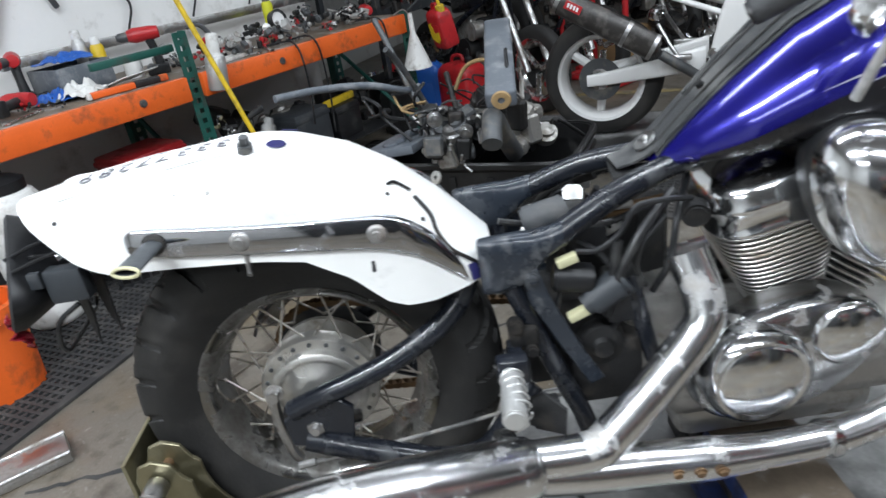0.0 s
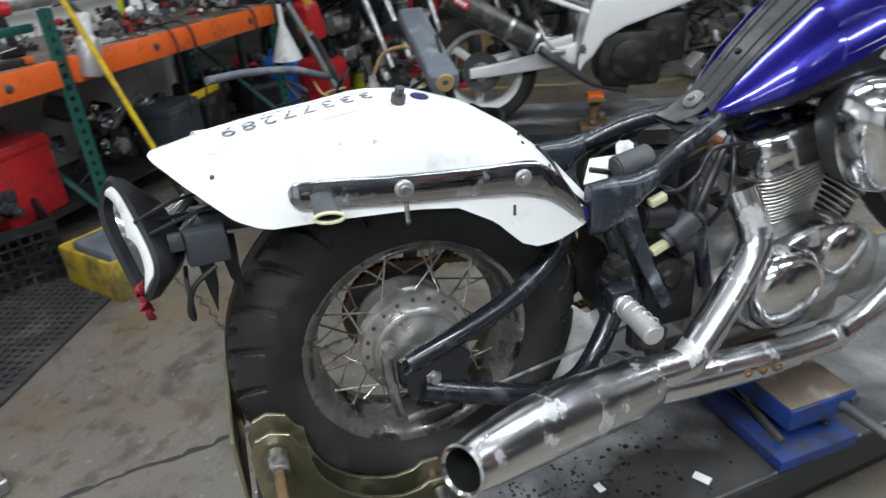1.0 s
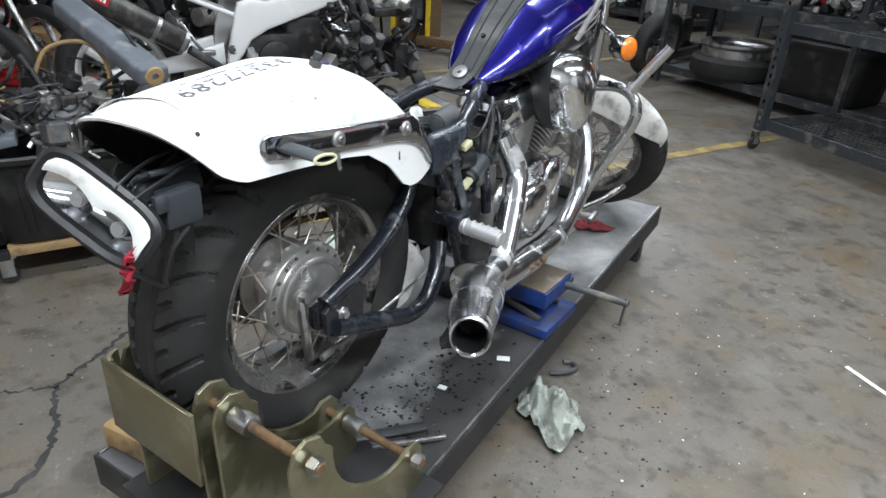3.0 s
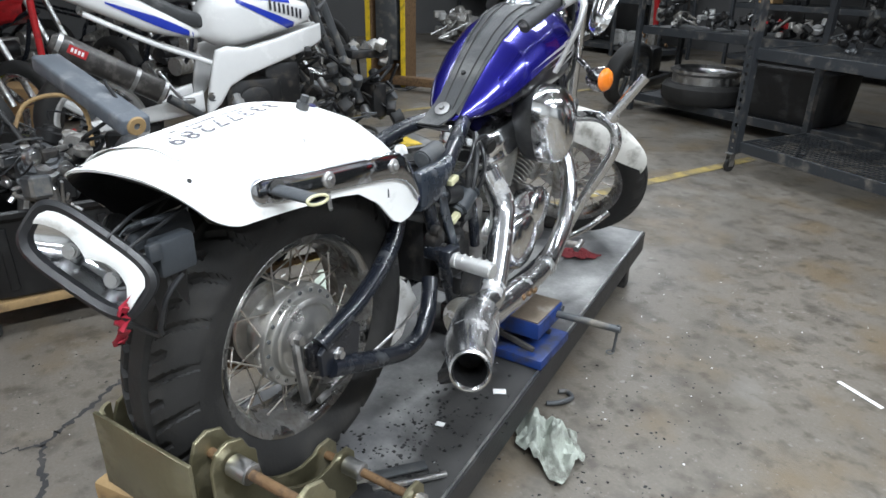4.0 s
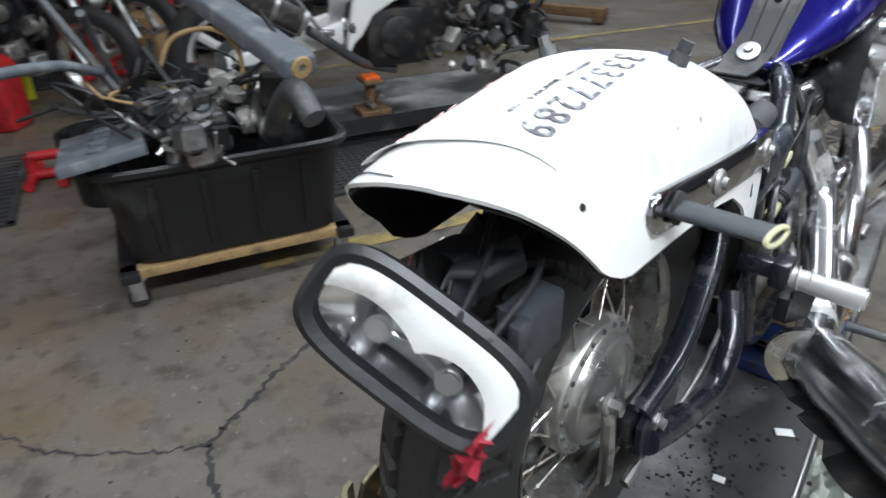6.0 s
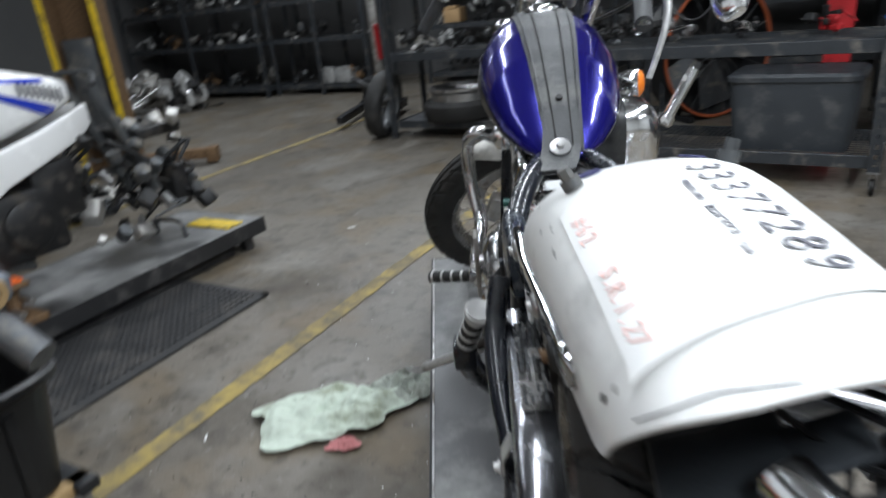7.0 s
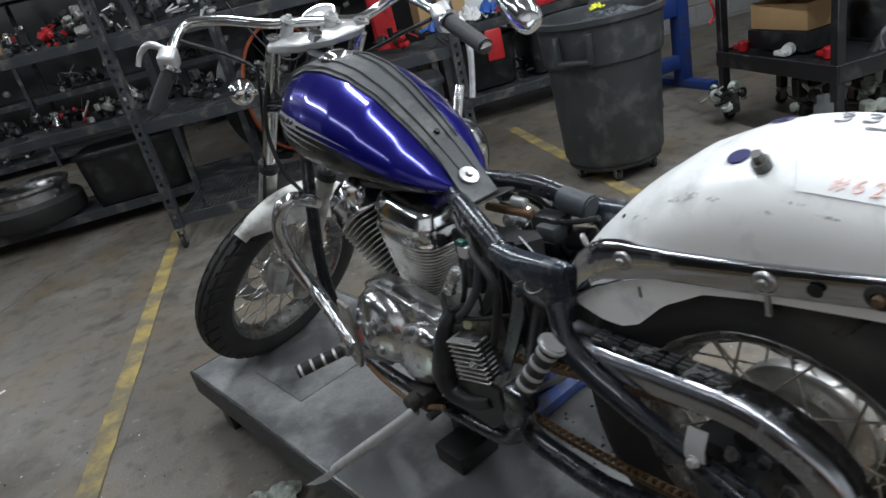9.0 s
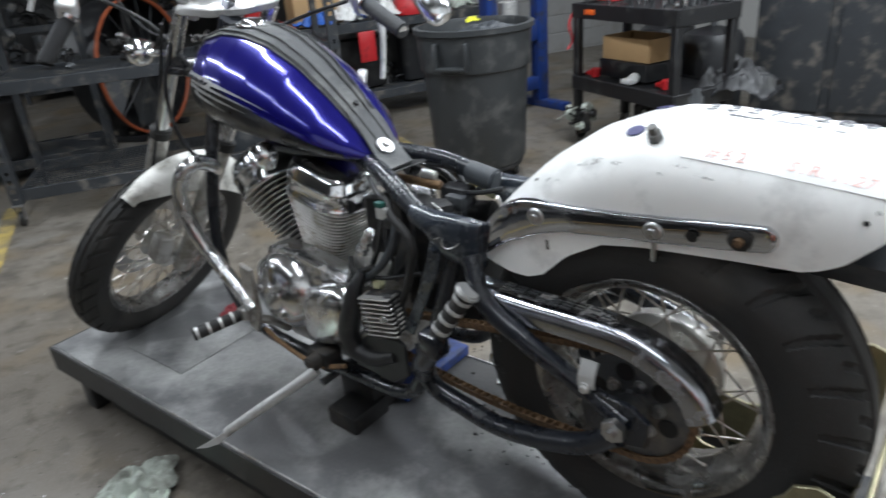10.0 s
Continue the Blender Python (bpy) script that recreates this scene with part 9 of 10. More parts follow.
solid("squeeze_bottle", bm, "lime", "lime green bottle near the bench end", "bottle", m=pose(-4.5, 0.85, 0.0))
clump("stored_parts", (-3.75, 0.15, 0.98), (0.4, 0.3, 0.3), 9, 481, "chrome and black parts piled at the bench end", "motorcycle parts", ("engine_dark", "chrome_worn"), "parts at the bench end")

# the red tubular stand and the stripped machines behind the tote


def red_stand(m, wide, high, deep, label):
    e = thing("tube_stand", m, label, "stand", "red stands")
    for s in (-1, 1):
        bm = B()
        tube(bm, ((s * wide / 2, 0, 0.02), (s * wide / 2, 0, high * 0.5), (s * wide / 2, 0.0, high)), 0.024, 12)
        part("post", bm, "red", e)
        bm = B()
        tube(bm, ((s * wide / 2, -deep / 2, 0.026), (s * wide / 2, deep / 2, 0.026)), 0.024, 12)
        part("foot_tube", bm, "red", e)
    for z in (0.03, high):
        bm = B()
        tube(bm, ((-wide / 2, 0, z), (wide / 2, 0, z)), 0.024, 12)
        part("cross_tube", bm, "red", e)
    return e


red_stand(pose(-4.42, 1.60, 0, 0, 0, 38), 0.62, 1.15, 0.5, "red tubular stand on the concrete floor")
red_stand(pose(-5.35, 1.55, 0, 0, 0, 38), 0.7, 1.2, 0.5, "red tubular stand among the stripped machines")
red_stand(pose(-2.98, 0.36, 0, 0, 0, 60), 0.14, 0.12, 0.30, "low red stand foot beside the tote")


def stripped_bike(m, tank, label, seed):
    """A machine taken apart: wheels, frame tubes, engine, tank and bars."""
    e = thing("stripped_motorcycle", m, label, "motorcycle", "stripped machines")

    def own(name, bm, mt, lab="", parent=None):
        return part(name, bm, mt, parent or e, lab)

    wheel(own, (0, 0, 0.31), 0.31, 0.07, "rim", "worn tyre")
    wheel(own, (0, 1.4, 0.31), 0.31, 0.05, "chrome_worn", "worn tyre")
    bm = B()
    for s in (-1, 1):
        tube(bm, ((s * 0.10, 0, 0.31), (s * 0.12, 0.45, 0.40), (s * 0.12, 0.6, 0.62), (s * 0.05, 1.05, 0.86)), 0.02, 8)
        tube(bm, ((s * 0.05, 1.05, 0.80), (s * 0.12, 0.95, 0.45), (s * 0.12, 0.5, 0.26)), 0.018, 8)
        tube(bm, ((s * 0.11, 0.5, 0.66), (s * 0.11, -0.2, 0.80)), 0.016, 8)
    own("frame", bm, "frame_paint")
    for s in (-1, 1):
        bm = B()
        tube(bm, ((s * 0.10, 1.4, 0.31), (s * 0.10, 1.1, 0.95)), 0.024, 10)
        own("fork_leg", bm, "steel", "bare steel fork leg")
        bm = B()
        tube(bm, ((0, 1.08, 0.98), (s * 0.2, 1.05, 1.06), (s * 0.36, 0.9, 1.05)), 0.012, 8)
        own("handlebar", bm, "chrome_worn")
    bm = B()
    rows = []
    for y, w, z, h in ((0.42, 0.05, 0.72, 0.03), (0.5, 0.10, 0.76, 0.07), (0.7, 0.14, 0.82, 0.10), (0.9, 0.12, 0.86, 0.10), (1.0, 0.06, 0.88, 0.05)):
        rows.append([(px, y, z + pz) for px, pz in rounded(w, h, 0.5, 24)])
    own("fuel_tank", sheet(bm, rows, 0, closed=True), tank)
    random.seed(seed)
    for mt in ("cast", "engine_dark"):
        bm = B()
        for _ in range(12):
            p = (random.uniform(-0.14, 0.14), random.uniform(0.5, 0.95), random.uniform(0.24, 0.62))
            r = random.uniform(0.04, 0.09)
            if random.random() < 0.5:
                box(bm, (r * 2, r * 1.6, r * 1.5), p, 0.01, seg=1)
            else:
                cyl(bm, (p[0] - r, p[1], p[2]), (p[0] + r, p[1], p[2]), r, n=18)
        part("engine_block", bm, mt, e, kind="stuff")
    bm = B()
    for s in (-0.13, 0.13):
        tube(bm, ((s, -0.25, 0.02), (s * 1.4, 0.3, 0.03), (s, 0.5, 0.30)), 0.014, 8)
    own("support_frame", bm, "dark_steel")
    return e


stripped_bike(pose(-5.55, 1.15, 0, 0, 0, -70), "green", "stripped motorcycle with a dark green tank", 71)
stripped_bike(pose(-6.3, 2.1, 0, 0, 0, -75), "red", "stripped motorcycle with a red tank", 72)
stripped_bike(pose(-5.2, 3.0, 0, 0, 0, -80), "black_paint", "stripped black motorcycle frame with engine", 73)
stripped_bike(pose(-5.7, 4.4, 0, 0, 0, -62), "black_paint", "stripped dark motorcycle near the lift post", 75)
stripped_bike(pose(-6.6, 5.6, 0, 0, 0, -70), "red", "stripped motorcycle with a red tank", 76)
stripped_bike(pose(-7.4, 3.6, 0, 0, 0, -64), "white_plastic", "stripped motorcycle with a white tank", 77)
stripped_bike(pose(-6.9, 0.9, 0, 0, 0, -75), "black_paint", "stripped black motorcycle in the back row", 78)
stripped_bike(pose(-5.0, 0.35, 0, 0, 0, -60), "black_paint", "stripped black motorcycle beside the fuel cans", 74)


def loose_engine(x, y, z, s, seed, label, kit=("cast", "engine_dark"), group="loose engines"):
    clump("loose_engine", (x, y, z + s * 0.45), (s * 1.2, s, s * 0.9), 16, seed, label, "engine", kit, group)


loose_engine(-3.15, 3.35, 0.0, 0.40, 501, "greasy black engine on the floor", ("engine_dark", "dark_steel"))
loose_engine(-3.0, 3.75, 0.0, 0.32, 502, "small dark engine on the floor", ("engine_dark", "cast"))
loose_engine(-5.3, 9.25, 0.0, 0.62, 503, "bare aluminium engine on the floor", ("silver", "cast"))
loose_engine(-4.55, 9.15, 0.0, 0.56, 504, "bare aluminium engine beside another one", ("silver", "engine_dark"))
loose_engine(-4.7, 2.35, 0.0, 0.5, 505, "chrome and black engine on the floor", ("chrome_worn", "engine_dark"))
bm = B()
box(bm, (0.4, 0.3, 0.32), (0, 0, 0.16), 0.008)
solid("cardboard_box", bm, "card", "brown cardboard box between the machines", "cardboard box", "cardboard boxes", m=pose(-5.0, 2.0, 0.0, 0, 0, 25))

# ---- the car lift post ----
post = thing("car_lift_post", pose(-3.66, 5.32, 0, 0, 0, 8), "dark brown car lift post with yellow edges", "car lift")
bm = B()
box(bm, (0.44, 0.03, 3.5), (0, 0.14, 1.75), 0.004)
for s in (-1, 1):
    box(bm, (0.05, 0.28, 3.5), (s * 0.2, 0, 1.75), 0.006)
part("column", bm, "rust", post, "rust-brown steel column", smooth=0)
for s in (-1, 1):
    bm = B()
    box(bm, (0.055, 0.012, 3.4), (s * 0.215, -0.15, 1.72), 0.003)
    part("edge_strip", bm, "yellow", post, "chipped yellow edge", smooth=0)
bm = B()
box(bm, (0.26, 0.14, 0.9), (0, -0.06, 0.75), 0.01)
box(bm, (0.10, 0.1, 0.2), (0.02, -0.14, 0.35), 0.01)
part("carriage", bm, "dark_steel", post)
bm = B()
box(bm, (0.6, 0.5, 0.02), (0, 0, 0.011), 0.004)
part("base_plate", bm, "dark_steel", post)
bm = B()
box(bm, (0.85, 0.11, 0.09), (0.55, -0.18, 0.10), 0.008)
box(bm, (0.10, 0.16, 0.13), (0.95, -0.18, 0.085), 0.01)
part("lift_arm", bm, "rust", post, "rusty swing arm low over the floor")

# ---- the parts shelves ----


def rack(name, m, length, deep, levels, high, label, posts="shelf", mesh=False, wheels=False, slots=True, bays=1, lip=0.07):
    e = thing(name, m, label, "shelf unit", "parts shelves")
    foot = 0.13 if wheels else 0.0
    for i in range(bays + 1):
        for y in (0.0, deep):
            bm = B()
            x = length * i / bays
            if slots and y == 0.0:
                slotted_post(bm, x, y - 0.004, foot, high, 0.06, 0.055, 1 if i == 0 else -1)
            else:
                box(bm, (0.045, 0.045, high - foot), (x, y, (foot + high) / 2), 0.002, seg=1)
            part("post", bm, posts, e, "worn steel post with rust" if posts == "shelf" else "", smooth=0)
    for z in levels:
        bm = B()
        for y in (0.03, deep - 0.03):
            box(bm, (length - 0.05, 0.012, lip), (length / 2, y, z), 0.002, seg=1)
        for x in (0.03, length - 0.03):
            box(bm, (0.012, deep - 0.07, lip), (x, deep / 2, z), 0.002, seg=1)
        s = part("shelf_frame", bm, "shelf", e, smooth=0)
        bm = B()
        if mesh:
            for i in range(int(length / 0.032)):
                box(bm, (0.006, deep - 0.09, 0.004), (0.05 + 0.032 * i, deep / 2, z + lip / 2 - 0.012))
            for i in range(int(deep / 0.05)):
                box(bm, (length - 0.09, 0.006, 0.004), (length / 2, 0.06 + 0.05 * i, z + lip / 2 - 0.007))
            part("mesh_deck", bm, "shelf", s, smooth=0, kind="stuff")
        else:
            box(bm, (length - 0.08, deep - 0.08, 0.008), (length / 2, deep / 2, z + lip / 2 - 0.012))
            part("shelf_deck", bm, "shelf", s, smooth=0)
    if wheels:
        for x in (0.0, length):
            for y in (0.0, deep):
                caster(e, x, y, foot, 0.045)
    return e


SHELF_A = pose(0.21, 3.95, 0, 0, 0, -31.9)
rack("shelf_cart", SHELF_A, 1.99, 0.72, (0.175, 0.785, 1.285), 2.0, "dark steel rolling shelf cart with mesh decks", mesh=True, wheels=True)
RACK_B = pose(-1.2, 5.7, 0, 0, 0, -25)
rack("parts_shelf", RACK_B @ pose(0.2, 0, 0), 2.35, 0.62, (0.13, 0.745, 1.31), 2.0, "dark steel shelf loaded with engine parts", slots=False)


def storage_tub(m, size, material, label):
    a, b, h = size
    e = thing("storage_tub", m, label, "tub", "storage tubs")
    bm = B()
    rows = [[(px * k, py * k, z) for px, py in rounded(a / 2, b / 2, 0.25, 28)] for z, k in ((0.0, 0.02), (0.0, 0.9), (0.02, 0.92), (h * 0.92, 1.0))]
    part("tub_body", sheet(bm, rows, 0, closed=True), material, e)
    bm = B()
    rows = [[(px * k, py * k, z) for px, py in rounded(a / 2, b / 2, 0.25, 28)] for z, k in ((h * 0.9, 1.04), (h * 0.96, 1.05), (h, 0.98), (h, 0.6), (h * 0.99, 0.02))]
    part("tub_lid", sheet(bm, rows, 0, closed=True), material, e)


storage_tub(SHELF_A @ pose(1.54, 0.32, 0.20), (0.68, 0.46, 0.44), "tub", "dark grey lidded tub on the shelf cart")
bm = B()
box(bm, (0.34, 0.26, 0.16), (0, 0, 0.08), 0.01)
solid("cardboard_box", bm, "card", "open cardboard box on the shelf cart", "cardboard box", "cardboard boxes", m=SHELF_A @ pose(1.75, 0.4, 1.33, 0, 0, 6))
bm = B()
box(bm, (0.26, 0.2, 0.22), (0, 0, 0.11), 0.006)
solid("cardboard_box", bm, "paper", "white carton on the shelf cart", "cardboard box", "cardboard boxes", m=SHELF_A @ pose(1.35, 0.45, 1.33, 0, 0, -4))
for k, (x, y, z, s) in enumerate(((0.35, 0.40, 0.83, 0.16), (0.8, 0.4, 0.83, 0.2), (1.2, 0.45, 0.83, 0.14), (1.6, 0.42, 0.83, 0.18), (0.5, 0.4, 1.33, 0.2))):
    p = SHELF_A @ Vector((x, y, z + s * 0.3))
    clump("shelf_parts", tuple(p), (s * 1.6, s * 1.2, s * 0.8), 7, 520 + k, "engine parts on the shelf cart", "motorcycle parts", KITS[k % 6], "parts on the shelves")
bm = B()
tube(bm, [(0.75 + 0.55 * i / 8, -0.04, 1.36 - 0.39 * math.sin(math.pi * i / 8)) for i in range(9)], 0.006, 6, 3)
solid("hanging_cable", bm, "plastic", "cable slung along the shelf cart", "cable", "cables at the shelves", m=SHELF_A)

RB = RACK_B @ pose(0.2, 0, 0)


def brake_drum(m, r, w, material, label):
    e = thing("spare_wheel", m, label, "wheel")
    bm = B()
    lathe(bm, ((r * 0.80, -w * 0.48), (r * 1.02, -w * 0.5), (r * 1.10, -w * 0.38), (r * 1.10, -w * 0.02), (r * 1.02, w * 0.08), (r * 0.84, w * 0.10), (r * 0.80, w * 0.05)), 48, closed=True)
    part("tyre", bm, "rubber", e, "dusty black tyre")
    bm = B()
    lathe(bm, ((r * 0.45, w * 0.2), (r * 0.6, w * 0.36), (r * 0.82, w * 0.40), (r * 0.86, w * 0.5), (r * 0.93, w * 0.5), (r * 0.93, w * 0.42), (r * 0.87, w * 0.34), (r * 0.87, -w * 0.2), (r * 0.5, -w * 0.3)), 48, closed=True)
    part("rim_barrel", bm, material, e)


brake_drum(RB @ pose(0.62, 0.24, 0.31), 0.33, 0.28, "steel", "steel wheel with a black tyre lying on the lower shelf")
storage_tub(RB @ pose(1.45, 0.3, 0.165), (0.78, 0.5, 0.42), "tote", "black lidded tub on the lower shelf")
tyre_thing = thing("spare_wheel", RACK_B @ pose(-0.02, 0.08, 0.0, 0, 12, 8), "worn motorcycle tyre leaning on the shelf end", "tyre")
wheel(lambda name, bm, mt, label="", parent=None: part(name, bm, mt, parent or tyre_thing, label), (0, 0, 0.32), 0.32, 0.08, "dark_steel", "worn tyre")
random.seed(77)
for level in (0.775, 1.34):
    x = 0.2
    k = 0
    while x < 2.2:
        s = random.uniform(0.18, 0.30)
        p = RB @ Vector((x, random.uniform(0.2, 0.36), level + s * 0.36))
        clump("shelf_parts", tuple(p), (s * 1.2, s * 1.2, s * 0.8), 8, int(540 + level * 100 + k), "greasy engine parts on the steel shelf", "motorcycle parts", (("engine_dark", "cast"), ("engine_dark", "silver"), ("dark_steel", "engine_dark"), ("engine_dark", "chrome_worn"), ("engine_dark", "red"))[k % 5], "parts on the shelves")
        x += s * 1.05
        k += 1

# a loaded shelf past the end of the bench
END = BENCH @ pose(1.95, 0.55, 0)
rack("parts_shelf", END, 2.2, 0.6, (0.15, 0.80, 1.35), 1.9, "dark shelf crammed with parts past the bench", slots=False)
random.seed(55)
for level in (0.185, 0.835, 1.385):
    x, k = 0.2, 0
    while x < 2.1:
        s = random.uniform(0.2, 0.36)
        p = END @ Vector((x, random.uniform(0.15, 0.35), level + s * 0.36))
        clump("shelf_parts", tuple(p), (s * 1.2, s * 1.2, s * 0.8), 8, int(900 + level * 50 + k), "greasy coloured parts piled on the shelf", "motorcycle parts", (("engine_dark", "chrome_worn"), ("red", "engine_dark"), ("plastic", "silver"), ("green", "engine_dark"), ("engine_dark", "card"))[k % 5], "parts on the shelves")
        x += s * 1.0
        k += 1

# the far shelves
FAR = ((-10.3, 7.35, 3.0), (-7.2, 7.5, 1.75), (-4.9, 8.3, 2.8), (-1.8, 8.3, 2.6))
for n, (u, v, length) in enumerate(FAR):
    f = shop(u, v)
    rack("parts_shelf", f, length, 0.7, (0.12, 0.80, 1.35, 1.95), 2.4, "dark shelf full of parts along the wall", slots=False, bays=2)
    random.seed(90 + n)
    k = 0
    for level in (0.155, 0.835, 1.385):
        x = 0.25
        while x < length - 0.2:
            s = random.uniform(0.26, 0.46)
            if random.random() < 0.82:
                p = f @ Vector((x, random.uniform(0.22, 0.4), level + s * 0.3))
                clump("shelf_parts", tuple(p), (s * 1.1, s * 1.1, s * 0.7), 6, 600 + 40 * n + k, "greasy engine parts on the far shelf", "motorcycle parts", (("engine_dark", "dark_steel"), ("engine_dark", "cast"), ("plastic", "silver"), ("engine_dark", "rust"), ("cast", "engine_dark"))[k % 5], "parts on the shelves")
            k += 1
            x += s * 1.25
for u, v, z, mt in ((-6.3, 7.7, 0.155, "silver"), (-6.0, 7.72, 0.155, "silver"), (-4.5, 8.5, 0.84, "card"), (-3.6, 8.55, 1.39, "card")):
    bm = B()
    box(bm, (0.26, 0.24, 0.2), (0, 0, 0.1), 0.012)
    box(bm, (0.18, 0.1, 0.04), (0, -0.08, 0.21), 0.01)
    solid("parts_box", bm, mt, "small box on the far shelf", "box", "boxes on the shelves", m=shop(u, v, z))
# the grey machine with a red handle between the shelves
hoist = thing("engine_hoist", shop(-4.20, 5.75, 0, 18), "black engine hoist with a pale mast and a red ram", "engine hoist")
for s in (-1, 1):
    bm = B()
    box(bm, (0.07, 1.0, 0.08), (s * 0.24, -0.2, 0.10), 0.008)
    part("leg_beam", bm, "plastic", hoist)
bm = B()
box(bm, (0.09, 0.09, 1.45), (0, 0.28, 0.78), 0.008)
part("mast", bm, "cast", hoist, "pale grey mast")
bm = B()
box(bm, (0.07, 0.9, 0.08), (0, -0.12, 1.52), 0.008)
part("boom", bm, "white_plastic", hoist)
bm = B()
box(bm, (0.56, 0.09, 0.10), (0, 0.28, 0.11), 0.008)
box(bm, (0.34, 0.30, 0.30), (0.02, 0.05, 0.30), 0.05)
cyl(bm, (0.30, -0.35, 0.20), (-0.22, -0.10, 0.46), 0.03, n=12)
part("cross_beam", bm, "plastic", hoist)
bm = B()
cyl(bm, (0.06, 0.18, 0.62), (0.06, 0.12, 1.0), 0.032, n=14, bevel=0.004)
part("ram", bm, "red", hoist, "red hydraulic ram")

# a large drum fan with an orange ring behind the shelf
fan = thing("drum_fan", pose(1.80, 5.42, 0.0, 0, 0, 24), "large black drum fan with an orange ring on the floor", "fan")
FAN = pose(0, 0, 0.57, 90, 0, 0)
bm = B()
lathe(bm, ((0.535, 0.155), (0.545, 0.168), (0.560, 0.168), (0.566, 0.155), (0.560, 0.140), (0.540, 0.140)), 64, FAN, closed=True)
part("front_ring", bm, "rust_orange", fan, "faded orange ring")
bm = B()
lathe(bm, ((0.545, 0.139), (0.550, 0.139), (0.550, -0.15), (0.30, -0.18), (0, -0.18), (0, -0.175), (0.30, -0.175), (0.545, -0.145)), 64, FAN, closed=False)
part("drum", bm, "plastic", fan)
bm = B()
lathe(bm, ((0, 0.06), (0.10, 0.05), (0.12, 0.0), (0.12, -0.14), (0, -0.15)), 28, FAN)
part("motor", bm, "engine_dark", fan)
for k in range(5):
    bm = B()
    rows = [[(FAN @ pose(0, 0, 0, 0, 0, 72 * k)) @ Vector((0.10 + 0.42 * i / 6, (j - 1) * (0.05 + 0.09 * i / 6), -0.03 + 0.05 * (j - 1))) for j in range(3)] for i in range(7)]
    part("blade", sheet(bm, rows, 0.003), "dark_steel", fan)
for k in range(18):
    a = 2 * math.pi * k / 18
    bm = B()
    tube(bm, [FAN @ Vector((r * math.cos(a), r * math.sin(a), 0.165 - 0.03 * (r / 0.54) ** 2)) for r in (0.08, 0.3, 0.54)], 0.004, 6, 3)
    part("guard_wire", bm, "dark_steel", fan)
for k in (-1, 1):
    bm = B()
    box(bm, (0.06, 0.40, 0.05), (k * 0.30, 0, 0.027), 0.008)
    box(bm, (0.05, 0.08, 0.12), (k * 0.30, 0, 0.085), 0.008)
    part("foot", bm, "plastic", fan)

# ---- the corner with the bin, the carts and the cabinet ----
waste = thing("waste_bin", shop(1.12, 2.75), "large grey plastic waste bin on a caster dolly", "waste bin")
bm = B()
lathe(bm, ((0, 0.10), (0.255, 0.10), (0.275, 0.13), (0.303, 0.66), (0.318, 0.665), (0.322, 0.71), (0.330, 0.86), (0.345, 0.865), (0.345, 0.893), (0.318, 0.895), (0.312, 0.87), (0.262, 0.14), (0, 0.135)), 56)
body = part("bin_body", bm, "bin_plastic", waste)
for a in (40, 220):
    bm = B()
    f = pose(0, 0, 0, 0, 0, a)
    box(bm, (0.05, 0.20, 0.022), (0.345, 0, 0.70), 0.008, f)
    for s in (-1, 1):
        box(bm, (0.05, 0.02, 0.15), (0.345, s * 0.09, 0.76), 0.006, f)
    part("handle", bm, "bin_plastic", body)
bm = B()
lathe(bm, ((0.0, 0.075), (0.25, 0.075), (0.26, 0.085), (0.26, 0.10), (0.0, 0.102)), 40)
dolly = part("dolly_plate", bm, "plastic", waste)
for k in range(5):
    a = 2 * math.pi * k / 5 + 0.5
    caster(waste, 0.21 * math.cos(a), 0.21 * math.sin(a), 0.08, 0.032)
bag_in = rag("plastic_bag", tuple(shop(1.18, 2.70, 0.84).translation), 0.36, 0.34, 10, 0.05, "tub", "crumpled waste showing at the bin's rim", 31, 0.3)
tagged(bag_in, "crumpled waste showing at the bin's rim", "bag", "waste")
p = shop(1.1, 2.72, 0.90).translation
rag("shop_rag", tuple(p), 0.09, 0.07, 0, 0.03, "lime", "yellow rag on the waste in the bin", 33)


def rolling_table(name, m, size, levels, label, material="shelf", category="cart", tray=0.09):
    a, b, h = size
    e = thing(name, m, label, category, "carts")
    for x in (-1, 1):
        for y in (-1, 1):
            bm = B()
            box(bm, (0.05, 0.05, h - 0.1), (x * (a / 2 - 0.025), y * (b / 2 - 0.025), (h + 0.1) / 2), 0.004, seg=1)
            part("leg", bm, material, e)
            caster(e, x * (a / 2 - 0.04), y * (b / 2 - 0.04), 0.10, 0.04)
    for z in levels:
        bm = B()
        for s in (-1, 1):
            box(bm, (a + 0.01, 0.012, tray), (0, s * b / 2, z - tray / 2 + 0.012), 0.003, seg=1)
            box(bm, (0.012, b - 0.014, tray), (s * a / 2, 0, z - tray / 2 + 0.012), 0.003, seg=1)
        box(bm, (a - 0.014, b - 0.014, 0.012), (0, 0, z - 0.008))
        part("tray", bm, material, e, smooth=30)
    return e


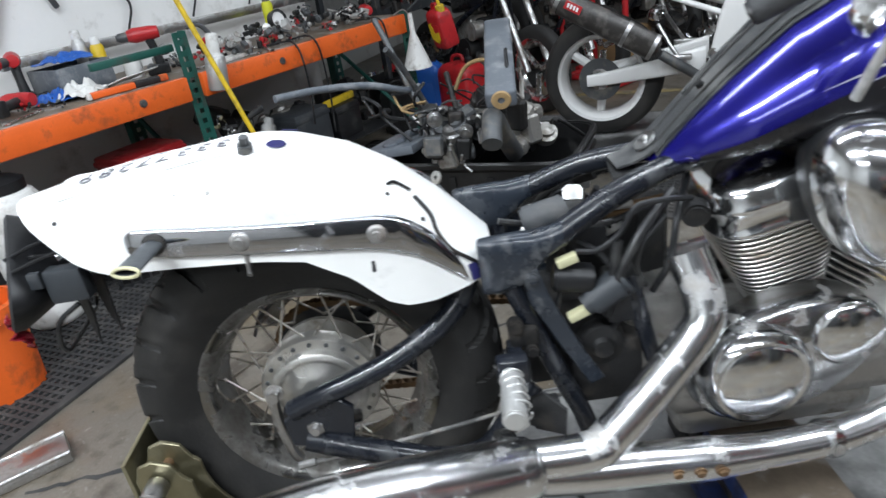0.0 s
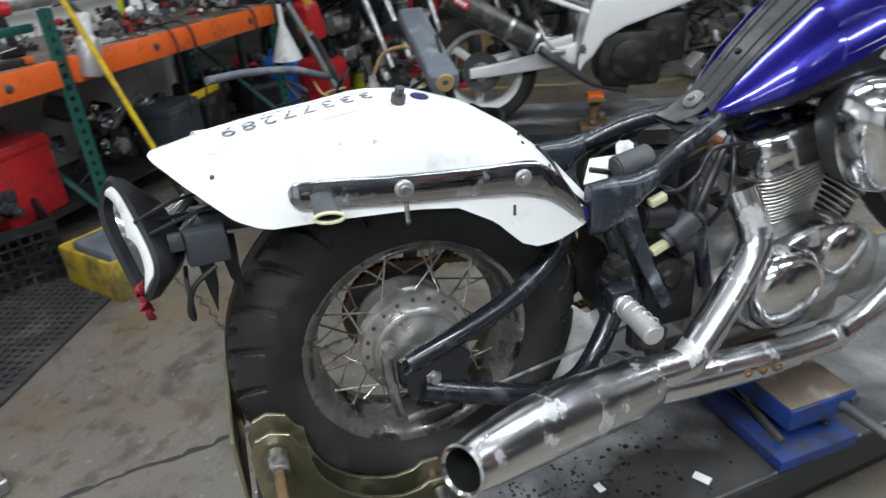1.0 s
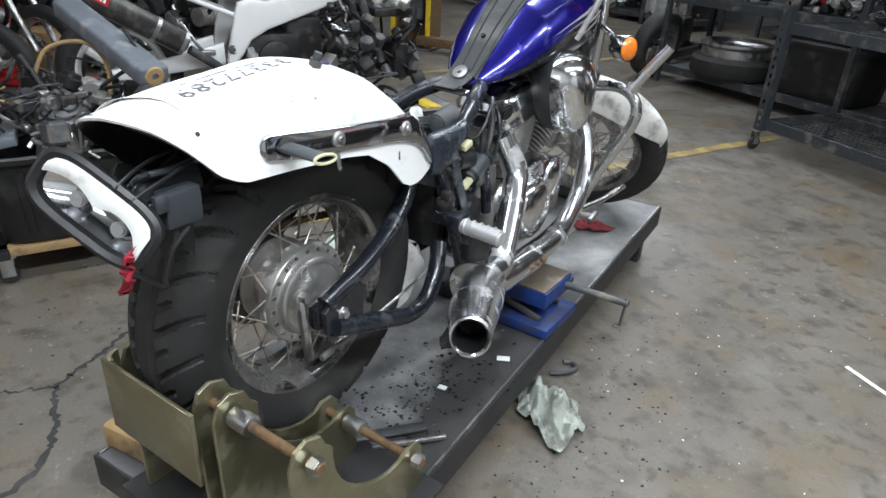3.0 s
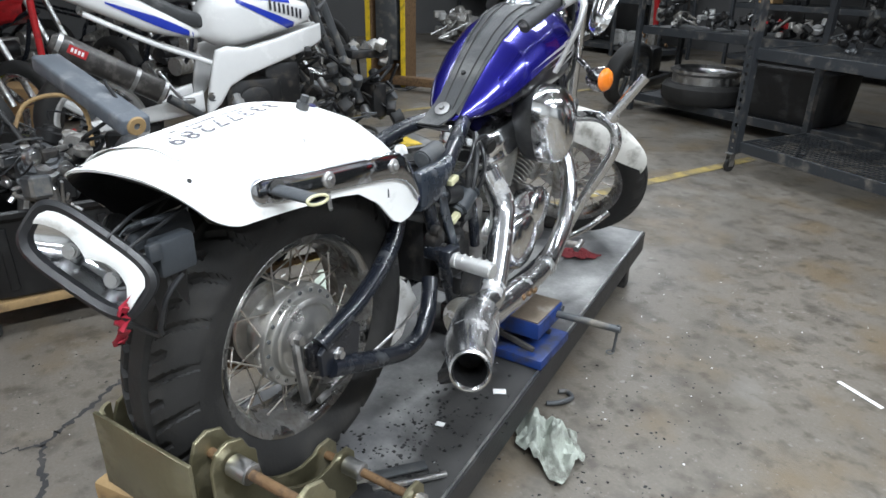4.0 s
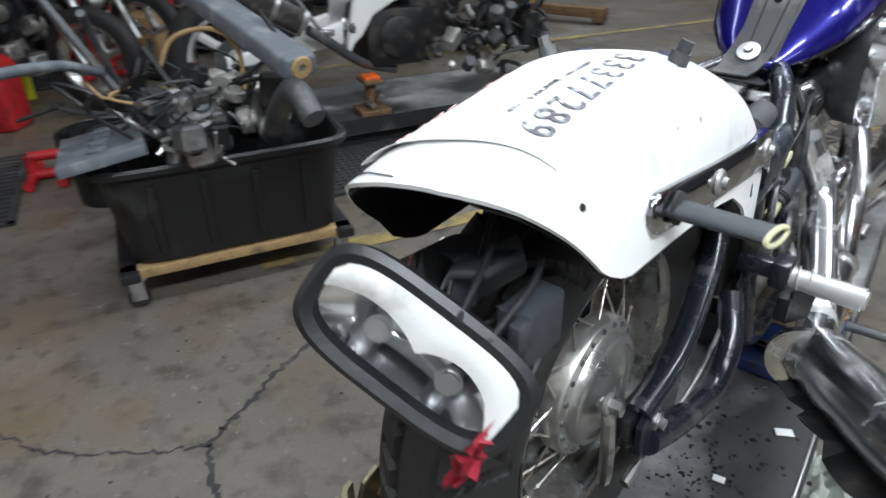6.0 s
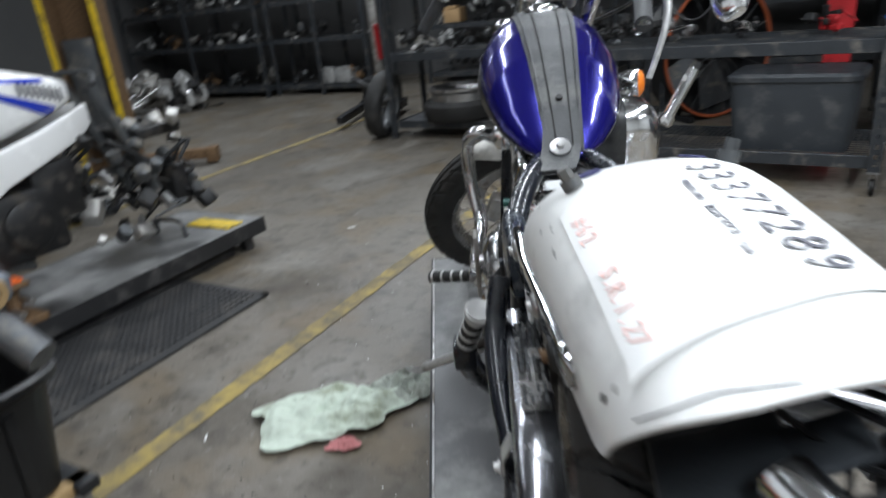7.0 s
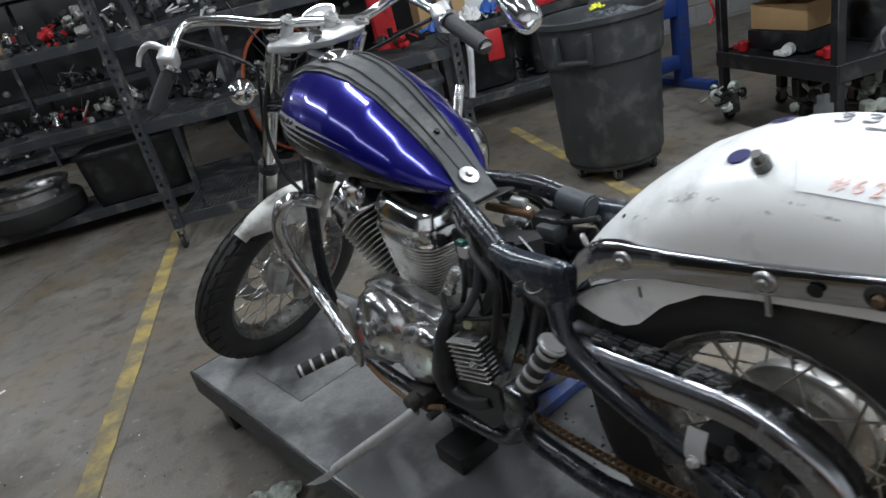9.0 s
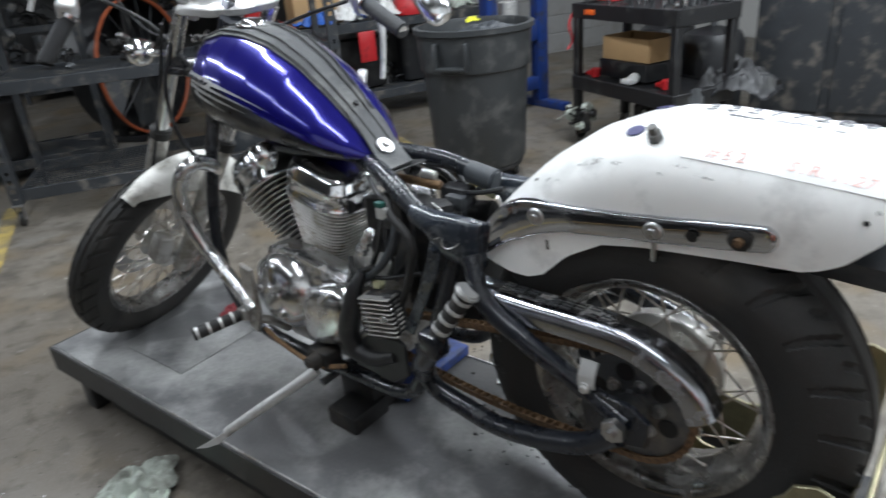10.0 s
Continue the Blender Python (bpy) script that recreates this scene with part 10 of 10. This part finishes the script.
CART = shop(2.24, 2.56, 0, 90)
rolling_table("tool_cart", CART, (0.94, 0.46, 0.88), (0.88, 0.42), "black two-tray tool cart covered with sockets", "plastic")
bm = B()
box(bm, (0.10, 0.003, 0.032), (-0.33, 0, 0), 0.001)
solid("cart_sticker", bm, "orange", "orange sticker on the cart's side", "sticker", m=CART @ pose(0.62, 0.2375, 0.845, 0, 0, 0))
random.seed(12)
for k in range(34):
    x, y = random.uniform(-0.42, 0.42), random.uniform(-0.18, 0.18)
    r, h = random.uniform(0.010, 0.018), random.uniform(0.03, 0.085)
    bm = B()
    lathe(bm, ((r * 0.5, h), (r * 0.95, h), (r, h - 0.003), (r, h * 0.4), (r * 0.8, h * 0.35), (r * 0.8, 0.0), (0, 0)), 12)
    solid("socket", bm, ("chrome_worn", "dark_steel", "dark_steel")[k % 3], "steel socket standing on the tool cart", "socket", "sockets on the cart", m=CART @ pose(x, y, 0.8845))
for k in range(4):
    random.seed(40 + k)
    bm = B()
    tube(bm, [(0.30 + 0.13 * math.cos(a) + 0.02 * random.random(), 0.02 + 0.09 * math.sin(a), 0.90 + 0.018 * k + 0.01 * random.random()) for a in (2 * math.pi * i / 9 + k for i in range(10))], 0.007, 6, 4)
    solid("red_cable", bm, "red", "coiled red jumper cable on the cart", "cable", "red cables", m=CART)
bm = B()
for sx in (-1, 1):
    box(bm, (0.006, 0.26, 0.14), (sx * 0.20, 0, 0.07), 0.001)
for sy in (-1, 1):
    box(bm, (0.40, 0.006, 0.14), (0, sy * 0.13, 0.07), 0.001)
box(bm, (0.40, 0.26, 0.006), (0, 0, 0.004))
solid("cardboard_box", bm, "card", "shallow cardboard box on the tool cart", "cardboard box", "cardboard boxes", m=CART @ pose(0.12, -0.04, 0.545, 0, 0, 5))
bm = B()
box(bm, (0.44, 0.3, 0.11), (0, 0, 0.055), 0.01)
solid("tool_case", bm, "plastic", "black tool case under the cardboard box", "case", m=CART @ pose(0.12, -0.04, 0.432, 0, 0, 2))
for x, y, mt, lab in ((0.34, 0.14, "red", "red ratchet strap on the cart tray"), (-0.05, 0.17, "paper", "white paper cup on the cart tray"), (-0.28, 0.1, "red", "red tool on the cart tray")):
    bm = B()
    lathe(bm, ((0, 0), (0.03, 0), (0.034, 0.05), (0.03, 0.055), (0, 0.05)), 16, pose(0, 0, 0.034, 90, 0, 30) if mt == "paper" else None)
    box(bm, (0.09, 0.05, 0.03), (0.03, 0, 0.02), 0.01)
    solid("tray_item", bm, mt, lab, "tool", "things on the cart tray", m=CART @ pose(x, y, 0.425))
bm = B()
tube(bm, ((0.49, 0.2, 0.86), (0.50, 0.24, 0.76), (0.49, 0.22, 0.66), (0.50, 0.25, 0.60)), 0.008, 8)
solid("red_clamp", bm, "red", "red battery clamp hanging from the cart", "clamp", m=CART)


def oil_drain(m, label):
    e = thing("oil_drain", m, label, "oil drain", "oil drains")
    bm = B()
    lathe(bm, ((0.02, 0.0), (0.05, 0.02), (0.20, 0.06), (0.225, 0.075), (0.225, 0.125), (0.232, 0.13), (0.225, 0.135), (0.216, 0.08), (0.05, 0.04), (0.0, 0.035)), 40, pose(0, 0, 1.02))
    part("drain_pan", bm, "red", e, "red round catch pan")
    bm = B()
    cyl(bm, (0, 0, 0.5), (0, 0, 1.03), 0.022, n=14)
    part("stem", bm, "dark_steel", e)
    bm = B()
    lathe(bm, ((0, 0.12), (0.17, 0.12), (0.20, 0.15), (0.20, 0.60), (0.17, 0.66), (0.03, 0.70), (0, 0.70)), 36)
    part("oil_tank", bm, "plastic", e)
    for k in range(4):
        a = math.pi / 4 + math.pi / 2 * k
        caster(e, 0.15 * math.cos(a), 0.15 * math.sin(a), 0.125, 0.04)


oil_drain(shop(2.78, 2.98), "red rolling oil drain with a round pan")
oil_drain(shop(2.73, 2.52), "red rolling oil drain behind the tool cart")

TABLE = shop(1.42, 4.95)
rolling_table("work_table", TABLE, (1.7, 0.75, 0.78), (0.78, 0.22), "dark steel rolling table heaped with clutter", "shelf", "table", 0.07)
hat = thing("red_hat", TABLE @ pose(0.20, -0.12, 0.785), "red dome standing on the cluttered table", "cap")
bm = B()
lathe(bm, ((0.15, 0.0), (0.155, 0.03), (0.14, 0.11), (0.10, 0.17), (0.04, 0.2), (0, 0.205)), 32)
part("dome", bm, "red", hat)
for k, (x, y, s, mt, lab) in enumerate(((-0.62, 0.0, 0.30, "card", "brown cardboard box on the table"), (-0.3, 0.18, 0.26, "paper", "white carton on the table"), (0.55, 0.15, 0.22, "card", "small brown carton on the table"))):
    bm = B()
    box(bm, (s * 1.3, s, s), (0, 0, s / 2), 0.004)
    for sy in (-1, 1):
        box(bm, (s * 1.25, s * 0.45, 0.004), (0, sy * s * 0.26, s + 0.004), 0.001)
    solid("cardboard_box", bm, mt, lab, "cardboard box", "cardboard boxes", m=TABLE @ pose(x, y, 0.785, 0, 0, 7 * k))
for k, (x, y, mt) in enumerate(((-0.05, -0.15, "white_plastic"), (0.42, -0.1, "cloth_green"), (-0.42, -0.22, "white_plastic"), (0.62, -0.2, "cloth"), (-0.2, -0.05, "blue_plastic"), (-0.7, -0.28, "blue_plastic"))):
    q = TABLE @ Vector((x, y, 0.785))
    rag("shop_rag", tuple(q), 0.3, 0.22, 30 * k, 0.15, mt, "crumpled cloth and bags on the table", 70 + k)
for k in range(9):
    q = TABLE @ Vector((-0.7 + 0.17 * k, -0.24 + 0.05 * (k % 3), 0.785 + 0.035))
    clump("hand_tools", tuple(q), (0.16, 0.12, 0.08), 5, 760 + k, "tools lying on the cluttered table", "tools", KITS[k % 6], "things on the table")
for k in range(4):
    q = TABLE @ Vector((-0.5 + 0.32 * k, 0, 0.225 + 0.09))
    clump("stored_parts", tuple(q), (0.26, 0.26, 0.2), 7, 780 + k, "dark parts on the table's lower shelf", "motorcycle parts", ("engine_dark", "plastic"), "parts under the table")
bm = B()
box(bm, (0.14, 0.02, 0.24), (0, 0, 0), 0.01)
solid("red_cloth", bm, "red", "red shop cloth hanging off the table", "cloth", m=TABLE @ pose(-0.32, -0.39, 0.60))

# made-up black tubs, put in to darken the space under the table
for x, mt in ((-0.42, "tote"), (0.40, "plastic")):
    storage_tub(TABLE @ pose(x, 0.06, 0.236), (0.72, 0.52, 0.42), mt, "added black lidded tub that darkens the space under the table")

column = thing("steel_column", shop(0.3, 4.75), "red painted steel column on the shop floor", "column")
bm = B()
for s in (-1, 1):
    box(bm, (0.16, 0.014, 3.58), (0, s * 0.075, 1.80), 0.002, seg=1)
box(bm, (0.012, 0.14, 3.58), (0, 0, 1.80))
part("column_web", bm, "red", column, smooth=0)
bm = B()
box(bm, (0.24, 0.24, 0.016), (0, 0, 0.009), 0.002)
part("base_plate", bm, "red", column)

press = thing("shop_press", shop(2.12, 3.95, 0, 10), "blue steel shop press with yellow stickers", "press")
for s in (-1, 1):
    bm = B()
    box(bm, (0.10, 0.10, 1.62), (s * 0.26, 0, 0.86), 0.006)
    u = part("upright", bm, "blue_jack", press)
    for z in (0.95, 1.15, 1.3):
        bm = B()
        box(bm, (0.07, 0.003, 0.10), (s * 0.26, -0.053, z), 0.001)
        part("sticker", bm, "yellow", u, "yellow warning sticker")
    bm = B()
    box(bm, (0.09, 0.62, 0.06), (s * 0.26, 0, 0.03), 0.006)
    part("foot_beam", bm, "blue_jack", press)
for z, h in ((1.62, 0.14), (0.62, 0.16), (0.2, 0.1)):
    bm = B()
    box(bm, (0.62, 0.08, h), (0, 0, z), 0.006)
    part("cross_beam", bm, "blue_jack", press)
bm = B()
cyl(bm, (0, 0, 1.2), (0, 0, 1.56), 0.05, n=20)
part("ram", bm, "blue_jack", press)
bm = B()
lathe(bm, ((0, 0), (0.07, 0), (0.072, 0.16), (0.066, 0.165), (0, 0.16)), 24)
solid("paint_tin", bm, "silver", "small grey tin on the press beam", "tin", m=press.matrix_basis @ pose(-0.08, -0.02, 0.702))

# the block wall with its board, signs and socket
board = thing("whiteboard", shop(2.95, 6.06, 1.0), "white board in a wooden frame on the wall", "whiteboard")
bm = B()
box(bm, (0.9, 0.02, 1.3), (0, -0.01, 0.65), 0.002)
part("board", bm, "paper", board)
for s in (-1, 1):
    bm = B()
    box(bm, (0.05, 0.03, 1.36), (s * 0.46, -0.015, 0.65), 0.004)
    part("frame_upright", bm, "wood", board)
    bm = B()
    box(bm, (0.87, 0.03, 0.05), (0, -0.015, 0.65 + s * 0.66), 0.004)
    part("frame_rail", bm, "wood", board)
sign = thing("wall_sign", shop(2.0, 6.08, 0.95), "white sign with slanted red bars", "sign")
bm = B()
box(bm, (0.75, 0.012, 0.95), (0, -0.006, 0.5), 0.002)
part("sign_panel", bm, "paper", sign)
for k in range(3):
    bm = B()
    box(bm, (0.07, 0.004, 0.42), (0, -0.014, 0), 0, Matrix.Translation((-0.12 + 0.13 * k, 0, 0.55)) @ pose(0, 0, 0, 0, 24, 0))
    part("red_bar", bm, "red", sign, smooth=0)
bm = B()
box(bm, (0.62, 0.02, 0.5), (0, -0.01, 0.25), 0.004)
solid("dark_picture", bm, "dark_wall", "dark board hanging on the white wall", "board", m=shop(3.75, 6.09, 1.3))
cord = thing("hanging_socket", shop(2.55, 4.4, 1.05), "black socket on a cord hanging from the ceiling", "socket outlet")
bm = B()
tube(bm, ((0, 0, 0.1), (0.01, 0, 1.2), (0, 0, 2.55)), 0.008, 6)
part("cord", bm, "plastic", cord)
bm = B()
box(bm, (0.07, 0.05, 0.13), (0, 0, 0.05), 0.012)
part("outlet_box", bm, "plastic", cord)
# courses of the painted block wall
bm = B()
random.seed(15)
box(bm, (0.385, 0.012, 0.19), (0, 0, 0), 0.006, seg=1)
course = None
inner = bpy.data.objects["wall_inner"]
k = 0
for row in range(9):
    for i in range(9):
        u = 1.3 + 0.40 * i + (0.2 if row % 2 else 0)
        m = pose(u, 6.096 + random.uniform(0, 0.002), 0.12 + 0.20 * row)
        if course is None:
            course = part("block", bm, "wall_dim", inner, smooth=0)
            course.matrix_basis = m
        else:
            again("block", course, m, inner)

cab = thing("steel_cabinet", shop(3.57, 1.80, 0, -57), "dark grey steel cabinet with tall doors", "cabinet")
bm = B()
box(bm, (1.7, 0.5, 1.95), (0, 0.26, 1.02), 0.006)
box(bm, (1.66, 0.46, 0.06), (0, 0.26, 0.03))
part("cabinet_body", bm, "shelf", cab, smooth=30)
for x0, x1 in ((-0.85, -0.42), (-0.37, 0.22), (0.24, 0.84)):
    bm = B()
    box(bm, (x1 - x0 - 0.012, 0.02, 1.86), ((x0 + x1) / 2, -0.004, 1.03), 0.004)
    d = part("door", bm, "shelf", cab, smooth=30)
    bm = B()
    box(bm, (0.02, 0.03, 0.14), (x1 - 0.06, -0.026, 1.05), 0.006)
    part("handle", bm, "steel", d)
jacket = rag("shop_rag", tuple(shop(2.52, 2.10, 0.36).translation), 0.42, 0.5, 20, 0.22, "plastic", "dark jacket thrown over the cart's end", 88)
for k, (u, v) in enumerate(((2.2, 2.5), (2.45, 2.2), (2.0, 2.9))):
    q = shop(u, v, 0.16).translation
    clump("stored_parts", tuple(q), (0.3, 0.26, 0.22), 8, 800 + k, "dark parts under the tool cart", "motorcycle parts", ("engine_dark", "cloth")[:2], "parts under the cart")
